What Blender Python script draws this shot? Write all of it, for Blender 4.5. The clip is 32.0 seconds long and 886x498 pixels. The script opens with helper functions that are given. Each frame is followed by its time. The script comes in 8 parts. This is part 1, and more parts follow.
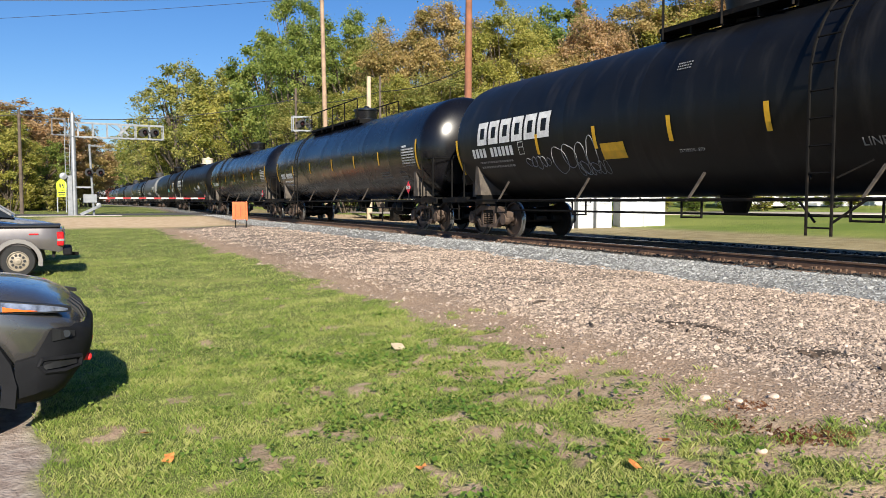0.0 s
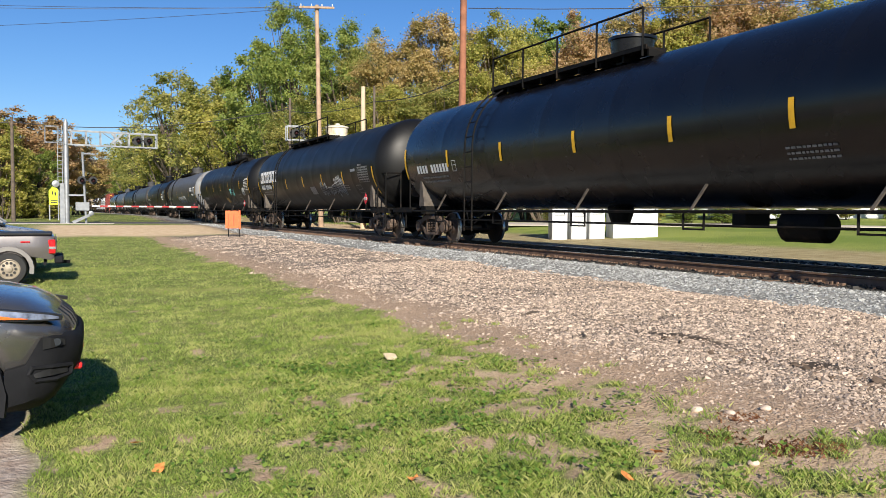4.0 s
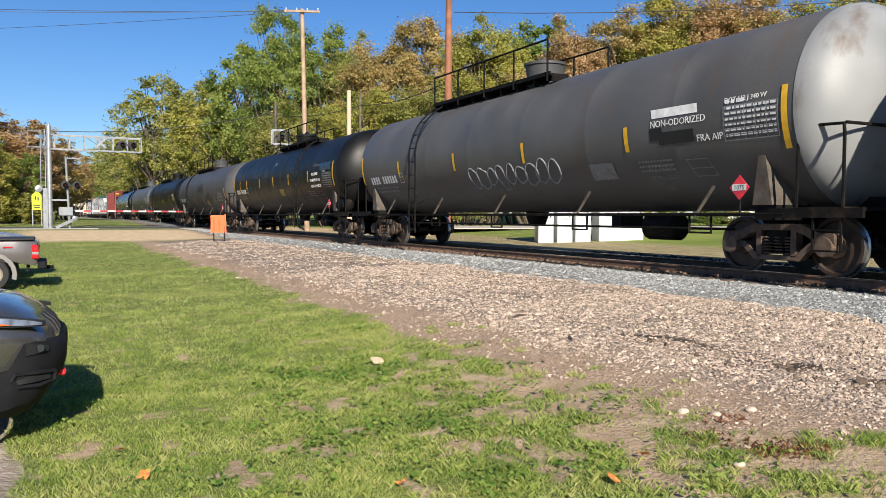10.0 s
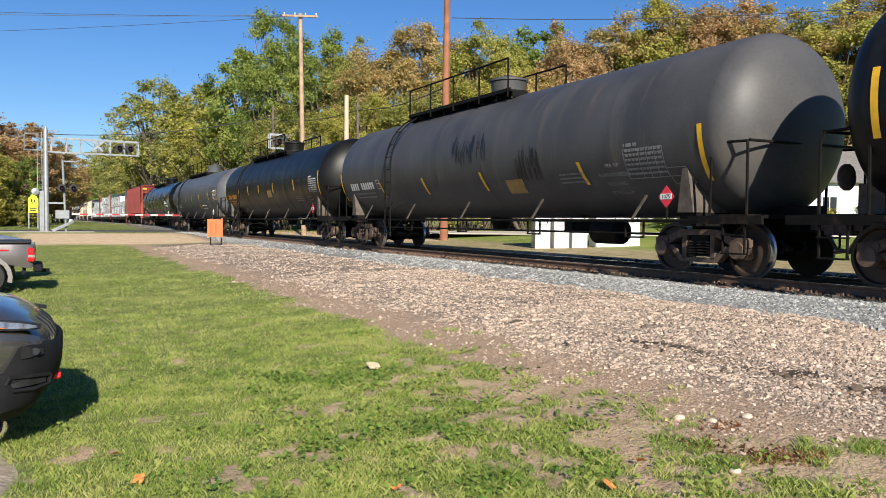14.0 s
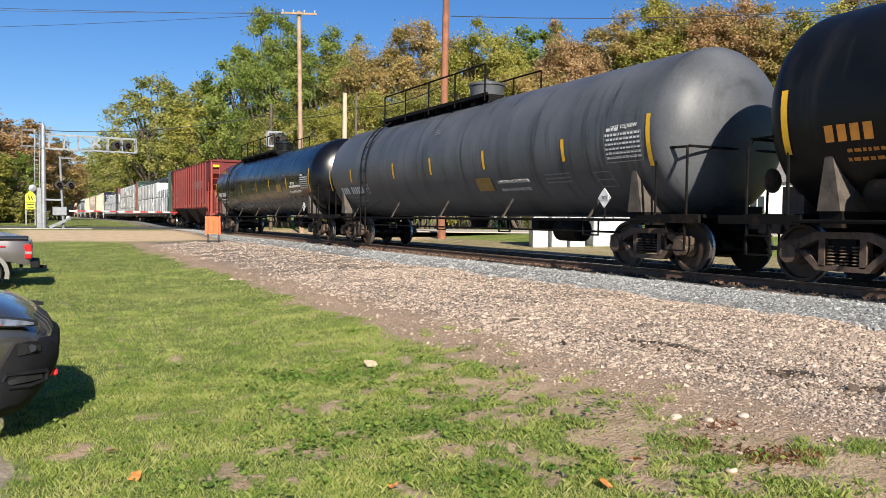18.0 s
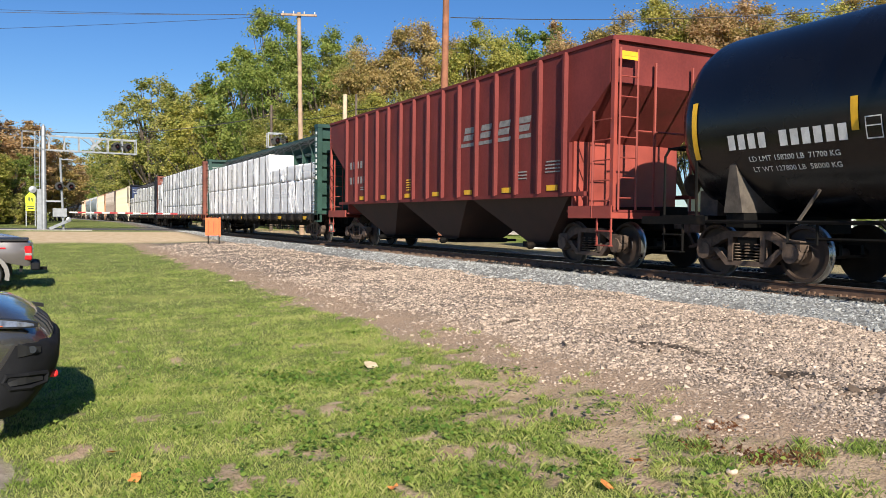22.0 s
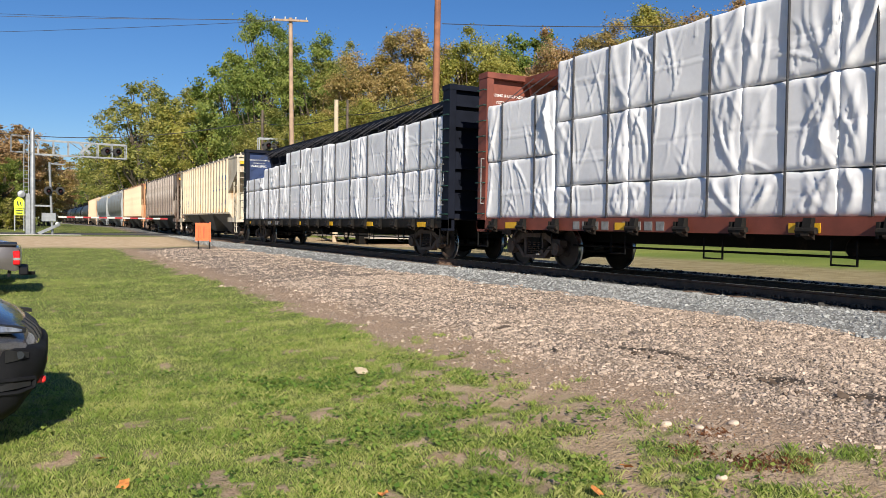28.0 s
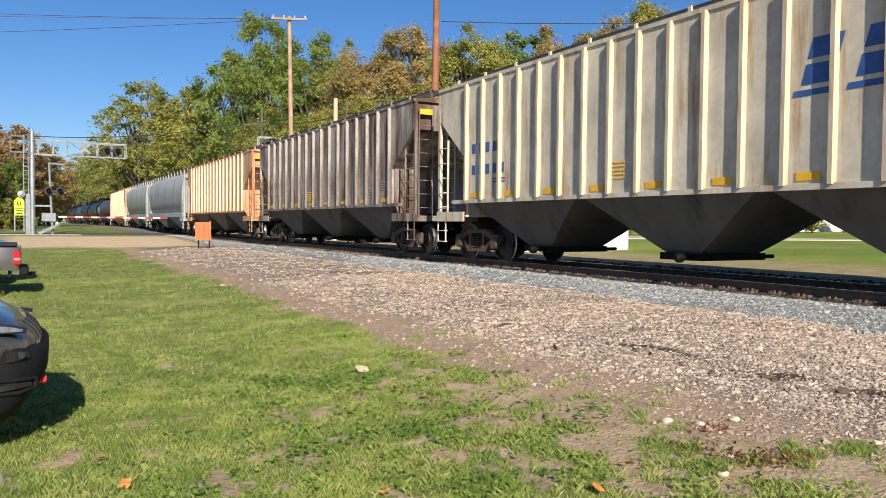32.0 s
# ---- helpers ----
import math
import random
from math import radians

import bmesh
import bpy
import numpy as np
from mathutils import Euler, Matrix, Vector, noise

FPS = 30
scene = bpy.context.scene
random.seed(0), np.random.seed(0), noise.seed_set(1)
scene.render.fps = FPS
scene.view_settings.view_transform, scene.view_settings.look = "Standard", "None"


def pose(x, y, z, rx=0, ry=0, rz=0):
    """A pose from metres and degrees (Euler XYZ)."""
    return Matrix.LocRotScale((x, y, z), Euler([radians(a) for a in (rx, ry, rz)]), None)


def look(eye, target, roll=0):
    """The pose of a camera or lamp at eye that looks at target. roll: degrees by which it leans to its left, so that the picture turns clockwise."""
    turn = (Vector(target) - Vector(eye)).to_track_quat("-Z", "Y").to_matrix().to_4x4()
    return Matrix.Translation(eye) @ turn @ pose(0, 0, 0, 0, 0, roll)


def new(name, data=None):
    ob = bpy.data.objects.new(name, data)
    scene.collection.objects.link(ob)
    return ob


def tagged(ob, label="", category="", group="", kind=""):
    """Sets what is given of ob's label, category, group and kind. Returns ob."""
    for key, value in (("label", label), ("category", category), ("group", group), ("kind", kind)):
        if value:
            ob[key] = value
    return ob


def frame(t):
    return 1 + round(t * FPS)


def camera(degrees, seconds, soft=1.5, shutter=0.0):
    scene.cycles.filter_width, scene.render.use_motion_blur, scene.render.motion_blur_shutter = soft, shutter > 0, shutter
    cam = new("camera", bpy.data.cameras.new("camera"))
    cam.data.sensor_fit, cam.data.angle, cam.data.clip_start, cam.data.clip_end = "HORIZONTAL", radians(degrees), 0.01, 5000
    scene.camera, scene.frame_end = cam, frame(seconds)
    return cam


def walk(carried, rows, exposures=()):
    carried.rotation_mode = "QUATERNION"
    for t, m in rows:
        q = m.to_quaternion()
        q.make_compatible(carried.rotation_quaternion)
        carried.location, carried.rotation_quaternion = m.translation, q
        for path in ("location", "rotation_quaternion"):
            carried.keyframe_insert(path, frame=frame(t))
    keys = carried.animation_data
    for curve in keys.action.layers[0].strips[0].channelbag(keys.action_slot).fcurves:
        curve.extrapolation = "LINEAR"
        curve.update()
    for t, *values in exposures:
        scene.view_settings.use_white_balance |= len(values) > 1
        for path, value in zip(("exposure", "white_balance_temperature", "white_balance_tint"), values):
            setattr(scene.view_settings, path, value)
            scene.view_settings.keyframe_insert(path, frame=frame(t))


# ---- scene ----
# World: z up, z = 0 on the lot beside the cars; the track runs along y at x = 11.5, its rail tops at z = 0.69.
EYE = (0.0, 0.0, 1.6)
TRACK_X, RAIL_Z = 11.5, 0.69
cam = camera(59.2, 32.0, soft=0.8, shutter=0.0)
TURNS = (
    (0, 86.558, -0.000, -25.695), (0.5, 86.628, -0.144, -25.724), (1, 86.828, -0.164, -25.828), (1.5, 87.113, -0.108, -25.894),
    (2, 87.281, -0.120, -25.891), (2.5, 87.219, -0.070, -25.918), (3, 87.269, -0.174, -25.923), (3.5, 87.345, -0.335, -26.076),
    (5.5, 86.933, -0.143, -26.642), (6, 86.893, -0.165, -26.847), (6.5, 86.970, -0.197, -26.968), (7, 87.182, -0.196, -27.079),
    (7.5, 87.265, -0.159, -27.064), (8, 87.227, -0.109, -26.977), (8.5, 87.283, -0.073, -26.979), (9, 87.404, -0.083, -27.075),
    (9.5, 87.520, -0.177, -27.137), (10, 87.581, -0.160, -27.171), (10.5, 87.645, -0.164, -27.229), (11, 87.761, -0.223, -27.311),
    (11.5, 87.885, -0.266, -27.237), (12, 87.946, -0.261, -27.182), (12.5, 87.963, -0.406, -27.184), (13, 88.012, -0.498, -27.339),
    (13.5, 88.006, -0.497, -27.403), (14, 87.959, -0.465, -27.392), (14.5, 88.001, -0.469, -27.398), (16.5, 88.146, -0.808, -27.460),
    (17, 88.057, -0.723, -27.516), (17.5, 87.974, -0.725, -27.534), (18, 87.842, -0.717, -27.550), (18.5, 87.677, -0.721, -27.584),
    (19, 87.671, -0.765, -27.583), (19.5, 87.730, -0.758, -27.528), (20, 87.723, -0.771, -27.440), (20.5, 87.779, -0.817, -27.421),
    (21, 87.842, -0.898, -27.408), (21.5, 87.946, -0.850, -27.460), (22, 87.934, -0.690, -27.541), (22.5, 87.878, -0.670, -27.616),
    (23, 87.816, -0.713, -27.631), (23.5, 87.807, -0.750, -27.599), (24, 87.885, -0.835, -27.565), (24.5, 87.919, -0.783, -27.625),
    (25, 87.917, -0.814, -27.787), (25.5, 87.875, -0.758, -27.913), (27.5, 88.364, -0.847, -28.139), (28, 88.368, -0.855, -28.201),
    (28.5, 88.386, -0.907, -28.218), (29, 88.328, -1.022, -28.129), (29.5, 88.297, -0.989, -27.997), (30, 88.324, -0.764, -28.023),
    (30.5, 88.366, -0.632, -28.135), (31, 88.282, -0.545, -28.210), (31.5, 88.215, -0.489, -28.204), (32, 88.211, -0.542, -28.196),
)
walk(cam, [(t, pose(*EYE, rx, ry, rz)) for t, rx, ry, rz in TURNS], [(0, 0.74), (20, 0.72), (23, 0.68), (24, 0.5), (25, 0.3), (26.5, 0.34), (28, 0.48), (29, 0.54), (30, 0.56), (32, 0.62)])

# ---- light ----
SUN_EL, SUN_AZ = 29.0, (-0.262, -0.965)
world = bpy.data.worlds.new("sky")
scene.world = world
world.use_nodes = True
wn = world.node_tree.nodes
sky = wn.new("ShaderNodeTexSky")
sky.sky_type = "NISHITA"
sky.sun_disc = False
sky.sun_elevation = radians(SUN_EL)
sky.sun_rotation = math.atan2(SUN_AZ[0], SUN_AZ[1])
sky.altitude, sky.air_density, sky.dust_density, sky.ozone_density = 200, 1.0, 0.2, 3.0
wn["Background"].inputs["Strength"].default_value = 0.056
rich = wn.new("ShaderNodeHueSaturation")
rich.inputs["Saturation"].default_value = 1.22
world.node_tree.links.new(sky.outputs["Color"], rich.inputs["Color"])
cool = wn.new("ShaderNodeMix")
cool.data_type, cool.blend_type = "RGBA", "MULTIPLY"
cool.inputs["Factor"].default_value = 1.0
cool.inputs["B"].default_value = (0.88, 1.0, 1.24, 1)
world.node_tree.links.new(rich.outputs["Color"], cool.inputs["A"])
world.node_tree.links.new(cool.outputs["Result"], wn["Background"].inputs["Color"])
sun = new("sun", bpy.data.lights.new("sun", "SUN"))
sun.data.energy, sun.data.angle, sun.data.color = 5.0, radians(0.55), (1.0, 0.92, 0.785)
el = radians(SUN_EL)
n2 = math.hypot(*SUN_AZ)
sun.matrix_world = look((SUN_AZ[0] / n2 * 100 * math.cos(el), SUN_AZ[1] / n2 * 100 * math.cos(el), 100 * math.sin(el)), (0, 0, 0))
scene.view_settings.exposure = 0.7

# ---- materials ----
def mat(name, color, rough=0.7, metal=0.0, var=0.25, scale=6.0, bump=0.0, fine=60.0, tint=None, coat=0.0, stains=None, space="Object", island=0.0, spec=0.5):
    """A surface with variation at two scales. tint: the colour of wear; stains: (colour, amount, stretch)."""
    m = bpy.data.materials.new(name)
    m.use_nodes = True
    nt = m.node_tree
    n, l = nt.nodes, nt.links
    b = n["Principled BSDF"]
    b.inputs["Roughness"].default_value = rough
    b.inputs["Metallic"].default_value = metal
    if coat:
        b.inputs["Coat Weight"].default_value = coat
        b.inputs["Coat Roughness"].default_value = 0.06
    b.inputs["Specular IOR Level"].default_value = spec
    co = n.new("ShaderNodeTexCoord")
    big = n.new("ShaderNodeTexNoise")
    big.inputs["Scale"].default_value = scale
    big.inputs["Detail"].default_value = 6
    small = n.new("ShaderNodeTexNoise")
    small.inputs["Scale"].default_value = fine
    small.inputs["Detail"].default_value = 3
    for t in (big, small):
        l.new(co.outputs["Object"] if space != "World" else n.new("ShaderNodeNewGeometry").outputs["Position"], t.inputs["Vector"])
    mix = n.new("ShaderNodeMix")
    mix.data_type = "RGBA"
    mix.blend_type = "MIX"
    dark = tuple(c * (1 - var) for c in color)
    light = tuple(min(1, c * (1 + var)) for c in color)
    mix.inputs["A"].default_value = (*dark, 1)
    mix.inputs["B"].default_value = (*(tint or light), 1)
    ramp = n.new("ShaderNodeMapRange")
    ramp.inputs["From Min"].default_value, ramp.inputs["From Max"].default_value = 0.3, 0.7
    add = n.new("ShaderNodeMath")
    add.operation = "MULTIPLY_ADD"
    l.new(small.outputs["Fac"], add.inputs[0])
    add.inputs[1].default_value = 0.35
    sub = n.new("ShaderNodeMath")
    sub.operation = "SUBTRACT"
    l.new(big.outputs["Fac"], sub.inputs[0])
    sub.inputs[1].default_value = 0.175
    l.new(sub.outputs[0], add.inputs[2])
    l.new(add.outputs[0], ramp.inputs["Value"])
    l.new(ramp.outputs[0], mix.inputs["Factor"])
    out = mix.outputs["Result"]
    if stains:
        sc, amount, stretch = stains
        mp = n.new("ShaderNodeMapping")
        mp.inputs["Scale"].default_value = stretch
        l.new(co.outputs["Object"], mp.inputs["Vector"])
        st = n.new("ShaderNodeTexNoise")
        st.inputs["Scale"].default_value = 1.0
        st.inputs["Detail"].default_value = 8
        st.inputs["Roughness"].default_value = 0.65
        l.new(mp.outputs[0], st.inputs["Vector"])
        r2 = n.new("ShaderNodeMapRange")
        r2.inputs["From Min"].default_value, r2.inputs["From Max"].default_value = 0.62 - 0.25 * amount, 0.78 - 0.2 * amount
        l.new(st.outputs["Fac"], r2.inputs["Value"])
        m2 = n.new("ShaderNodeMix")
        m2.data_type = "RGBA"
        l.new(r2.outputs[0], m2.inputs["Factor"])
        l.new(out, m2.inputs["A"])
        m2.inputs["B"].default_value = (*sc, 1)
        out = m2.outputs["Result"]
    if island:
        ge = n.new("ShaderNodeNewGeometry")
        hs = n.new("ShaderNodeHueSaturation")
        r3 = n.new("ShaderNodeMapRange")
        r3.inputs["To Min"].default_value, r3.inputs["To Max"].default_value = 1 - island, 1 + island
        l.new(ge.outputs["Random Per Island"], r3.inputs["Value"])
        l.new(r3.outputs[0], hs.inputs["Value"])
        l.new(out, hs.inputs["Color"])
        out = hs.outputs["Color"]
    l.new(out, b.inputs["Base Color"])
    if bump:
        bp = n.new("ShaderNodeBump")
        bp.inputs["Strength"].default_value = bump
        bp.inputs["Distance"].default_value = 0.02
        l.new(add.outputs[0], bp.inputs["Height"])
        l.new(bp.outputs[0], b.inputs["Normal"])
    rr = n.new("ShaderNodeMapRange")
    rr.inputs["To Min"].default_value, rr.inputs["To Max"].default_value = max(0.02, rough - 0.12), min(1, rough + 0.12)
    l.new(big.outputs["Fac"], rr.inputs["Value"])
    l.new(rr.outputs[0], b.inputs["Roughness"])
    return m


def leafy(name, c1, c2, c3=None):
    """Foliage: colour by clump and by leaf, with some light through the leaf."""
    m = bpy.data.materials.new(name)
    m.use_nodes = True
    n, l = m.node_tree.nodes, m.node_tree.links
    b = n["Principled BSDF"]
    b.inputs["Roughness"].default_value = 0.6
    co = n.new("ShaderNodeTexCoord")
    no = n.new("ShaderNodeTexNoise")
    no.inputs["Scale"].default_value = 1.6
    no.inputs["Detail"].default_value = 4
    l.new(co.outputs["Object"], no.inputs["Vector"])
    ge = n.new("ShaderNodeNewGeometry")
    ad = n.new("ShaderNodeMath")
    ad.operation = "MULTIPLY_ADD"
    l.new(ge.outputs["Random Per Island"], ad.inputs[0])
    ad.inputs[1].default_value = 0.4
    l.new(no.outputs["Fac"], ad.inputs[2])
    rp = n.new("ShaderNodeValToRGB")
    e = rp.color_ramp.elements
    e[0].position, e[0].color = 0.45, (*c1, 1)
    e[1].position, e[1].color = 0.85, (*(c3 or c2), 1)
    k = e.new(0.65)
    k.color = (*c2, 1)
    l.new(ad.outputs[0], rp.inputs["Fac"])
    l.new(rp.outputs["Color"], b.inputs["Base Color"])
    tr = n.new("ShaderNodeBsdfTranslucent")
    l.new(rp.outputs["Color"], tr.inputs["Color"])
    mx = n.new("ShaderNodeMixShader")
    mx.inputs["Fac"].default_value = 0.48
    l.new(b.outputs[0], mx.inputs[1])
    l.new(tr.outputs[0], mx.inputs[2])
    l.new(mx.outputs[0], n["Material Output"].inputs["Surface"])
    return m


M_BLACK = mat("satin_black_tank_paint", (0.0055, 0.0055, 0.0057), 0.44, spec=0.26, var=0.3, scale=1.2, fine=25, stains=((0.018, 0.017, 0.016), 0.35, (0.6, 2.5, 0.5)))
M_GLOSS = mat("glossy_black_tank_paint", (0.004, 0.004, 0.0055), 0.26, var=0.2, scale=1.0, fine=20, spec=0.5)
M_GREY = mat("faded_grey_black_tank_paint", (0.055, 0.055, 0.058), 0.5, spec=0.35, var=0.25, scale=0.8, fine=20, stains=((0.085, 0.078, 0.07), 0.4, (0.5, 2.2, 0.4)))
M_GREYB = mat("blue_grey_tank_paint", (0.085, 0.09, 0.10), 0.46, spec=0.35, var=0.25, scale=0.9, fine=22, stains=((0.03, 0.03, 0.03), 0.35, (0.5, 3, 0.3)))
M_GREYW = mat("pale_grey_tank_paint", (0.085, 0.083, 0.081), 0.5, var=0.2, scale=0.8, fine=20, stains=((0.10, 0.07, 0.045), 0.3, (0.5, 1.2, 0.4)))
M_UNDER = mat("black_underframe_iron", (0.005, 0.0046, 0.0043), 0.7, 0.0, spec=0.15, var=0.4, scale=5, stains=((0.03, 0.02, 0.013), 0.25, (3, 3, 3)))
M_TRUCK = mat("rusty_cast_iron", (0.10, 0.068, 0.05), 0.75, 0.1, var=0.45, scale=7, bump=0.3)
M_WHEEL = mat("rusty_wheel_disc", (0.04, 0.026, 0.019), 0.6, 0.1, var=0.4, scale=4)
M_TREAD = mat("polished_wheel_tread", (0.45, 0.44, 0.42), 0.3, 0.9, var=0.15, scale=4)
M_YELLOW = mat("yellow_reflective_tape", (0.75, 0.42, 0.02), 0.45, var=0.15, scale=5)
M_WHITE = mat("white_lettering_paint", (0.72, 0.72, 0.70), 0.6, var=0.2, scale=5)
M_GREYL = mat("faint_grey_lettering_paint", (0.22, 0.22, 0.215), 0.6, var=0.3, scale=9)
M_ORANGEL = mat("orange_lettering_paint", (0.55, 0.22, 0.03), 0.6, var=0.2, scale=5)
M_BRONZE = mat("dull_bronze_panel", (0.33, 0.2, 0.05), 0.55, var=0.3, scale=7)
M_RED = mat("red_placard", (0.62, 0.03, 0.05), 0.45, var=0.15, scale=6)
M_DKINK = mat("black_ink", (0.015, 0.015, 0.015), 0.6)
M_OXHOP = mat("oxide_red_hopper_paint", (0.155, 0.031, 0.028), 0.6, spec=0.2, var=0.25, scale=0.9, fine=18, stains=((0.11, 0.03, 0.025), 0.4, (1.0, 1.6, 0.25)))
M_OXIDE = mat("brighter_end_oxide_red", (0.27, 0.05, 0.035), 0.55, var=0.25, scale=1.5)
M_GREEN = mat("dark_green_car_paint", (0.013, 0.05, 0.037), 0.5, var=0.25, scale=2)
M_BROWNR = mat("brown_red_car_paint", (0.17, 0.045, 0.028), 0.6, var=0.3, scale=2)
# The car's navy again, lightened to show sun on the bulkhead's inner face.
M_NAVY_SUN = mat("sunlit_navy_blue_paint", (0.012, 0.03, 0.10), 0.5, var=0.2, scale=2)
M_NAVY = mat("navy_blue_car_paint", (0.006, 0.008, 0.016), 0.6, spec=0.15, var=0.25, scale=2)
M_CREAM = mat("weathered_cream_paint", (0.56, 0.51, 0.41), 0.65, spec=0.25, var=0.2, scale=1.1, fine=9, stains=((0.38, 0.22, 0.10), 0.42, (2.0, 3.6, 0.45)))
M_BROWNH = mat("weathered_brown_grey_paint", (0.34, 0.30, 0.27), 0.7, spec=0.2, var=0.4, scale=0.9, fine=9, stains=((0.10, 0.06, 0.042), 0.85, (2.0, 3.0, 0.35)))
M_RUSTH = mat("rust_streaked_cream_paint", (0.58, 0.42, 0.27), 0.65, var=0.15, scale=0.9, fine=14, stains=((0.42, 0.15, 0.05), 0.95, (2.0, 6.0, 0.25)))
M_PALET = mat("pale_grey_tank_head_paint", (0.21, 0.215, 0.22), 0.5, var=0.15, scale=0.9, stains=((0.1, 0.07, 0.05), 0.3, (1.0, 1.8, 0.5)))
M_PALEH = mat("pale_grey_hopper_paint", (0.34, 0.36, 0.37), 0.55, var=0.15, scale=0.9, stains=((0.2, 0.13, 0.08), 0.3, (1.0, 1.8, 0.3)))
M_PEACH = mat("faded_peach_paint", (0.60, 0.43, 0.30), 0.6, var=0.15, scale=0.9, stains=((0.4, 0.17, 0.07), 0.35, (1.2, 2.4, 0.2)))
M_GALV = mat("dark_steel_grating", (0.045, 0.045, 0.047), 0.6, 0.3, var=0.2, scale=10)
M_TARP = mat("silver_white_lumber_wrap", (0.79, 0.79, 0.805), 0.5, spec=0.3, var=0.08, scale=1.2, fine=9, bump=0.25)
M_STRAP = mat("dark_strap", (0.03, 0.03, 0.035), 0.6)
M_RAIL = mat("brown_rail_steel", (0.13, 0.075, 0.048), 0.7, 0.0, var=0.35, scale=6)
M_RAILTOP = mat("polished_rail_head", (0.42, 0.41, 0.40), 0.28, 0.95, var=0.15, scale=8)
M_TIE = mat("weathered_timber_sleeper", (0.17, 0.105, 0.07), 0.85, var=0.4, scale=5, bump=0.4)
M_GALVP = mat("galvanised_signal_steel", (0.30, 0.315, 0.33), 0.45, 0.5, var=0.15, scale=4)
M_POLE = mat("weathered_pole_timber", (0.36, 0.25, 0.17), 0.85, var=0.25, scale=3, bump=0.3, stains=((0.2, 0.13, 0.09), 0.4, (6, 6, 0.3)))
M_POLER = mat("reddish_brown_pole_timber", (0.27, 0.11, 0.06), 0.85, var=0.25, scale=3, bump=0.3, stains=((0.14, 0.06, 0.04), 0.4, (6, 6, 0.3)))
M_POLEP = mat("pale_new_timber", (0.50, 0.40, 0.28), 0.85, var=0.15, scale=3)
M_ORANGE = mat("orange_sign_sheet", (0.72, 0.13, 0.03), 0.5, var=0.15, scale=5)
M_LIME = mat("fluorescent_yellow_green_sheet", (0.62, 0.80, 0.02), 0.45, var=0.08, scale=4)
M_CAB = mat("pale_enamelled_cabinet_steel", (0.62, 0.64, 0.66), 0.4, 0.1, var=0.1, scale=2)
M_CONC = mat("pale_concrete", (0.42, 0.39, 0.34), 0.85, var=0.2, scale=3, bump=0.2)
M_ASPH = mat("grey_asphalt", (0.065, 0.062, 0.06), 0.85, var=0.3, scale=2, fine=80, bump=0.3)
M_BARK = mat("grey_brown_bark", (0.11, 0.085, 0.065), 0.9, var=0.35, scale=4, bump=0.5)
L_GREEN = leafy("green_leaves", (0.09, 0.14, 0.025), (0.20, 0.27, 0.05), (0.34, 0.38, 0.09))
L_YELGR = leafy("yellowing_leaves", (0.15, 0.18, 0.03), (0.34, 0.34, 0.065), (0.52, 0.46, 0.12))
L_BROWN = leafy("turning_brown_leaves", (0.17, 0.165, 0.04), (0.40, 0.30, 0.10), (0.54, 0.40, 0.17))
L_RUST = leafy("rusty_autumn_leaves", (0.20, 0.165, 0.05), (0.45, 0.29, 0.13), (0.56, 0.38, 0.21))
L_OLIVE = leafy("olive_leaves", (0.12, 0.155, 0.03), (0.28, 0.29, 0.065), (0.45, 0.41, 0.13))
L_GRASS = leafy("grass_blades", (0.165, 0.25, 0.042), (0.275, 0.365, 0.07), (0.48, 0.485, 0.17))
L_WEED = leafy("weed_leaves", (0.08, 0.165, 0.025), (0.17, 0.29, 0.045), (0.34, 0.42, 0.09))
M_STONE = mat("tan_broken_stone", (0.375, 0.297, 0.238), 0.9, var=0.3, scale=8, island=0.5, spec=0.2)
M_STONEB = mat("blue_grey_broken_stone", (0.30, 0.305, 0.30), 0.85, var=0.25, scale=8, island=0.42, spec=0.2)
M_LEAFO = mat("fallen_orange_leaf", (0.55, 0.2, 0.05), 0.7, var=0.3, scale=20)
M_CARD = mat("pale_buff_scrap", (0.55, 0.45, 0.3), 0.8, var=0.15, scale=10)


# ---- shaping helpers ----
def link(mesh, name, parent=None, material=None, label="", m=None):
    ob = new(name, mesh)
    if material is not None and not mesh.materials:
        mesh.materials.append(material)
    if parent is not None:
        ob.parent = parent
    if m is not None:
        ob.matrix_basis = m
    if label:
        ob["label"] = label
    return ob


def finish(bm, name, smooth=False, bevel=0.0):
    if bevel:
        bmesh.ops.bevel(bm, geom=bm.edges[:], offset=bevel, segments=1, affect="EDGES", clamp_overlap=True)
    bmesh.ops.recalc_face_normals(bm, faces=bm.faces)
    mesh = bpy.data.meshes.new(name)
    bm.to_mesh(mesh)
    bm.free()
    if smooth:
        mesh.polygons.foreach_set("use_smooth", [True] * len(mesh.polygons))
        mesh.set_sharp_from_angle(angle=radians(40))
    return mesh


def part(name, bm, material, parent, label="", smooth=False, bevel=0.0, m=None):
    mesh = bm if isinstance(bm, bpy.types.Mesh) else finish(bm, name, smooth, bevel)
    return link(mesh, name, parent, material, label, m)


def thing(name, m, label, category, group="", kind=""):
    ob = new(name)
    ob.matrix_basis = m
    return tagged(ob, label, category, group, kind)


def box(bm, x0, x1, y0, y1, z0, z1, m=None):
    vs = [bm.verts.new((x, y, z)) for z in (z0, z1) for x, y in ((x0, y0), (x1, y0), (x1, y1), (x0, y1))]
    for f in ((3, 2, 1, 0), (4, 5, 6, 7), (0, 1, 5, 4), (1, 2, 6, 5), (2, 3, 7, 6), (3, 0, 4, 7)):
        bm.faces.new([vs[i] for i in f])
    if m is not None:
        bmesh.ops.transform(bm, matrix=m, verts=vs)
    return bm


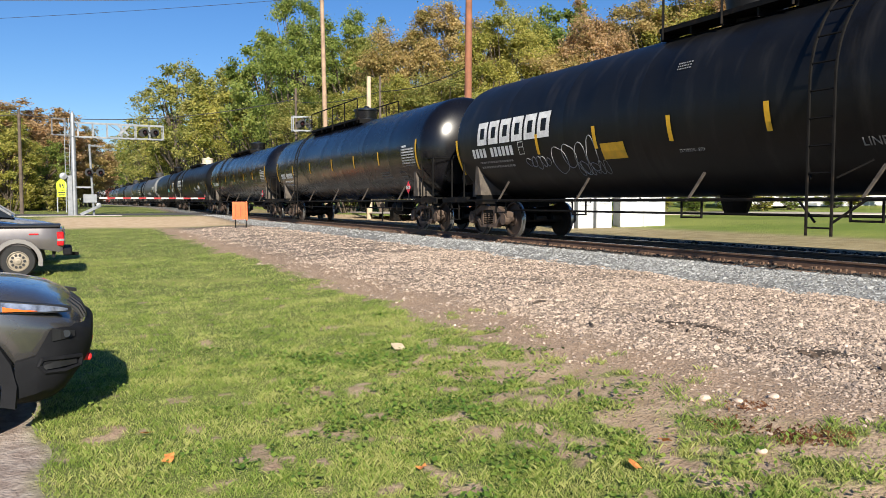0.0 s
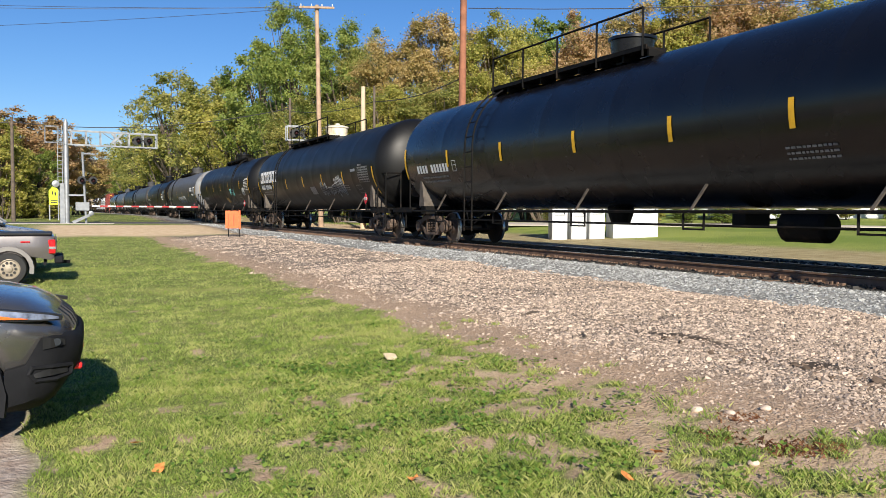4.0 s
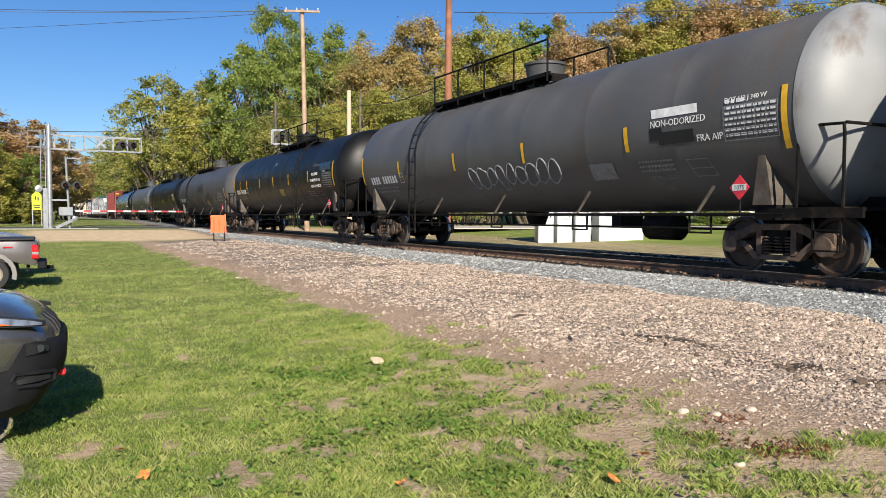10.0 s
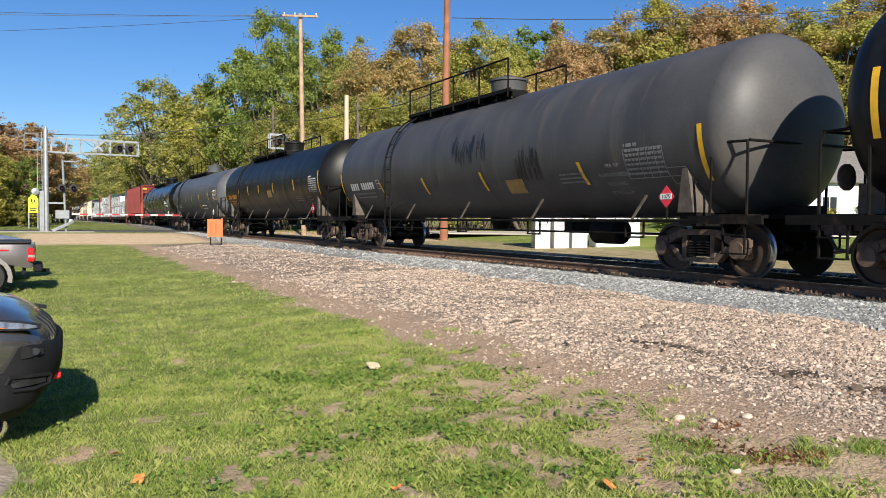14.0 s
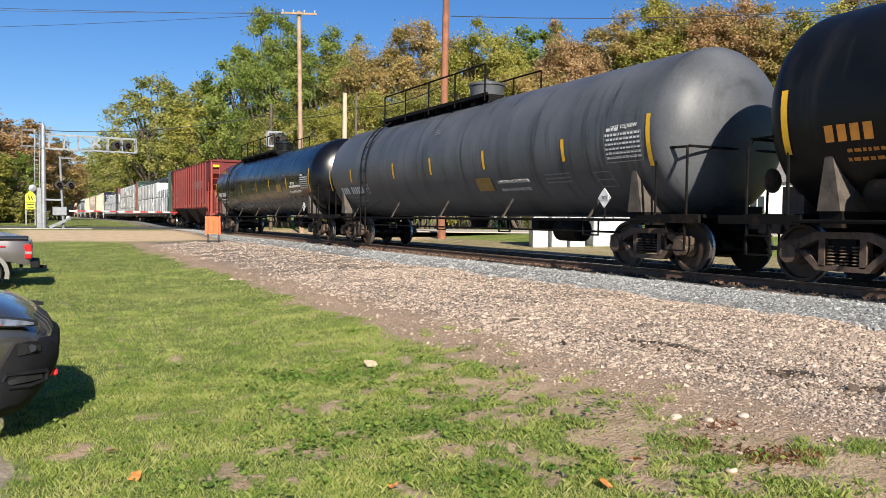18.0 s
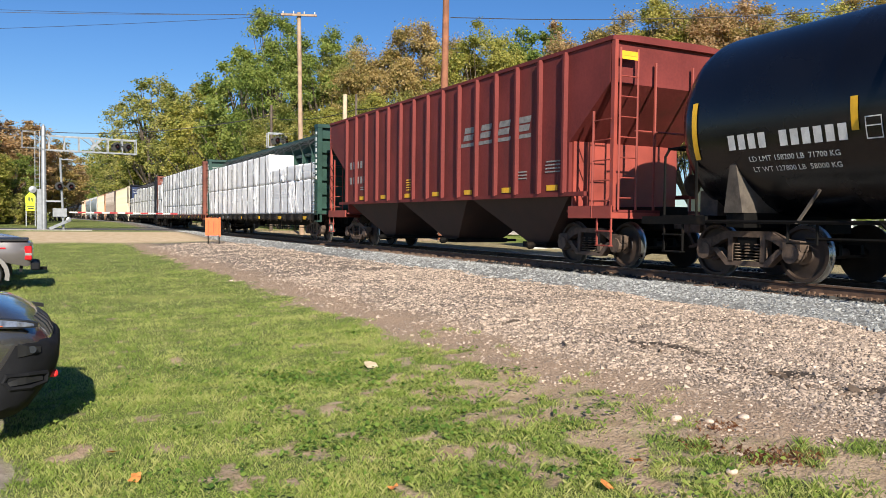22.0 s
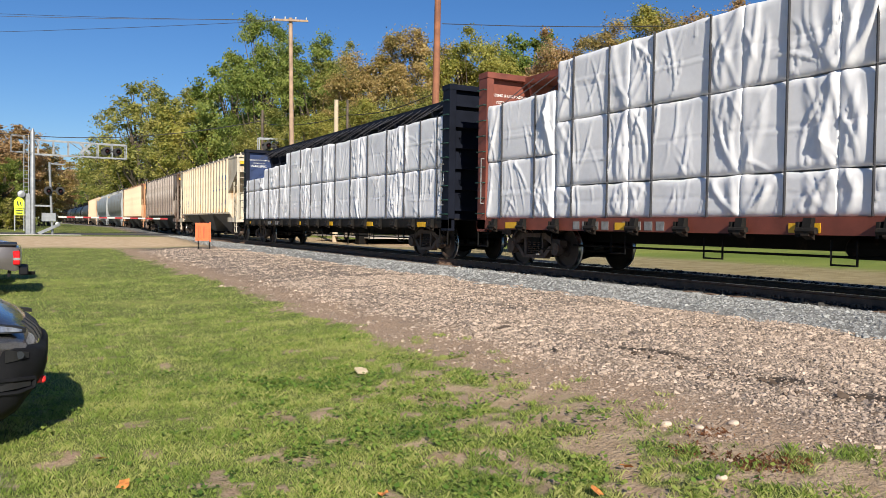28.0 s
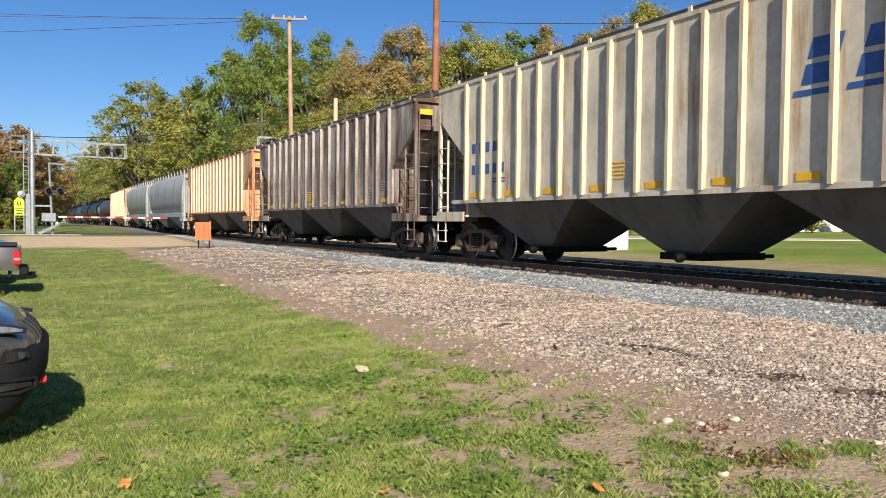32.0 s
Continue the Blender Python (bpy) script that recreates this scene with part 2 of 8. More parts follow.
def rod(bm, a, b, r=0.02, n=6, r2=None):
    a, b = Vector(a), Vector(b)
    d = (b - a).normalized()
    u = d.orthogonal().normalized()
    w = d.cross(u)
    rings = []
    for p, rad in ((a, r), (b, r if r2 is None else r2)):
        rings.append([bm.verts.new(p + rad * (math.cos(2 * math.pi * i / n) * u + math.sin(2 * math.pi * i / n) * w)) for i in range(n)])
    for i in range(n):
        bm.faces.new((rings[0][i], rings[0][(i + 1) % n], rings[1][(i + 1) % n], rings[1][i]))
    bm.faces.new(rings[0][::-1])
    bm.faces.new(rings[1])
    return bm


def pipe(bm, pts, r=0.02, n=6):
    """One bent tube through the points, mitred at its bends."""
    pts = [Vector(p) for p in pts]
    u = (pts[1] - pts[0]).orthogonal().normalized()
    rings = []
    for i, p in enumerate(pts):
        d0 = (p - pts[i - 1]).normalized() if i else (pts[1] - p).normalized()
        d1 = (pts[i + 1] - p).normalized() if i < len(pts) - 1 else d0
        d = (d0 + d1) if (d0 + d1).length > 0.2 else d1
        d.normalize()
        u = u - d * u.dot(d)
        u = u.normalized() if u.length > 1e-3 else d.orthogonal().normalized()
        w = d.cross(u)
        k = min(1.8, 1 / max(0.35, d.dot(d1)))
        rings.append([bm.verts.new(p + r * (k if 0 < i < len(pts) - 1 else 1) ** 0.5 * (math.cos(2 * math.pi * j / n) * u + math.sin(2 * math.pi * j / n) * w)) for j in range(n)])
    for p, q in zip(rings, rings[1:]):
        for j in range(n):
            bm.faces.new((p[j], p[(j + 1) % n], q[(j + 1) % n], q[j]))
    bm.faces.new(rings[0][::-1])
    bm.faces.new(rings[-1])
    return bm


def prism(bm, pts, y0, y1, axis="y"):
    """A polygon in (x, z) drawn out along y (or in (y, z) along x)."""
    def at(p, d):
        return (p[0], d, p[1]) if axis == "y" else (d, p[0], p[1]) if axis == "x" else (p[0], p[1], d)
    a = [bm.verts.new(at(p, y0)) for p in pts]
    b = [bm.verts.new(at(p, y1)) for p in pts]
    n = len(pts)
    for i in range(n):
        bm.faces.new((a[i], a[(i + 1) % n], b[(i + 1) % n], b[i]))
    bm.faces.new(a[::-1])
    bm.faces.new(b)
    return bm


def lathe(bm, prof, n=48, axis="y", off=(0, 0, 0), cap=True):
    """Turns (radius, distance) pairs about an axis."""
    ox, oy, oz = off
    rings = []
    for r, d in prof:
        ring = []
        for i in range(n):
            a = 2 * math.pi * i / n
            c, s = r * math.cos(a), r * math.sin(a)
            p = (ox + c, oy + d, oz + s) if axis == "y" else (ox + d, oy + c, oz + s) if axis == "x" else (ox + c, oy + s, oz + d)
            ring.append(bm.verts.new(p))
        rings.append(ring)
    for p, q in zip(rings, rings[1:]):
        for i in range(n):
            bm.faces.new((p[i], p[(i + 1) % n], q[(i + 1) % n], q[i]))
    for ring in (rings[0], rings[-1]) if cap else ():
        bm.faces.new(ring)
    return bm


CACHE = {}


def once(key, make):
    if key not in CACHE:
        CACHE[key] = make()
    return CACHE[key]


def words(txt, size, parent, material, m, name="lettering", label=""):
    """Readable writing as a thin mesh in the plane x, y of m."""
    def make():
        cu = bpy.data.curves.new(name, "FONT")
        cu.body, cu.size, cu.extrude = txt, size, 0.002
        cu.align_x, cu.align_y = "CENTER", "CENTER"
        cu.resolution_u = 2
        ob = bpy.data.objects.new(name, cu)
        scene.collection.objects.link(ob)
        me = bpy.data.meshes.new_from_object(ob.evaluated_get(bpy.context.evaluated_depsgraph_get()))
        bpy.data.objects.remove(ob)
        bpy.data.curves.remove(cu)
        return me
    return part(name, once(("w", txt, size, material.name), make), material, parent, label, m=m)


# ---- ground and track ----
def ease(a):
    a = min(1.0, max(0.0, a))
    return a * a * (3 - 2 * a)


def ground_z(x, y):
    """The lot and lawn lie low; the ground climbs to the track, to the road crossing and to the far lawn."""
    b = 0.62 * ease((y - 28) / 30)
    if x > 12.6:
        z = 0.36 + 0.27 * ease((x - 12.6) / 1.7) + 0.32 * ease((x - 15) / 9) + 0.42 * ease((x - 41) / 5)
    else:
        z = 0.36 * ease((x - 1.5) / 6.5)
    z = max(z, b)
    if y > 66:
        z += 0.35 * ease((y - 66) / 30)
    return z


# bare spots in the lawn: x, y, half-lengths
BARE = ((1.87, 6.27, 0.14, 0.22), (2.20, 6.17, 0.12, 0.19), (1.70, 5.08, 0.12, 0.15), (2.06, 5.35, 0.07, 0.15), (1.10, 4.75, 0.16, 0.24), (3.02, 6.89, 0.17, 0.15),
        (2.54, 4.68, 0.18, 0.17), (1.94, 4.07, 0.10, 0.15), (2.82, 3.99, 0.09, 0.15), (3.16, 3.44, 0.14, 0.13), (3.62, 3.61, 0.14, 0.09), (3.58, 6.90, 0.12, 0.22),
        (3.58, 6.01, 0.22, 0.19), (3.76, 5.04, 0.11, 0.13), (3.37, 5.39, 0.17, 0.13), (1.58, 3.97, 0.11, 0.06), (0.21, 5.74, 0.15, 0.14), (1.23, 6.25, 0.05, 0.11),
        (1.49, 6.01, 0.07, 0.11), (3.38, 4.27, 0.08, 0.11), (2.67, 4.23, 0.07, 0.09), (4.09, 13.17, 0.40, 0.45), (3.52, 3.21, 0.12, 0.11), (3.95, 3.22, 0.15, 0.11))


def wob(x, y, k, s):
    return noise.noise((x * k + s, y * k - s, s))


def lot_edge(x, y):
    return 0.12 - 0.055 * min(y, 16.0) + 0.14 * wob(x, y, 1.5, 8)


def soil_at(x, y):
    w = 0.0
    if 2.1 < y < 16:
        for cx, cy, a, b in BARE:
            if abs(x - cx) > 0.15 + 1.7 * a or abs(y - cy) > 0.2 + 1.7 * b:
                continue
            x2, y2 = x + 0.14 * wob(x, y, 5.1, 4), y + 0.2 * wob(x, y, 5.1, 9)
            d = ((x2 - cx) / a) ** 2 + ((y2 - cy) / b) ** 2
            w = max(w, ease(0.5 + 1.6 * (0.9 - d + 2.4 * wob(x, y, 8.0, 61))) * (0.6 + 0.4 * ease(0.8 + 2 * wob(x, y, 9, 14))))
        w = max(w, ease((wob(x, y, 3.3, 21) + 0.4 * wob(x, y, 8.3, 27) - 0.44 + 0.72 * ease((x - 2.0) / 2.0) * ease((8.8 - y) / 3.0)) * 6) * 0.88)
    return w


def gravel_at(x, y):
    edge = 4.12 + 0.34 * wob(x, y, 0.9, 2) + 0.36 * wob(x, y, 2.7, 7) + 0.22 * wob(x, y, 7.0, 19) + 0.5 * ease((5.2 - y) / 3)
    g = ease((x - edge) / 0.35 + 0.5)
    if y > 36:
        g *= 1 - ease((y - 41) / 2.5) * ease((9.0 - x) / 1.5)
    return g


def strewn_at(x, y):
    """Dark damp streak across the gravel."""
    line = 5.95 + 0.16 * wob(x, y, 1.7, 3) + 0.05 * wob(x, y, 6.0, 12)
    d = abs(x - line)
    blot = ease(1 - (x - 6.0) ** 2 / 0.03 - (y - 6.15) ** 2 / 0.06)
    return max(blot, ease(1.35 - d / (0.14 + 0.12 * wob(x, y, 2.2, 5))) * ease((7.1 - y) / 0.4) * ease(0.85 + 2.4 * wob(x, y, 2.3, 31)))


def M_ground():
    m = bpy.data.materials.new("lawn_gravel_and_dirt")
    m.use_nodes = True
    n, l = m.node_tree.nodes, m.node_tree.links
    b = n["Principled BSDF"]
    b.inputs["Roughness"].default_value = 0.95
    b.inputs["Specular IOR Level"].default_value = 0.2
    pos = n.new("ShaderNodeNewGeometry").outputs["Position"]
    sep = n.new("ShaderNodeSeparateXYZ")
    l.new(pos, sep.inputs[0])

    def noise_at(scale, detail=6, rough=0.6):
        t = n.new("ShaderNodeTexNoise")
        t.inputs["Scale"].default_value, t.inputs["Detail"].default_value, t.inputs["Roughness"].default_value = scale, detail, rough
        l.new(pos, t.inputs["Vector"])
        return t.outputs["Fac"]

    def layer(name):
        t = n.new("ShaderNodeAttribute")
        t.attribute_name = name
        return t.outputs["Fac"]

    def math_(op, a, c, k=None):
        t = n.new("ShaderNodeMath")
        t.operation = op
        for i, v in enumerate((a, c, k)):
            if v is None:
                continue
            if isinstance(v, (int, float)):
                t.inputs[i].default_value = v
            else:
                l.new(v, t.inputs[i])
        return t.outputs[0]

    def span(v, lo, hi):
        t = n.new("ShaderNodeMapRange")
        t.interpolation_type = "SMOOTHSTEP"
        t.inputs["From Min"].default_value, t.inputs["From Max"].default_value = lo, hi
        l.new(v, t.inputs["Value"])
        return t.outputs[0]

    def blend(fac, a, c):
        t = n.new("ShaderNodeMix")
        t.data_type = "RGBA"
        l.new(fac, t.inputs["Factor"])
        for key, v in (("A", a), ("B", c)):
            if isinstance(v, tuple):
                t.inputs[key].default_value = (*v, 1)
            else:
                l.new(v, t.inputs[key])
        return t.outputs["Result"]

    wobf = math_("MULTIPLY_ADD", noise_at(3.0, 5), 1.0, -0.5)
    grass = blend(span(noise_at(0.8), 0.35, 0.65), (0.20, 0.27, 0.055), (0.32, 0.35, 0.09))
    grass = blend(span(noise_at(14, 3), 0.42, 0.7), grass, (0.25, 0.26, 0.085))
    grass = blend(span(noise_at(75, 3, 0.7), 0.44, 0.60), (0.07, 0.095, 0.022), grass)
    grass = blend(span(noise_at(48, 3, 0.7), 0.58, 0.68), grass, (0.40, 0.38, 0.18))
    grass = blend(span(noise_at(0.35, 4), 0.52, 0.7), grass, (0.29, 0.30, 0.09))
    dirt = blend(span(noise_at(5), 0.3, 0.7), (0.34, 0.235, 0.16), (0.50, 0.37, 0.27))
    dirt = blend(span(noise_at(70, 2), 0.5, 0.7), dirt, (0.25, 0.175, 0.11))
    lot = blend(span(noise_at(9, 4), 0.3, 0.7), (0.27, 0.21, 0.175), (0.44, 0.37, 0.32))
    lawn = blend(layer("soil"), grass, dirt)
    lawn = blend(layer("lot"), lawn, lot)
    def cells(scale, feature):
        t = n.new("ShaderNodeTexVoronoi")
        t.feature = feature
        t.inputs["Scale"].default_value = scale
        l.new(pos, t.inputs["Vector"])
        return t
    tone = n.new("ShaderNodeSeparateColor")
    l.new(cells(34, "F1").outputs["Color"], tone.inputs[0])
    joint = span(cells(34, "DISTANCE_TO_EDGE").outputs["Distance"], 0.02, 0.16)
    pebble = blend(tone.outputs[0], (0.20, 0.16, 0.13), (0.52, 0.44, 0.37))
    gravel = blend(joint, (0.085, 0.06, 0.045), pebble)
    gravel = blend(math_("MULTIPLY", span(noise_at(0.9, 5), 0.56, 0.72), 0.6), gravel, (0.44, 0.33, 0.235))
    gravel = blend(math_("MULTIPLY", math_("SUBTRACT", 1.0, span(math_("ADD", sep.outputs["X"], wobf), 4.6, 5.6)), 0.85), gravel, blend(span(noise_at(60, 3), 0.35, 0.65), (0.35, 0.235, 0.155), (0.51, 0.375, 0.265)))
    gravel = blend(layer("strewn"), gravel, (0.075, 0.058, 0.045))
    col = blend(layer("gravel"), lawn, gravel)
    ballast = blend(span(noise_at(22, 2), 0.35, 0.65), (0.17, 0.17, 0.163), (0.30, 0.30, 0.29))
    col = blend(span(math_("ADD", sep.outputs["X"], math_("MULTIPLY", wobf, 0.9)), 8.85, 9.7), col, ballast)
    far = blend(span(noise_at(0.25), 0.35, 0.65), (0.18, 0.245, 0.045), (0.28, 0.32, 0.075))
    dry = blend(span(noise_at(2.5), 0.3, 0.7), (0.30, 0.24, 0.12), (0.42, 0.35, 0.2))
    far = blend(span(math_("ADD", sep.outputs["X"], wobf), 17.0, 18.6), dry, far)
    col = blend(span(math_("ADD", sep.outputs["X"], wobf), 13.6, 14.6), col, far)
    sand = blend(span(noise_at(2.2), 0.3, 0.7), (0.50, 0.36, 0.22), (0.62, 0.48, 0.32))
    col = blend(layer("drive"), col, sand)
    l.new(col, b.inputs["Base Color"])
    bp = n.new("ShaderNodeBump")
    bp.inputs["Strength"].default_value, bp.inputs["Distance"].default_value = 0.8, 0.03
    l.new(math_("ADD", math_("ADD", noise_at(30, 3), math_("MULTIPLY", noise_at(6, 4), 0.6)), math_("MULTIPLY", math_("MULTIPLY", joint, tone.outputs[1]), layer("gravel"))), bp.inputs["Height"])
    l.new(bp.outputs[0], b.inputs["Normal"])
    return m


def drive_at(x, y):
    """The sandy drive from the lot to the crossing, and the pale drive beyond the track."""
    w = 1.2 * wob(x, y, 0.35, 13)
    a = ease((y + w - 41.5) / 2) * (1 - ease((y + w * 0.5 - 55.5) / 1.5)) * ease((9.2 - x) / 1.0) * ease((x + 2.2 + w) / 2.0)
    b = ease((y + 0.3 * w - 32) / 2) * (1 - ease((x - 17.2 + 0.4 * w) / 1.0)) * ease((x - 13.9) / 0.5)
    return max(a, b if y < 60 else 0.0)


def axis_steps(spans):
    out = []
    for a, b, d in spans:
        k = max(1, round((b - a) / d))
        out += [a + (b - a) * i / k for i in range(k)]
    return out + [spans[-1][1]]


def ground_rough(x, y):
    z = ground_z(x, y)
    if -1.5 < x < 9.6 and 1.5 < y < 40:
        z += 0.035 * noise.noise((x * 0.8, y * 0.8, 0)) + 0.018 * noise.noise((x * 3, y * 3, 5))
    return z


def build_ground():
    xs = axis_steps([(-900, -60, 120), (-60, -12, 6), (-12, -1, 0.8), (-1, 6.5, 0.06), (6.5, 9.4, 0.12), (9.4, 14, 0.4), (14, 40, 1.5), (40, 120, 10), (120, 900, 100)])
    ys = axis_steps([(-300, -20, 40), (-20, 2, 1.5), (2, 9, 0.065), (9, 14, 0.12), (14, 40, 0.3), (40, 110, 1), (110, 400, 20), (400, 2500, 300)])
    verts, soil, grav, dark, drive, lot = [], [], [], [], [], []
    for y in ys:
        for x in xs:
            verts.append((x, y, ground_rough(x, y)))
            lot.append(ease((lot_edge(x, y) - x) / 0.25 + 0.5) if x < 1.5 and -20 < y < 41 else 0.0)
            near = -1.2 < x < 9.4 and 1 < y < 45
            soil.append(soil_at(x, y) if near else 0.0)
            grav.append(gravel_at(x, y) if 3 < x < 9.4 and y > -20 else (1.0 if x >= 9.4 else 0.0))
            dark.append(strewn_at(x, y) if near and y < 9 else 0.0)
            drive.append(drive_at(x, y) if -6 < x < 20 and 28 < y < 64 else 0.0)
    w = len(xs)
    faces = [(j * w + i, j * w + i + 1, (j + 1) * w + i + 1, (j + 1) * w + i) for j in range(len(ys) - 1) for i in range(w - 1)]
    me = bpy.data.meshes.new("ground")
    me.from_pydata(verts, [], faces)
    me.polygons.foreach_set("use_smooth", [True] * len(me.polygons))
    for name, vals in (("soil", soil), ("gravel", grav), ("strewn", dark), ("drive", drive), ("lot", lot)):
        me.attributes.new(name, "FLOAT", "POINT").data.foreach_set("value", vals)
    tagged(link(me, "ground", None, M_ground()), "lawn with bare dirt patches, gravel beside the track", "ground", kind="structure")


build_ground()


def build_track():
    bed = bmesh.new()
    prism(bed, [(-2.75, -0.40), (-1.7, -0.17), (1.7, -0.17), (2.75, -0.40)], -60, 600)
    b = part("ballast_bed", bed, M_BALLAST, None, m=pose(TRACK_X, 0, RAIL_Z))
    tagged(b, "blue-grey crushed stone ballast under the track", "ballast", kind="structure")
    track = thing("track", pose(TRACK_X, 0, RAIL_Z), "rusty steel rails on weathered timber sleepers", "track", kind="structure")
    for sx in (-0.7525, 0.7525):
        bm = bmesh.new()
        prism(bm, [(-0.075, -0.17), (0.075, -0.17), (0.07, -0.155), (0.012, -0.14), (0.012, -0.045), (0.035, -0.03), (0.035, -0.004), (0.03, -0.001), (-0.03, -0.001), (-0.035, -0.004), (-0.035, -0.03), (-0.012, -0.045), (-0.012, -0.14), (-0.07, -0.155)], -60, 600)
        rail = part("rail", bm, M_RAIL, track, m=pose(sx, 0, 0))
        bm = bmesh.new()
        box(bm, -0.026, 0.026, -60, 600, -0.003, 0.002)
        part("rail_head", bm, M_RAILTOP, rail, "polished running surface")
    def tie():
        bm = bmesh.new()
        box(bm, -1.3, 1.3, -0.115, 0.115, -0.33, -0.165)
        for sx in (-0.7525, 0.7525):
            box(bm, sx - 0.17, sx + 0.17, -0.09, 0.09, -0.166, -0.152)
            for dx in (-0.11, 0.11):
                for dy in (-0.05, 0.05):
                    box(bm, sx + dx - 0.016, sx + dx + 0.016, dy - 0.016, dy + 0.016, -0.155, -0.105)
            for dy in (-0.13, 0.115):
                box(bm, sx - 0.13, sx - 0.02, dy - 0.02, dy + 0.035, -0.2, -0.12)
        return finish(bm, "sleeper")
    me = tie()
    rng = random.Random(4)
    y = -4.0
    for i in range(150):
        part("sleeper", me, M_TIE, track, m=pose(rng.uniform(-0.04, 0.04), y, rng.uniform(-0.012, 0.006), 0, 0, rng.uniform(-1.2, 1.2)))
        y += 0.5
    bm = bmesh.new()
    while y < 300:
        box(bm, -1.3, 1.3, y - 0.115, y + 0.115, -0.33, -0.165)
        y += 0.5
    part("far_sleepers", bm, M_TIE, track)["kind"] = "stuff"


M_BALLAST = mat("grey_ballast", (0.20, 0.20, 0.193), 0.9, var=0.5, scale=12, fine=40, bump=0.9, island=0.3)
build_track()


# ---- rolling stock ----
# Car space: x across (the lit side is -x), y along (+y is the trailing end), z from the rail tops.
WHEEL_R = 0.457
WHEELSETS = []


def bogie(car, y):
    b = new("bogie")
    b.parent = car
    b.matrix_basis = pose(0, y, 0)
    def frame_mesh(side):
        def make():
            bm = bmesh.new()
            x = side * 1.0
            top = [(-1.05, 0.50), (-1.02, 0.66), (-0.75, 0.68), (-0.45, 0.80), (0.45, 0.80), (0.75, 0.68), (1.02, 0.66), (1.05, 0.50), (0.92, 0.44), (0.74, 0.52), (0.5, 0.64), (0.32, 0.70), (-0.32, 0.70), (-0.5, 0.64), (-0.74, 0.52), (-0.92, 0.44)]
            prism(bm, top, x - 0.075, x + 0.075, "x")
            low = [(-0.74, 0.50), (-0.42, 0.22), (0.42, 0.22), (0.74, 0.50), (0.62, 0.52), (0.36, 0.30), (-0.36, 0.30), (-0.62, 0.52)]
            prism(bm, low, x - 0.08, x + 0.08, "x")
            for yy in (-0.33, 0.33):
                box(bm, x - 0.08, x + 0.08, yy - 0.05, yy + 0.05, 0.28, 0.72)
            for yy in (-0.889, 0.889):
                lathe(bm, [(0.15, -0.10), (0.16, 0.02), (0.13, 0.10), (0.07, 0.13)], 12, "x", (side * 1.03, yy, 0.457))
                box(bm, x - 0.10, x + 0.10, yy - 0.16, yy + 0.16, 0.52, 0.64)
            return finish(bm, "sideframe", bevel=0.0)
        return once(("sf", side), make)
    def springs(side):
        def make():
            bm = bmesh.new()
            for yy in (-0.2, 0.0, 0.2):
                for k in range(6):
                    z = 0.32 + k * 0.05
                    lathe(bm, [(0.06, 0), (0.085, 0.012), (0.06, 0.025)], 10, "z", (side * 1.0, yy, z))
            return finish(bm, "springs")
        return once(("sp", side), make)
    for side in (-1, 1):
        sf = part("sideframe", frame_mesh(side), M_TRUCK, b)
        part("spring_nest", springs(side), M_SPRING, b)["kind"] = "stuff"
    def bolster():
        bm = bmesh.new()
        box(bm, -1.05, 1.05, -0.2, 0.2, 0.5, 0.74)
        lathe(bm, [(0.2, 0.70), (0.2, 0.86)], 12, "z")
        for yy in (-0.889, 0.889):
            box(bm, -0.7, 0.7, yy * 0.62 - 0.05, yy * 0.62 + 0.05, 0.34, 0.44)
        return finish(bm, "bolster")
    part("bolster", once("bol", bolster), M_UNDER, b)
    def rigging(k):
        def make():
            bm = bmesh.new()
            if k == 0:
                for yy in (-0.40, 0.40):
                    box(bm, -0.80, 0.80, yy - 0.07, yy + 0.07, 0.30, 0.50)
                    prism(bm, [(-0.80, 0.40), (0.0, 0.18), (0.80, 0.40), (0.0, 0.26)], yy - 0.03, yy + 0.03)
                    for sx in (-0.72, 0.72):
                        box(bm, sx - 0.06, sx + 0.06, *sorted((yy, yy * 1.18)), 0.30, 0.62)
            else:
                for sx in (-0.28, 0.25):
                    box(bm, sx - 0.04, sx + 0.04, -1.15, 1.15, 0.44, 0.60)
                box(bm, -0.55, 0.55, -0.16, 0.16, 0.24, 0.52)
                box(bm, -0.10, 0.06, 0.3, 0.42, 0.2, 0.8)
            return finish(bm, "rigging")
        return make
    for k, name in enumerate(("brake_beam", "brake_lever")):
        part(name, once(("rig", k), rigging(k)), M_UNDER, b)
    def wheels():
        bm = bmesh.new()
        for side in (-1, 1):
            s = side
            lathe(bm, [(0.06, s * 0.82), (0.17, s * 0.83), (0.19, s * 0.80), (0.33, s * 0.76), (0.38, s * 0.765), (0.40, s * 0.815), (0.452, s * 0.815), (0.455, s * 0.79), (0.46, s * 0.735), (0.487, s * 0.715), (0.48, s * 0.69), (0.40, s * 0.685), (0.36, s * 0.71), (0.18, s * 0.72), (0.09, s * 0.70)], 40, "x")
        rod(bm, (-1.1, 0, 0), (1.1, 0, 0), 0.085, 10)
        for k in range(5):
            a = 2 * math.pi * k / 5
            for s in (-1, 1):
                lathe(bm, [(0.02, s * 0.80), (0.035, s * 0.83)], 6, "x", (0, 0.12 * math.cos(a), 0.12 * math.sin(a)))
        me = finish(bm, "wheelset", smooth=True)
        me.materials.append(M_WHEEL)
        me.materials.append(M_TREAD)
        for p in me.polygons:
            c = p.center
            r = math.hypot(c.y, c.z)
            if r > 0.425 and abs(c.x) > 0.72:
                p.material_index = 1
        return me
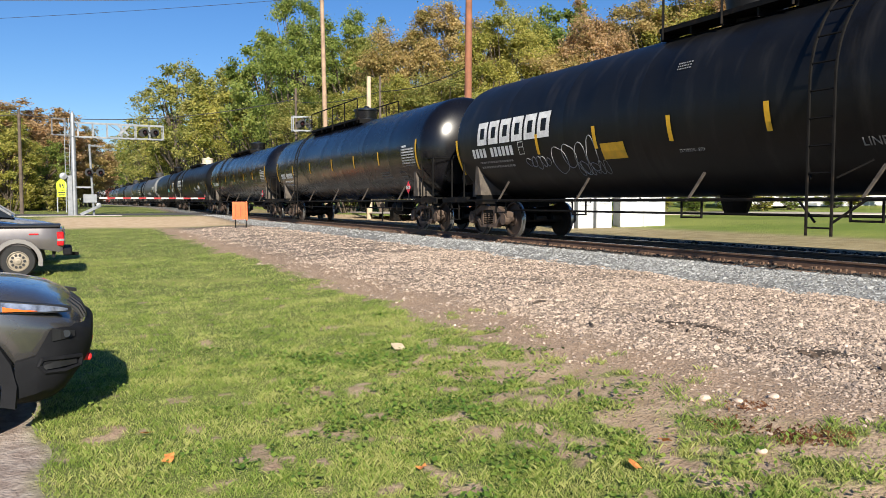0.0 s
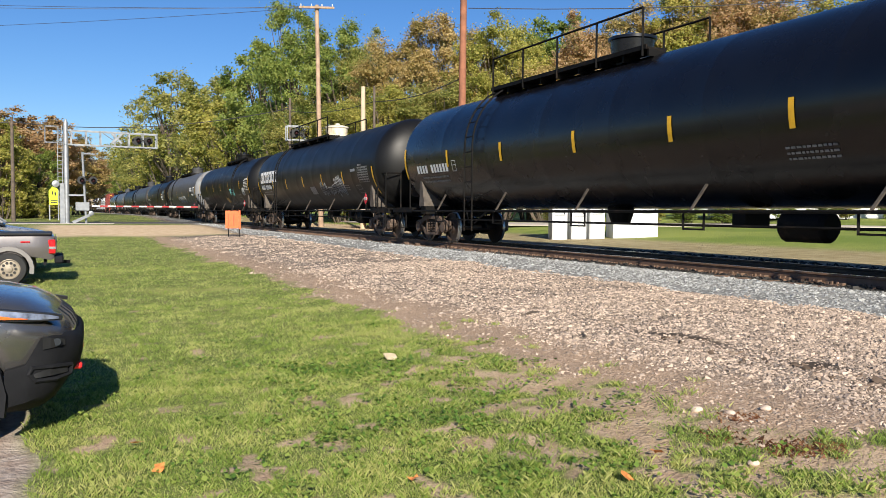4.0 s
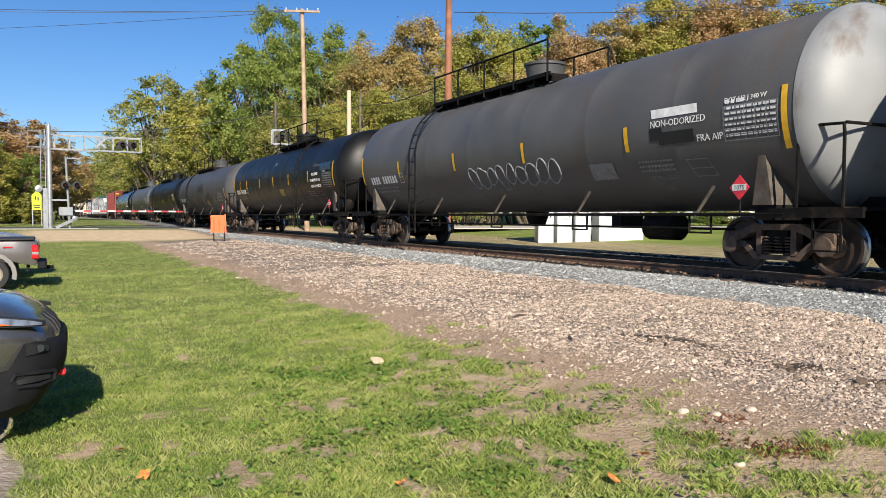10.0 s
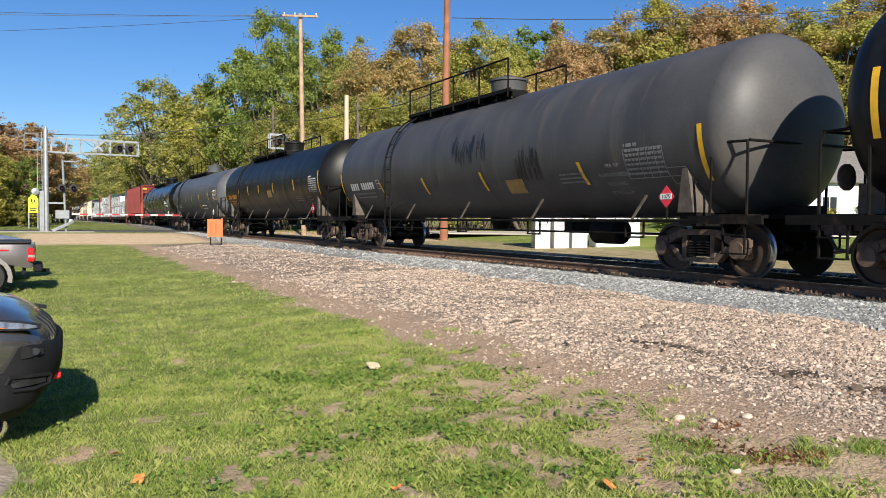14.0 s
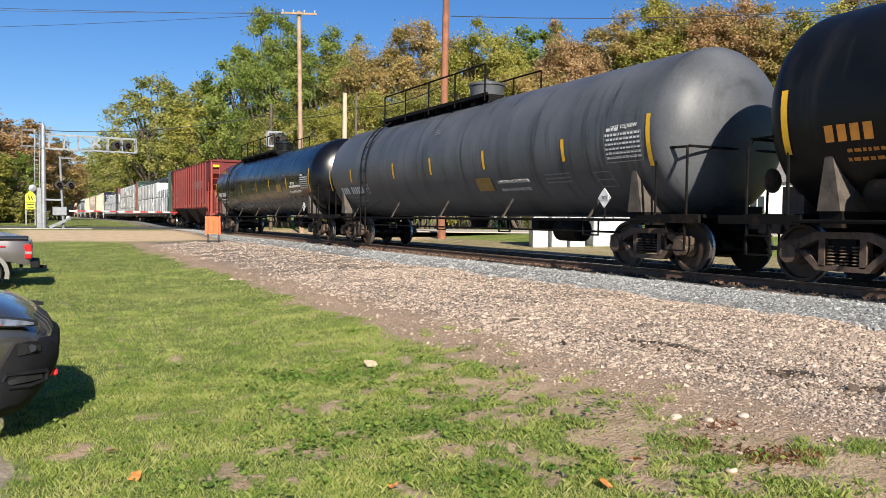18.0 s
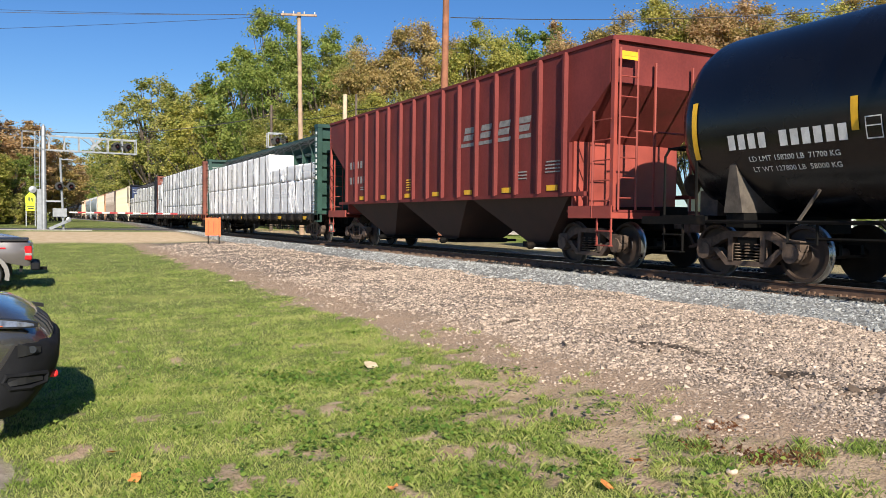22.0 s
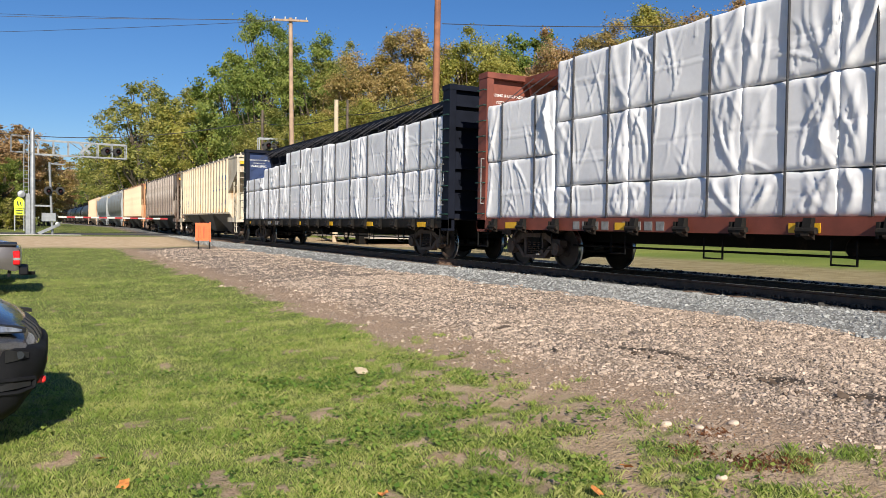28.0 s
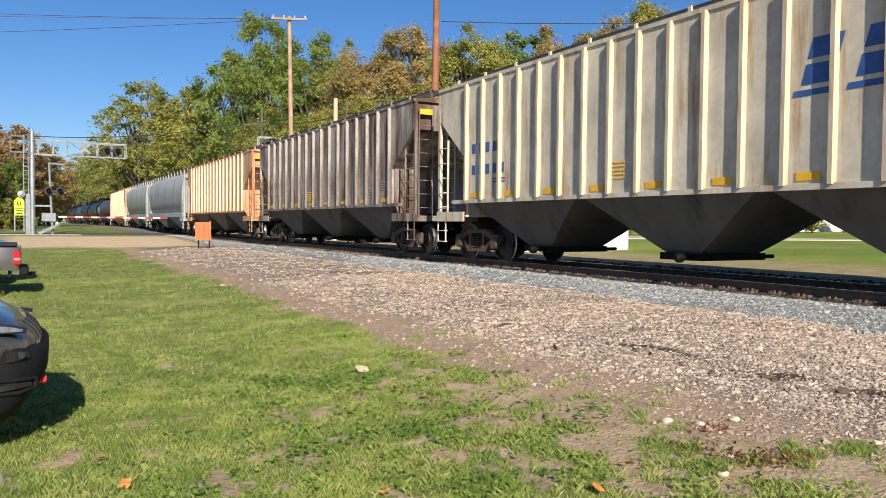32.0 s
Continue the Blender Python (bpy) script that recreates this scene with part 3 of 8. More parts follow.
    for yy in (-0.889, 0.889):
        w = link(once("ws", wheels), "wheelset", b)
        w.matrix_basis = pose(0, yy, WHEEL_R)
        WHEELSETS.append((w, car, yy))
    return b


def coupler(car, y_end, s):
    def make():
        bm = bmesh.new()
        box(bm, -0.07, 0.07, -0.75, -0.22, 0.81, 0.95)
        prism(bm, [(-0.16, -0.24), (0.14, -0.24), (0.17, -0.05), (0.06, 0.02), (-0.02, -0.06), (-0.17, 0.0)], 0.74, 1.02, "z")
        rod(bm, (-0.16, -0.45, 0.82), (-0.19, -0.25, 0.5), 0.03)
        rod(bm, (-0.19, -0.25, 0.5), (-0.16, 0.02, 0.46), 0.03)
        return finish(bm, "coupler")
    part("coupler", once("coup", make), M_TRUCK, car, m=pose(0, y_end, 0, 0, 0, 0 if s > 0 else 180))


def bars(bm, x, y0, y1, z0, z1, rows, rng, fill=0.62, rad=None, zc=0.0, proud=0.012, side=-1):
    """Rows of unreadable writing on the side of a body: a flat side at x, or a round one of radius rad about height zc."""
    dz = (z1 - z0) / rows
    for k in range(rows):
        za, zb = z1 - k * dz - dz * fill, z1 - k * dz
        y = y0
        while y < y1 - 0.01:
            w = min(rng.uniform(0.5, 2.2) * (zb - za) + 0.02, y1 - y)
            quad_on(bm, x, y, y + w, za, zb, rad, zc, proud)
            y += w + 0.35 * (zb - za) + 0.01


def quad_on(bm, x, ya, yb, za, zb, rad=None, zc=0.0, proud=0.012):
    """A thin plate lying on the body."""
    if rad is None:
        box(bm, x - proud, x + 0.004, ya, yb, za, zb)
        return
    k = max(1, int((zb - za) / 0.12))
    out, inn = [], []
    for i in range(k + 1):
        z = za + (zb - za) * i / k
        h = max(-0.999, min(0.999, (z - zc) / rad))
        c = math.sqrt(1 - h * h)
        for y in (ya, yb):
            out.append(bm.verts.new((-(rad + proud) * c, y, zc + (rad + proud) * h)))
    for i in range(k):
        bm.faces.new((out[2 * i], out[2 * i + 1], out[2 * i + 3], out[2 * i + 2]))


def grab(bm, a, b, off, r=0.014):
    """A hand hold: a bar between a and b, set off from the body."""
    o = Vector(off)
    pipe(bm, [Vector(a), Vector(a) + o, Vector(b) + o, Vector(b)], r, 5)


def tank_ladder(car, y, z0, z1, r, zc, w=0.42):
    """Two bent stiles that lean over the round tank, and a rung at every step between them."""
    def xa(z):
        if z <= zc:
            return -(r + 0.16)
        h = min(0.995, (z - zc) / (r + 0.16))
        return -(r + 0.16) * math.sqrt(1 - h * h)
    n = max(3, int((z1 - z0) / 0.4))
    zs = [z0 + (z1 - z0) * i / (n * 2) for i in range(n * 2 + 1)]
    def stile():
        bm = bmesh.new()
        pipe(bm, [(xa(z), 0, z) for z in zs], 0.024, 6)
        return finish(bm, "ladder")
    me = once(("stile", z0, z1), stile)
    lad = part("ladder", me, M_UNDER, car, m=pose(0, y - w / 2, 0))
    part("stile", me, M_UNDER, lad, m=pose(0, w, 0))
    rung = once("rung", lambda: finish(rod(bmesh.new(), (0, 0, 0), (0, w, 0), 0.015, 5), "rung"))
    for i in range(n + 1):
        z = z0 + (z1 - z0) * (i + 0.3) / (n + 0.6)
        part("rung", rung, M_UNDER, lad, m=pose(xa(z), 0, z))


TANK_R, TANK_Z = 1.61, 2.625


def on_tank(y, z, out=0.006):
    """The pose of flat writing laid on the lit side of a tank at height z."""
    h = (z - TANK_Z) / TANK_R
    a = math.asin(h)
    r = TANK_R + out
    return Matrix.Translation((-r * math.cos(a), y, TANK_Z + r * h)) @ Matrix.Rotation(a, 4, "Y") @ pose(0, 0, 0, 90, 0, -90)


def graffiti(car, y0, y1, z0, z1, material, seed, loops=6, r=0.014, label="sprayed looping graffiti outline"):
    """Looping spray strokes on the tank side, no letters."""
    rng = random.Random(seed)
    bm = bmesh.new()
    w = (y0 - y1) / loops
    for k in range(loops):
        cy = y0 - w * (k + 0.5)
        cz = (z0 + z1) / 2 + rng.uniform(-0.08, 0.08) * (z1 - z0)
        ry, rz = abs(w) * rng.uniform(0.42, 0.62), (z1 - z0) * rng.uniform(0.35, 0.52)
        ph = rng.uniform(0, 6)
        turns = rng.choice((1.0, 1.0, 1.6))
        pts = []
        for i in range(int(22 * turns) + 1):
            a = 2 * math.pi * i / 22
            q = 1 + 0.16 * math.sin(2 * a + ph) + 0.08 * math.sin(3 * a - ph)
            y, z = cy + ry * q * math.cos(a), cz + rz * q * math.sin(a)
            h = max(-0.98, min(0.98, (z - TANK_Z) / TANK_R))
            pts.append((-(TANK_R + 0.004) * math.sqrt(1 - h * h), y, z))
        pipe(bm, pts, r, 4)
    part("graffiti", bm, material, car, label)["kind"] = "stuff"


def tank_car(front, rear, fo, ro, paint, label, dome=None, mark=None, stripes=None, ladder=4.0, seed=1, placard="1268", panel=True, head_paint=None, brand=None, sz=2.38, mz=2.2, tilt=0.0, rail=True, data=None, box_y=None, plate_y=None, weights=(), end_z=2.42, top_mark=False):
    """front, rear: where its bogies stand along the train; fo, ro: from there to the couplers."""
    rng = random.Random(seed)
    mid = (front + rear) / 2
    half = (rear - front) / 2
    car = thing("tank_car", pose(TRACK_X, mid, RAIL_Z), label, "tank car", "tank cars of the train")
    MOVING.append((car, mid))
    R, ZC = TANK_R, TANK_Z
    data = data or (-half + 0.75, 2.35)
    ya, yb = -half - fo + 0.62, half + ro - 0.62
    prof = []
    hd = 0.78
    for i in range(13):
        a = math.pi / 2 * (1 - i / 12)
        prof.append((max(0.02, R * math.cos(a)), -hd * math.sin(a)))
    shell_ = [(r, ya + hd + d) for r, d in prof]
    for i in range(1, 7):
        c = ya + hd + (yb - ya - 2 * hd) * i / 7
        shell_ += [(R, c - 0.5), (R, c - 0.03), (R + 0.0015, c - 0.012), (R + 0.0015, c + 0.012), (R, c + 0.03), (R, c + 0.5)]
    shell_ += [(r, yb - hd - d) for r, d in reversed(prof)]
    bm = lathe(bmesh.new(), shell_, 72, "y", (0, 0, ZC))
    part("tank", bm, paint, car, smooth=True)
    if head_paint:
        bm = lathe(bmesh.new(), [(r * 1.003 + 0.004, ya + hd + d - 0.004) for r, d in prof], 72, "y", (0, 0, ZC))
        part("tank_head", bm, head_paint, car, smooth=True)
    for s, yy, over in ((-1, -half, fo), (1, half, ro)):
        bogie(car, yy)
        coupler(car, s * (half + over), s)
        bm = bmesh.new()
        y0, y1 = sorted((yy - s * 0.9, s * (half + over - 0.55)))
        box(bm, -0.32, 0.32, y0, y1, 0.78, 1.22)
        box(bm, -1.35, 1.35, yy - 0.18, yy + 0.18, 0.86, 1.12)
        part("stub_sill", bm, M_UNDER, car)
        for sx in (-1, 1):
            def saddle(sx=sx):
                b2 = bmesh.new()
                prism(b2, [(sx * 1.40, 1.10), (sx * 0.55, 1.10), (sx * 0.85, 1.48), (sx * 1.36, 1.95), (sx * 1.43, 1.93)], -0.19, 0.19)
                for i in b2.verts:
                    if i.co.z > 1.6:
                        i.co.y *= 0.3
                return finish(b2, "saddle")
            part("saddle", once(("saddle", sx, paint.name), saddle), M_SADDLE, car, m=pose(0, yy, 0))
        e = s * (half + over - 0.62)
        bm = bmesh.new()
        y0, y1 = sorted((e, e - s * 0.75))
        box(bm, -1.5, 1.5, y0, y1, 1.0, 1.06)
        box(bm, -1.52, -1.46, y0 - 0.3, y1 + 0.5, 0.90, 1.04)
        part("end_platform", bm, M_UNDER, car)
        for sx in (-1, 1):
            bm = bmesh.new()
            for y in (e - s * 0.05, e - s * 0.50):
                rod(bm, (sx * 1.48, y, 1.0), (sx * 1.48, y, 0.42), 0.022, 5)
            for z in (0.42, 0.72):
                box(bm, sx * 1.48 - 0.06, sx * 1.48 + 0.06, *sorted((e - s * 0.05, e - s * 0.50)), z - 0.012, z + 0.012)
            part("sill_step", bm, M_UNDER, car)
            bm = bmesh.new()
            pipe(bm, [(sx * 1.47, e - s * 0.03, 1.05), (sx * 1.47, e - s * 0.03, 2.10), (sx * 1.42, e - s * 0.08, 2.24), (sx * 1.42, e - s * 0.70, 2.26), (sx * 1.47, e - s * 0.78, 2.1), (sx * 1.47, e - s * 0.8, 1.05)], 0.026)
            part("hand_rail", bm, M_UNDER, car)
        bm = bmesh.new()
        pipe(bm, [(-1.42, e - s * 0.05, 2.25), (1.42, e - s * 0.05, 2.25)], 0.024)
        part("end_rail", bm, M_UNDER, car)
    # brake stand on the trailing platform
    bm = bmesh.new()
    box(bm, -0.95, -0.55, half + 0.75, half + 1.15, 1.06, 1.5)
    lathe(bm, [(0.02, -0.02), (0.2, -0.01), (0.2, 0.02), (0.02, 0.03)], 14, "y", (-1.0, half + 1.3, 1.6))
    part("hand_brake", bm, M_TRUCK, car)
    for sx in (-1, 1):
        bm = rod(bmesh.new(), (sx * 1.5, -half - 0.5, 0.95), (sx * 1.5, half + 0.5, 0.95), 0.03, 6)
        part("side_rail", bm, M_UNDER, car)
    ys = [-half + 1.3 + (2 * half - 2.6) * i / 4 for i in range(5)]
    def strut():
        bm = bmesh.new()
        prism(bm, [(-1.53, 0.93), (-1.49, 0.93), (-1.30, 1.42), (-1.34, 1.44)], -0.022, 0.022)
        for v in bm.verts:
            v.co.y -= (v.co.z - 0.93) * 0.45
        return finish(bm, "strut")
    for i, y in enumerate(ys):
        part("strut", once("strut", strut), M_UNDER if paint is M_GLOSS else M_SADDLE, car, m=pose(0, y, 0))
        bm = pipe(bmesh.new(), [(-1.45, y - 0.3, 0.93), (-1.45, y - 0.3, 0.64), (-1.45, y + 0.2, 0.64), (-1.45, y + 0.2, 0.93)], 0.022, 5)
        part("hanger", bm, M_UNDER, car)
    part("brake_rod", rod(bmesh.new(), (-0.9, -half + 1, 0.7), (-0.9, half - 1, 0.7), 0.025, 5), M_UNDER, car)
    bm = lathe(bmesh.new(), [(0.2, -0.45), (0.27, -0.38), (0.27, 0.38), (0.2, 0.45)], 14, "y", (-0.6, -half + 3.0, 0.72))
    part("air_reservoir", bm, M_UNDER, car, smooth=True)
    part("brake_valve", box(bmesh.new(), -0.7, -0.1, -half + 4.2, -half + 4.5, 0.7, 0.98), M_UNDER, car)
    part("bottom_outlet", lathe(bmesh.new(), [(0.22, 0.7), (0.3, 0.95), (0.3, 1.3)], 12, "z", (0, 0.3, 0)), M_UNDER, car)
    # top fittings: walkway from the ladder to the dome
    zt = ZC + R
    sg = 1 if ladder > 0 else -1
    y0, y1 = sorted((ladder + sg * 0.35, -sg * 1.5))
    for sx in (-1, 1):
        bm = bmesh.new()
        yy0, yy1 = (y0, y1) if sx < 0 else (-1.5, 1.5)
        box(bm, sx * 0.62 - 0.26, sx * 0.62 + 0.26, yy0, yy1, zt - 0.02, zt + 0.03)
        box(bm, sx * 0.88 - 0.02, sx * 0.88 + 0.02, yy0, yy1, zt - 0.02, zt + 0.07)
        n = max(3, int((yy1 - yy0) / 0.7))
        for i in range(n + 1):
            y = yy0 + (yy1 - yy0) * i / n
            box(bm, sx * 0.62 - 0.22, sx * 0.62 + 0.22, y - 0.025, y + 0.025, zt - 0.16, zt - 0.01)
        part("walkway", bm, M_UNDER, car)
    bm = bmesh.new()
    lathe(bm, [(0.55, -0.1), (0.55, 0.08), (0.62, 0.10), (0.62, 0.15), (0.46, 0.17), (0.50, 0.48), (0.54, 0.50), (0.54, 0.56), (0.3, 0.62), (0.05, 0.64)], 24, "z", (0, 0.0, zt))
    lathe(bm, [(0.12, 0.55), (0.12, 0.72), (0.05, 0.75)], 10, "z", (0.1, 0.22, zt))
    part("dome", bm, dome or paint, car, smooth=True)
    if rail:
        hz = zt + 0.82
        for sx in (-0.9, 0.9):
            bm = bmesh.new()
            yy0, yy1 = (y0 + 0.1, y1 - 0.1) if sx < 0 else (-1.4, 1.4)
            n = max(2, round((yy1 - yy0) / 1.5))
            for i in range(n + 1):
                y = yy0 + (yy1 - yy0) * i / n
                rod(bm, (sx, y, zt - 0.15), (sx, y, hz), 0.026, 5)
            rod(bm, (sx, yy0, hz), (sx, yy1, hz), 0.026, 5)
            part("top_railing", bm, M_UNDER, car)
    tank_ladder(car, ladder, 0.42, zt - 0.03, R, ZC)
    for dy in (-0.6, 0.6):
        for p, q, r_ in (((-1.5, ladder + dy, 0.97), (-1.66, ladder + dy * 0.25, 0.62), 0.02), ((-1.36, ladder + dy * 0.9, 1.5), (-1.69, ladder + dy * 0.35, 1.25), 0.016)):
            part("ladder_brace", rod(bmesh.new(), p, q, r_, 5), M_UNDER, car)
    # markings on the lit side
    st = stripes or (half + 0.72, 5.3, 2.7, 0.0, -2.75, -6.1, -half - 0.7)
    for i, y in enumerate(st):
        ends = i in (0, len(st) - 1)
        bm = bmesh.new()
        quad_on(bm, 0, y - 0.055, y + 0.055, end_z - 0.47 if ends else sz - 0.23, end_z + 0.47 if ends else sz + 0.23, R, ZC, 0.014)
        if tilt and not ends:
            for v in bm.verts:
                v.co.y += (v.co.z - sz) * tilt
        part("reflector", bm, M_YELLOW, car)
    mk = mark or M_WHITE
    y = half - 0.02
    for k, w in enumerate((1, 1, 1, 1, 0, 1, 1, 1, 1, 1, 1)):
        if w:
            bm = bmesh.new()
            quad_on(bm, 0, y - 0.135, y, mz - 0.115, mz + 0.115, R, ZC, 0.013)
            part("reporting_mark", bm, mk, car)
        y -= 0.195
    def stuff(name, y0, y1, z0, z1, rows, m_, fill=0.5):
        b2 = bmesh.new()
        bars(b2, 0, y0, y1, z0, z1, rows, rng, fill, R, ZC)
        part(name, b2, m_, car)["kind"] = "stuff"
    if not weights:
        stuff("small_lettering", half - 2.0, half - 0.3, mz - 0.46, mz - 0.22, 2, M_GREYL if mark is None else mk, 0.4)
    for k, txt in enumerate(weights):
        words(txt, 0.125, car, M_WHITE, on_tank(half - 1.15, mz - 0.28 - 0.16 * k), "weight_lettering")
    # a ruled table of stencilled data near the leading end
    f1, f0, fz0, fz1 = (data[0], data[0] - 1.07, data[1] - 0.27, data[1] + 0.27)
    bm = bmesh.new()
    for k in range(7):
        z = fz0 + (fz1 - fz0) * k / 6
        quad_on(bm, 0, f0, f1, z - 0.008, z + 0.008, R, ZC, 0.013)
    for u in (0.0, 0.2, 0.4, 0.6, 1.0):
        quad_on(bm, 0, f0 + (f1 - f0 - 0.016) * u, f0 + (f1 - f0 - 0.016) * u + 0.016, fz0, fz1, R, ZC, 0.013)
    part("data_frame", bm, M_GREYL, car)["kind"] = "stuff"
    stuff("data_stencil", f0 + 0.04, f1 - 0.04, fz0 + 0.02, fz1 - 0.005, 6, M_WHITE if seed % 2 else M_GREYL, 0.5)
    stuff("data_heading", f1 - 0.42, f1 - 0.04, fz1 + 0.04, fz1 + 0.11, 1, M_WHITE if seed % 2 else M_GREYL, 0.9)
    stuff("notice", data[0] + 1.3, data[0] + 2.2, 1.70, 1.95, 3, M_GREYL, 0.4)
    if top_mark:
        stuff("top_stencil", 0.0, 0.36, 3.26, 3.42, 3, M_GREYL, 0.45)
    # two leaning stencil boxes, one below the table and one beside the number
    def outline(y0, w, z0, h, material, bars_at=(), lean=0.0):
        b2 = bmesh.new()
        t_ = 0.016
        for za, zb, p0, p1 in ((z0 + h - t_, z0 + h, y0, y0 + w), (z0, z0 + t_, y0, y0 + w), (z0, z0 + h, y0, y0 + t_), (z0, z0 + h, y0 + w - t_, y0 + w)):
            quad_on(b2, 0, p0, p1, za, zb, R, ZC, 0.013)
        for u in bars_at:
            quad_on(b2, 0, y0, y0 + w, z0 + h * u, z0 + h * u + t_, R, ZC, 0.013)
        for v in b2.verts:
            v.co.y -= (z0 + h / 2 - v.co.z) * lean
        part("stencil_box", b2, material, car)
    outline(box_y if box_y is not None else data[0] - 0.05, 0.5, 1.62, 0.30, M_GREYL, (0.45,), 0.35)
    outline(half - 2.62, 0.24, mz - 0.13, 0.3, mk, (0.55,))
    if panel is True:
        py = rng.uniform(-1.6, -0.4)
        bm = bmesh.new()
        quad_on(bm, 0, py, py + 0.85, 1.78, 2.10, R, ZC, 0.013)
        pn = part("notice_panel", bm, M_BRONZE, car, "dull bronze notice panel")
        bm = bmesh.new()
        for k in range(4):
            quad_on(bm, 0, py + 0.06, py + 0.79, 1.82 + 0.07 * k, 1.845 + 0.07 * k, R, ZC, 0.016)
        part("lettering", bm, M_UNDER, pn)["kind"] = "stuff"
    elif panel:
        py, pz, pm = panel
        bm = bmesh.new()
        quad_on(bm, 0, py, py + 0.75, pz - 0.16, pz + 0.16, R, ZC, 0.013)
        part("notice_panel", bm, pm, car, "coloured notice panel")
    if brand:
        # six heavy slanted blocks, each with a slot, in place of the brand
        y, z0 = brand
        for k in range(6):
            bm = bmesh.new()
            for ya_, yb_, za, zb in ((-0.50, 0.0, 0.0, 0.15), (-0.50, 0.0, 0.43, 0.58), (-0.14, 0.0, 0.15, 0.43), (-0.50, -0.36, 0.15, 0.43)):
                quad_on(bm, 0, y + ya_, y + yb_, z0 + za, z0 + zb, R, ZC, 0.013)
            for v in bm.verts:
                v.co.y -= (v.co.z - z0) * 0.12
            part("brand_block", bm, M_WHITE, car)
            y -= 0.585
    if placard:
        py_ = -half + 0.35 if plate_y is None else plate_y
        bm = bmesh.new()
        box(bm, -1.52, -1.505, -0.14, 0.14, -0.14, 0.14, m=Matrix.Rotation(radians(45), 4, "X"))
        p = part("placard", bm, M_RED if placard != "1005" else M_WHITE, car, "diamond hazard placard", m=pose(0, py_, 1.38))
        bm = box(bmesh.new(), -1.527, -1.521, -0.14, 0.14, -0.045, 0.055)
        part("number_field", bm, M_WHITE, p)
        words(placard, 0.105, p, M_DKINK, pose(-1.528, 0, 0, 90, 0, -90))
        bm = rod(bmesh.new(), (-1.5, py_, 0.95), (-1.5, py_, 1.2), 0.02)
        part("placard_post", bm, M_UNDER, car)
    return car


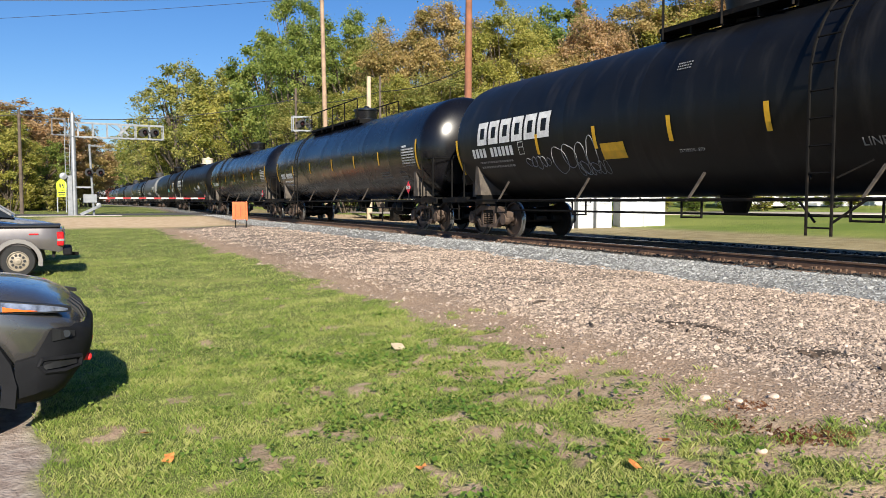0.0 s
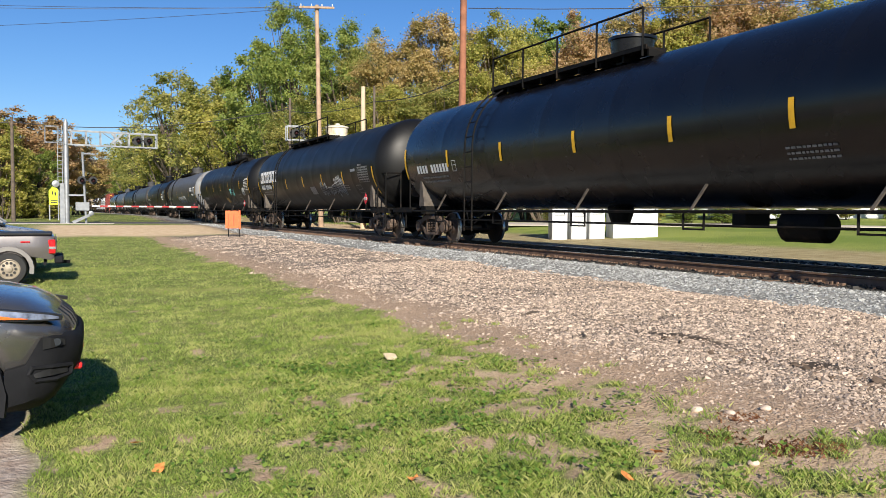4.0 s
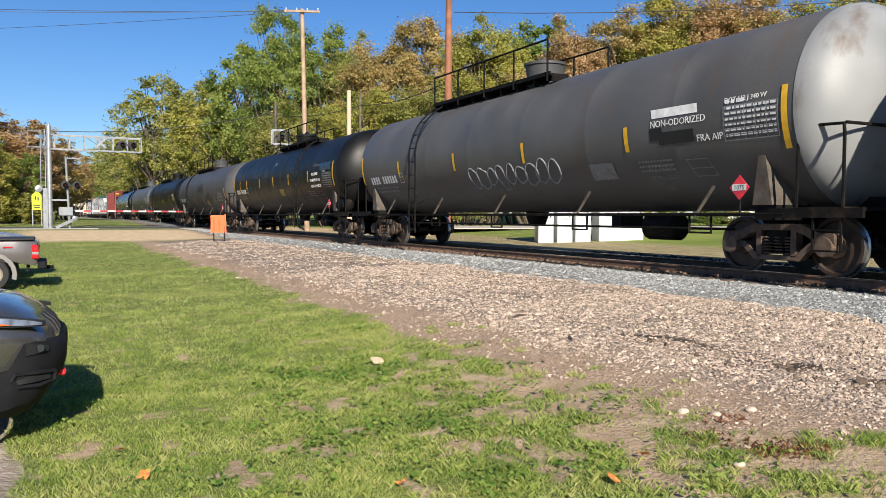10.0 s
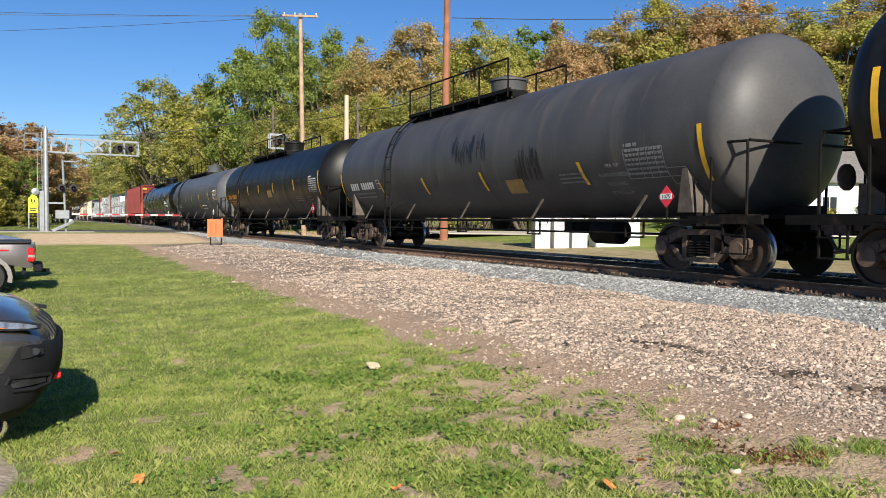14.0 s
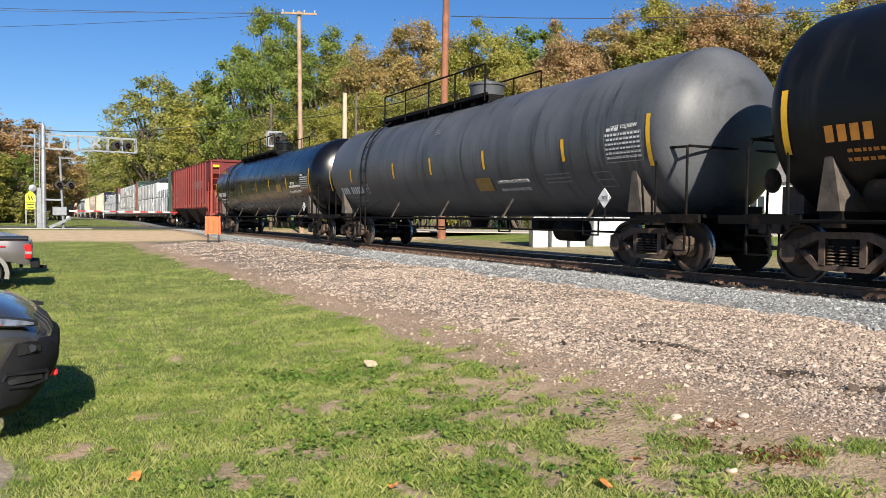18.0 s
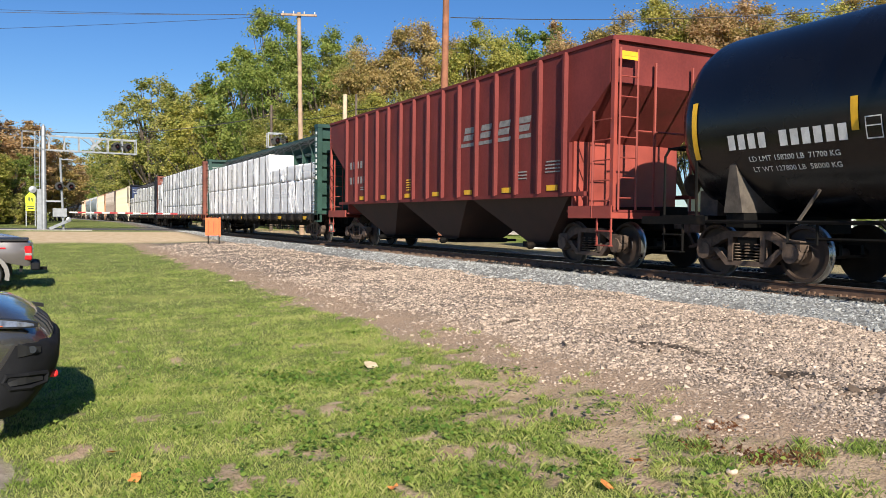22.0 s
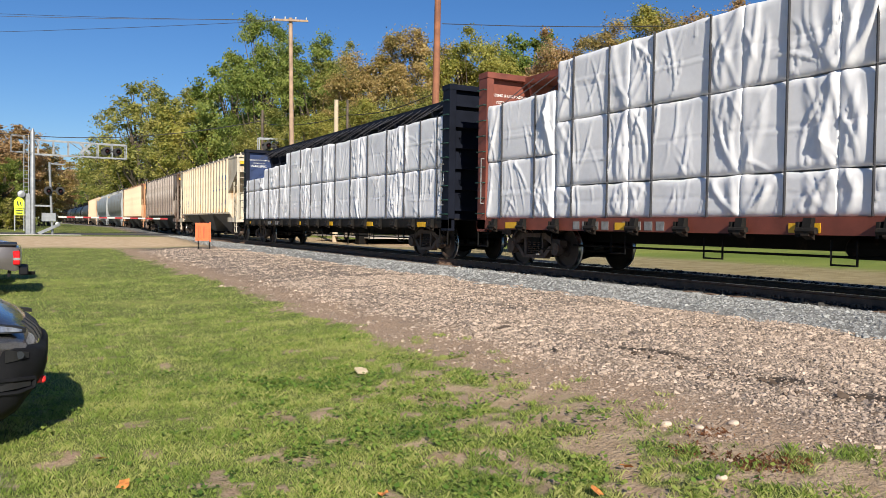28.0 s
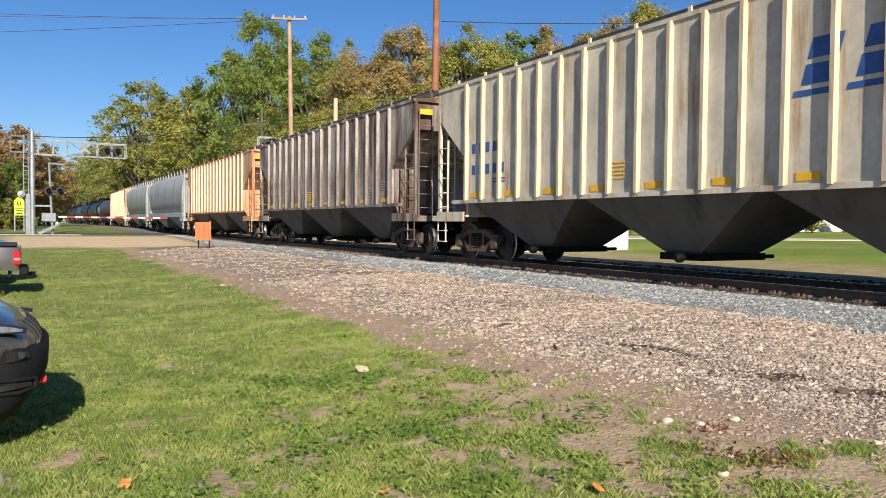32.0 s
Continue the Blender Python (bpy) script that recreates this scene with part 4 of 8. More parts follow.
def hopper_car(front, rear, fo, ro, paint, label, ribs=16, frame=None, slope_paint=None, curved=False, seed=2, walkway=True, tabs=M_YELLOW, h=4.62, logo=None, tail_end=None, bays=3, mark=None, rib_paint=None):
    rng = random.Random(seed)
    mid = (front + rear) / 2
    half = (rear - front) / 2
    car = thing("hopper_car", pose(TRACK_X, mid, RAIL_Z), label, "hopper car", "hopper cars of the train")
    MOVING.append((car, mid))
    frame = frame or paint
    W = 1.52
    top, bot = h, 1.55
    ya, yb = -half - fo + 0.75, half + ro - 0.75        # ends of the top
    sa, sb = -half + 0.15, half - 0.15                  # ends of the side at the sill
    # side and end sheets: the body narrows to the sloping ends
    bm = bmesh.new()
    if curved:
        prof = [(-1.0, bot), (-1.36, bot + 0.25), (-1.55, bot + 0.9), (-1.6, bot + 1.6), (-1.5, top - 0.55), (-1.1, top - 0.15), (-0.6, top), (0.6, top), (1.1, top - 0.15), (1.5, top - 0.55), (1.6, bot + 1.6), (1.55, bot + 0.9), (1.36, bot + 0.25), (1.0, bot)]
        prism(bm, prof, ya + 0.35, yb - 0.35)
    else:
        side = [(ya + 0.1, top - 0.12), (ya + 0.1, top - 0.95), (sa, 2.6), (sa, bot), (sb, bot), (sb, 2.6), (yb - 0.1, top - 0.95), (yb - 0.1, top - 0.12)]
        prism(bm, side, -W, W, "x")
        prism(bm, [(-W - 0.03, top - 0.14), (-W - 0.03, top - 0.06), (-0.9, top), (0.9, top), (W + 0.03, top - 0.06), (W + 0.03, top - 0.14)], ya, yb)
    part("body", bm, paint, car, smooth=curved)
    if not curved:
        n = ribs
        def rib():
            b2 = bmesh.new()
            prism(b2, [(-W - 0.095, -0.036), (-W - 0.095, 0.036), (-W, 0.05), (-W, -0.05)], bot - 0.02, top - 0.13, "z")
            return finish(b2, "rib")
        rp = rib_paint or paint
        me = once(("rib", W, bot, top, rp.name), rib)
        for i in range(n):
            y = sa + 0.12 + (sb - sa - 0.24) * i / (n - 1)
            part("rib", me, rp, car, m=pose(0, y, 0))
        b2 = bmesh.new()
        for sx in (-1, 1):
            box(b2, sx * W - 0.06, sx * W + 0.06, sa - 0.6, sb + 0.6, bot - 0.09, bot - 0.0)
        part("side_sill", b2, paint, car)
        for i in range(0, n - 1, 2):
            y = sa + 0.12 + (sb - sa - 0.24) * (i + 0.5) / (n - 1)
            b2 = bmesh.new()
            box(b2, -W - 0.014, -W, y - 0.2, y + 0.2, bot + 0.05, bot + 0.17)
            part("reflector", b2, tabs, car)
    else:
        b2 = bmesh.new()
        for sx in (-1, 1):
            box(b2, sx * 1.45 - 0.12, sx * 1.45 + 0.12, ya + 0.2, yb - 0.2, bot - 0.25, bot + 0.1)
        for y in (ya + 0.3, yb - 0.3):
            prism(b2, [(-1.5, bot), (-1.62, bot + 1.4), (-1.5, top - 0.5), (-0.6, top + 0.02), (0.6, top + 0.02), (1.5, top - 0.5), (1.62, bot + 1.4), (1.5, bot)], y - 0.07, y + 0.07)
        part("end_frame", b2, paint, car)
    # outlet bays, darker than the sides where a slope_paint is given
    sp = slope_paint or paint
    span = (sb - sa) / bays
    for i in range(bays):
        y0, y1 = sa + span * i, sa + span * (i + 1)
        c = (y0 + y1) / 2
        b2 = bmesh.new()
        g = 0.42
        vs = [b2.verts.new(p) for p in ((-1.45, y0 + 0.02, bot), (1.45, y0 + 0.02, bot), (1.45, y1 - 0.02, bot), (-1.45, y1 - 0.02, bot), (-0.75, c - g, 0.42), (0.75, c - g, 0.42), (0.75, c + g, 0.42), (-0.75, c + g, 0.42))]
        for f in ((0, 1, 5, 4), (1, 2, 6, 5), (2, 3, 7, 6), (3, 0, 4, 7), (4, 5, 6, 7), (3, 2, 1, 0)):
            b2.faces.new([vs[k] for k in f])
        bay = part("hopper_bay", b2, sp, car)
        b2 = bmesh.new()
        box(b2, -0.85, 0.85, c - 0.5, c + 0.5, 0.30, 0.43)
        rod(b2, (-1.25, c - 0.35, 0.36), (1.25, c - 0.35, 0.36), 0.04)
        lathe(b2, [(0.05, -1.3), (0.09, -1.25), (0.09, -1.15), (0.05, -1.1)], 8, "x", (0, c - 0.35, 0.36))
        part("outlet_gate", b2, M_UNDER, bay)
    for s, yy, over in ((-1, -half, fo), (1, half, ro)):
        bogie(car, yy)
        coupler(car, s * (half + over), s)
        b2 = bmesh.new()
        y0, y1 = sorted((yy - s * 0.8, s * (half + over - 0.55)))
        box(b2, -0.3, 0.3, y0, y1, 0.78, 1.25)
        part("centre_sill", b2, M_UNDER, car)
        # open end: posts, slope sheet, platform
        e = s * (half + over - 0.72)
        # tail_end gives the parts of both ends their own colour
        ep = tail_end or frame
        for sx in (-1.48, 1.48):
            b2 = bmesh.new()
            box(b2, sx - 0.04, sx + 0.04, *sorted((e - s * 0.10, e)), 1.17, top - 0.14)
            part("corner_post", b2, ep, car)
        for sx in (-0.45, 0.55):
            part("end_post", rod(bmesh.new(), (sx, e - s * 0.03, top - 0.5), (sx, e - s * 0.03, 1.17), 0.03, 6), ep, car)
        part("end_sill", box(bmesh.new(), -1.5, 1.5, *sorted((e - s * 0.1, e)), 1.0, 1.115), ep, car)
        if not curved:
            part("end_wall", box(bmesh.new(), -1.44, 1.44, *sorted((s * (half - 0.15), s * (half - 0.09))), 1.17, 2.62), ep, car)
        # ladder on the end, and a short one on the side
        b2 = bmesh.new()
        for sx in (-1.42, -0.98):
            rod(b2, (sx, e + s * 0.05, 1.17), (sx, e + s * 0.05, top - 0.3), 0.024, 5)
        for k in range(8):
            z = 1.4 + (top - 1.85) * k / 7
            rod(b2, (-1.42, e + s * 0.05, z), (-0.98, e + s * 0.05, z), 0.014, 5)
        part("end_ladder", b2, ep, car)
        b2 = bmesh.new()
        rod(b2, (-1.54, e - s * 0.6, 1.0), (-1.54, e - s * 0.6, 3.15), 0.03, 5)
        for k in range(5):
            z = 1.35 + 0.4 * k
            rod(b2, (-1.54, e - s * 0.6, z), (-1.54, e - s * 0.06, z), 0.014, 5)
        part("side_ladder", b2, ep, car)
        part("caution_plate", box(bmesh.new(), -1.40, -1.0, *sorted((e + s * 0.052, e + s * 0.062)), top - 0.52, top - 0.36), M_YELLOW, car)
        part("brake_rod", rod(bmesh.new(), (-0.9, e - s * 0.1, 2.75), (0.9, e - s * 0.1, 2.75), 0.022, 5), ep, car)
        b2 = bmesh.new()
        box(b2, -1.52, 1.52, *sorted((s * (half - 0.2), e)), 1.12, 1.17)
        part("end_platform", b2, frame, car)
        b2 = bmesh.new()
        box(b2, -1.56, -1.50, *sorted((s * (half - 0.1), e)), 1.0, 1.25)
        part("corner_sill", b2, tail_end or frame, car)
        for sx in (-1, 1):
            b2 = bmesh.new()
            for y in (e - s * 0.03, e - s * 0.46):
                rod(b2, (sx * 1.52, y, 1.0), (sx * 1.52, y, 0.45), 0.022, 5)
            for z in (0.46, 0.75):
                box(b2, sx * 1.52 - 0.05, sx * 1.52 + 0.05, *sorted((e - s * 0.03, e - s * 0.46)), z - 0.012, z + 0.012)
            part("sill_step", b2, tail_end or frame, car)
    if logo:
        lm, ly, lz, lh, count = logo
        for k in range(count):
            b2 = bmesh.new()
            y = ly - k * 0.86
            for (p, q, r_, t_) in ((0, 0.5, lh * 0.56, lh), (0, 0.5, 0, lh * 0.44)):
                vs = [b2.verts.new((-W - 0.006, y - c - 0.28 * d, lz + d)) for c, d in ((p, r_), (q, r_), (q, t_), (p, t_))]
                b2.faces.new(vs)
            vs = [b2.verts.new((-W - 0.006, y - c - 0.28 * d, lz + d)) for c, d in ((-0.1, -0.16), (0.62, -0.16), (0.62, -0.07), (-0.1, -0.07))]
            b2.faces.new(vs)
            part("brand_block", b2, lm, car)
    if mark:
        b2 = bmesh.new()
        for row, zz in enumerate((bot + 1.15, bot + 0.62)):
            for k in range(4 + row):
                yk = sb - 0.35 - 0.33 * k
                box(b2, -W - 0.008, -W + 0.004, yk - 0.17, yk, zz, zz + 0.24)
        part("reporting_mark", b2, mark, car)["kind"] = "stuff"
        for y0_, z0_, rows_ in ((sb - 1.9, bot + 0.35, 2), (sa + 0.3, bot + 0.4, 4), (sa + 7.6, bot + 0.22, 5), (sa + 1.6, bot + 0.3, 3)):
            b2 = bmesh.new()
            bars(b2, -W, y0_, y0_ + 0.55, z0_, z0_ + 0.075 * rows_, rows_, rng, 0.4)
            part("stencil", b2, mark if rows_ != 5 else M_YELLOW, car)["kind"] = "stuff"
    if walkway:
        b2 = bmesh.new()
        for x0, x1 in ((-0.95, -0.45), (0.45, 0.95)):
            y = ya
            while y < yb:
                box(b2, x0, x1, y, y + 0.035, top + 0.2, top + 0.225)
                y += 0.11
            box(b2, x0 - 0.01, x0 + 0.02, ya, yb, top + 0.19, top + 0.23)
            box(b2, x1 - 0.02, x1 + 0.01, ya, yb, top + 0.19, top + 0.23)
        part("roof_walkway", b2, M_GALV, car)
        b2 = bmesh.new()
        k = 12
        for i in range(k + 1):
            y = ya + 0.1 + (yb - ya - 0.2) * i / k
            box(b2, -1.0, -0.92, y - 0.04, y + 0.04, top - 0.12, top + 0.24)
        part("walkway_brackets", b2, frame, car)
        b2 = bmesh.new()
        y = ya + 1.2
        while y < yb - 1.2:
            box(b2, -0.35, 0.35, y, y + 1.0, top, top + 0.12)
            y += 1.4
        part("roof_hatches", b2, paint, car)
    return car


def tarp_stack(car, x, tiers, seed, depth=1.2):
    """Wrapped lumber bundles, each one gathered at its ends and creased over the boards inside."""
    rng = np.random.default_rng(seed)
    for y0, y1, za, zb in tiers:
        dy, dz = y1 - y0, zb - za
        n, m = max(30, int(dy / 0.036)), max(16, int(dz / 0.04))
        U, V = np.meshgrid(np.linspace(0, dy, n + 1), np.linspace(0, dz, m + 1))
        out = np.zeros_like(U)
        eu = np.minimum(np.minimum(U, dy - U), 0.14) / 0.14
        ev = np.minimum(np.minimum(V, dz - V), 0.10) / 0.10
        out -= 0.02 * (1 - eu) ** 2 + 0.03 * (1 - ev) ** 2
        # a slack belly, the board edges behind, and folds that run between the strap and the corners
        ph = rng.uniform(0, 6, 4)
        out += 0.012 * np.sin(U * 2.1 + ph[0]) * np.sin(V * 2.6 + ph[1])
        out -= 0.008 * np.exp(-((V - dz * 0.5) / 0.02) ** 2)
        for _ in range(int(4.6 * dy * max(dz, 0.7))):
            py, pz = rng.uniform(0.05, dy - 0.05), rng.uniform(0, dz)
            a = rng.normal(1.57, 0.5)
            L = rng.uniform(0.25, 0.8) * min(1.0, dz)
            ca, sa = math.cos(a), math.sin(a)
            s_ = (U - py) * ca + (V - pz) * sa
            d_ = -(U - py) * sa + (V - pz) * ca + 0.08 * (s_ / L) ** 2
            w = rng.uniform(0.012, 0.03)
            out += rng.uniform(0.008, 0.03) * np.maximum(0, 1 - np.abs(d_) / (w * 1.6)) * np.clip(1.15 - (s_ / L) ** 2, 0, 1)
        for side in (0.0, dy):
            # long folds fall from a top or bottom corner and bend inwards
            for _ in range(int(rng.integers(2, 6))):
                reach, start = rng.uniform(0.12, 0.6) * min(1.0, dy / 1.6), rng.uniform(0.0, 0.12)
                up = V / dz if rng.random() < 0.6 else 1 - V / dz
                line = start + reach * np.sin(np.clip(up * rng.uniform(0.7, 1.1), 0, 1) * math.pi * rng.uniform(0.45, 0.9))
                d_ = np.abs(U - side) - line
                w = rng.uniform(0.035, 0.085)
                out += rng.uniform(0.012, 0.032) * np.maximum(0, 1 - np.abs(d_) / (w * 1.5)) * (0.35 + 0.65 * np.sin(np.clip(V / dz, 0, 1) * math.pi))
            near = np.exp(-(np.abs(U - side) / 0.2) ** 2)
            taper = 0.35 + 0.65 * (V / dz if rng.random() < 0.5 else 1 - V / dz)
            out += near * taper * (0.03 + rng.uniform(0.003, 0.012) * np.abs(np.sin((U - side) * rng.uniform(9, 22) + 2.0 * np.sin(V * rng.uniform(1.5, 4) + ph[2]) + ph[3])))
        if dz > 1.0 and rng.random() < 0.7:
            out += 0.012 * np.exp(-((V - dz * rng.uniform(0.35, 0.65)) / 0.018) ** 2) * np.clip((U - dy * 0.2) * 4, 0, 1) * np.clip((dy * 0.8 - U) * 4, 0, 1)
        sag = 0.03 * np.abs(np.sin(U * math.pi / max(0.8, dy / 3)))
        Z = za + V - sag * (V / dz) * 0.7
        pts = np.stack([x - out, y0 + U, Z], 2).reshape(-1, 3).tolist()
        w = n + 1
        faces = [(j * w + i, j * w + i + 1, (j + 1) * w + i + 1, (j + 1) * w + i) for j in range(m) for i in range(n)]
        c0 = len(pts)
        pts += [(x + depth, y0, za), (x + depth, y1, za), (x + depth, y0, zb), (x + depth, y1, zb)]
        faces += [tuple(range(n, -1, -1)) + (c0, c0 + 1), tuple(m * w + i for i in range(n + 1)) + (c0 + 3, c0 + 2), (c0 + 1, c0, c0 + 2, c0 + 3)]
        faces += [tuple(j * w for j in range(m + 1)) + (c0 + 2, c0), tuple(j * w + n for j in range(m, -1, -1)) + (c0 + 1, c0 + 3)]
        me = bpy.data.meshes.new("lumber_pack")
        me.from_pydata(pts, [], faces)
        me.polygons.foreach_set("use_smooth", [len(p.vertices) == 4 for p in me.polygons])
        b = part("lumber_pack", me, M_TARP, car, "lumber bundle in creased silver-white wrap")
        k = max(1, round(dy / 1.25))
        for i in range(k):
            y = y0 + dy * (i + 0.5) / k
            bm = bmesh.new()
            box(bm, x - 0.045, x - 0.005, y - 0.009, y + 0.009, za, zb)
            part("strap", bm, M_STRAP, b)


def centre_beam(front, rear, fo, ro, paint, label, layout, seed=5, sign=None, deck=None, sign_paint=None, beyond=0.0):
    rng = random.Random(seed)
    mid = (front + rear) / 2
    half = (rear - front) / 2
    car = thing("centre_beam_flatcar", pose(TRACK_X, mid, RAIL_Z), label, "flat wagon", "lumber cars of the train")
    MOVING.append((car, mid))
    deck = deck or paint
    top = 4.7
    ya, yb = -half - fo + 0.75, half + ro - 0.75
    # deck with side sills
    for sx in (-1, 1):
        part("side_sill", prism(bmesh.new(), [(sx * 1.42, 0.87), (sx * 1.52, 0.87), (sx * 1.52, 1.10), (sx * 1.42, 1.10)], ya, yb), deck, car)
    part("deck", box(bmesh.new(), -1.5, 1.5, ya, yb, 1.10, 1.135), deck, car)
    part("centre_girder", box(bmesh.new(), -0.35, 0.35, ya + 0.3, yb - 0.3, 0.62, 1.10), M_UNDER, car)
    # winches and stake pockets along the sill
    def winch():
        b2 = bmesh.new()
        prism(b2, [(-1.66, 0.86), (-1.52, 0.80), (-1.52, 1.12), (-1.60, 1.12)], -0.07, 0.07)
        rod(b2, (-1.62, -0.16, 0.93), (-1.62, 0.16, 0.93), 0.05, 8)
        box(b2, -1.62, -1.52, 0.13, 0.18, 0.84, 1.06)
        return finish(b2, "winch")
    n = 18
    for i in range(n):
        part("winch", once("winch", winch), deck, car, m=pose(0, ya + 0.9 + (yb - ya - 1.8) * i / (n - 1), 0))
    # end bulkheads
    for s, yy, over in ((-1, -half, fo), (1, half, ro)):
        bogie(car, yy)
        coupler(car, s * (half + over), s)
        e = s * (half + over - 0.75)
        for sx in (-1.42, 1.42):
            b2 = bmesh.new()
            box(b2, sx - 0.10, sx + 0.10, *sorted((e, e - s * 0.40)), 0.8, top - 0.12)
            part("bulkhead_post", b2, paint, car, bevel=0.012)
        part("bulkhead", box(bmesh.new(), -1.32, 1.32, *sorted((e - s * 0.16, e - s * 0.22)), 1.135, top - 0.12), paint, car)
        part("bulkhead_cap", box(bmesh.new(), -1.53, 1.53, *sorted((e, e - s * 0.42)), top - 0.12, top + 0.02), paint, car)
        for k in range(6):
            z = 1.4 + k * 0.56
            part("crossbar", box(bmesh.new(), -1.32, 1.32, *sorted((e - s * 0.02, e - s * 0.16)), z - 0.05, z + 0.06), paint, car)
        def hold(s=s):
            b3 = bmesh.new()
            grab(b3, (-1.52, -s * 0.04, 0), (-1.52, -s * 0.36, 0), (-0.07, 0, 0))
            return finish(b3, "grab_iron")
        for k in range(9):
            part("grab_iron", once(("hold", s), hold), paint, car, m=pose(0, e, 1.25 + k * 0.38))
        b2 = pipe(bmesh.new(), [(-1.52, e - s * 0.3, 1.5), (-1.60, e - s * 0.3, 1.5), (-1.60, e - s * 0.3, 2.6), (-1.52, e - s * 0.3, 2.6)], 0.016, 5)
        part("hand_rail", b2, M_GREYL, car)
        if paint is M_GREEN:
            b2 = bmesh.new()
            for k in range(9):
                box(b2, -1.532, -1.52, *sorted((e - s * 0.11, e - s * 0.25)), top - 0.42 - 0.22 * k, top - 0.28 - 0.22 * k)
            part("post_lettering", b2, M_WHITE, car)["kind"] = "stuff"
        b2 = bmesh.new()
        y0, y1 = sorted((yy - s * 0.9, s * (half + over - 0.55)))
        box(b2, -0.3, 0.3, y0, y1, 0.72, 1.1)
        part("centre_sill", b2, M_UNDER, car)
        for sx in (-1.5, 1.5):
            b2 = pipe(bmesh.new(), [(sx, e - s * 0.05, 0.85), (sx, e - s * 0.05, 0.45), (sx, e - s * 0.5, 0.45), (sx, e - s * 0.5, 0.85)], 0.022, 5)
            part("sill_step", b2, M_UNDER, car)
    # centre partition: top chord, posts, lattice
    b2 = bmesh.new()
    prism(b2, [(-0.42, top - 0.02), (-0.30, top + 0.02), (0.30, top + 0.02), (0.42, top - 0.02), (0.42, top - 0.18), (-0.42, top - 0.18)], ya + 0.3, yb - 0.3)
    for z in (top - 0.75,):
        box(b2, -0.12, 0.12, ya + 0.3, yb - 0.3, z - 0.06, z + 0.06)
    part("top_chord", b2, paint, car)
    k = 15
    for i in range(k + 1):
        y = ya + 0.5 + (yb - ya - 1.0) * i / k
        b2 = bmesh.new()
        prism(b2, [(-0.40, top - 0.12), (0.40, top - 0.12), (0.22, top - 0.6), (0.14, 1.1), (-0.14, 1.1), (-0.22, top - 0.6)], y - 0.05, y + 0.05)
        part("post", b2, paint, car)
    b2 = bmesh.new()
    for i in range(k):
        y0 = ya + 0.5 + (yb - ya - 1.0) * i / k
        y1 = ya + 0.5 + (yb - ya - 1.0) * (i + 1) / k
        rod(b2, (0, y0, 1.15), (0, y1, top - 0.75), 0.04, 5)
    part("lattice", b2, paint, car)
    b2 = bmesh.new()
    for i in range(34):
        y = ya + 0.8 + (yb - ya - 1.6) * i / 33
        rod(b2, (-0.42, y, top - 0.1), (-1.38, y, top - 0.62 - rng.uniform(0, 0.25)), 0.012, 4)
    part("tie_down_cable", b2, M_STRAP, car)["kind"] = "stuff"
    for i in range(6):
        y = ya + 1.6 + (yb - ya - 3.2) * i / 5
        b2 = bmesh.new()
        box(b2, -1.535, -1.52, y - 0.26, y + 0.26, 0.9, 1.04)
        part("reflector", b2, M_YELLOW, car)
    b2 = bmesh.new()
    rod(b2, (-0.8, ya + 3, 0.55), (-0.8, yb - 3, 0.55), 0.022, 5)
    for i in range(8):
        y = ya + 3 + (yb - ya - 6) * i / 7
        pipe(b2, [(-1.4, y, 0.8), (-1.4, y, 0.45), (-1.4, y + 0.4, 0.45), (-1.4, y + 0.4, 0.8)], 0.018, 4)
    lathe(b2, [(0.12, -0.4), (0.17, -0.34), (0.17, 0.34), (0.12, 0.4)], 12, "y", (-0.5, 1.5, 0.68))
    part("brake_gear", b2, M_UNDER, car)
    tarp_stack(car, -1.47, [(ya + a * (yb - ya), ya + b * (yb - ya), za, zb) for a, b, za, zb in layout], seed)
    if beyond:
        # the load on the far side of the partition
        tarp_stack(car, 0.48, [(ya + u * (yb - ya), ya + (u + 0.16) * (yb - ya), 2.4, beyond) for u in (0.02, 0.18, 0.34, 0.5, 0.66, 0.82)], seed + 90, 0.95)
    if sign:
        # instructions painted on the inner face of the trailing bulkhead, twice side by side
        # A lighter sign_paint puts the sunlight on this face into its colour.
        b2 = box(bmesh.new(), -1.32, 1.32, yb - 0.236, yb - 0.222, 2.2, top - 0.13)
        sg = part("sign_panel", b2, sign_paint or paint, car)
        for x, k in ((-0.82, 1.0), (0.75, 0.9)):
            z = top - 0.5
            for txt, size in sign:
                words(txt, size * k, sg, M_WHITE, pose(x, yb - 0.24, z, 90, 0, 0), "sign_lettering")
                z -= size * 1.75
    b2 = bmesh.new()
    for k in range(9):
        if k != 4:
            y = yb - 3.9 - 0.3 * k
            box(b2, -1.528, -1.52, y - 0.2, y, 0.9, 1.06)
    part("sill_mark", b2, M_GREYL, car)["kind"] = "stuff"
    return car


M_SADDLE = mat("dusty_saddle_casting", (0.085, 0.07, 0.056), 0.75, var=0.35, scale=5, stains=((0.04, 0.03, 0.025), 0.4, (3, 3, 3)))
M_DECK = mat("grimy_dark_deck_steel", (0.014, 0.013, 0.012), 0.75, spec=0.15, var=0.4, scale=4, stains=((0.05, 0.032, 0.022), 0.3, (2, 3, 3)))
M_SLOPE = mat("dark_grey_slope_sheet", (0.10, 0.095, 0.085), 0.75, var=0.25, scale=1.5, stains=((0.05, 0.045, 0.04), 0.4, (1, 2, 0.6)))
M_SPRING = mat("rust_dusted_spring_steel", (0.17, 0.12, 0.09), 0.7, 0.2, var=0.4, scale=9)
MOVING = []


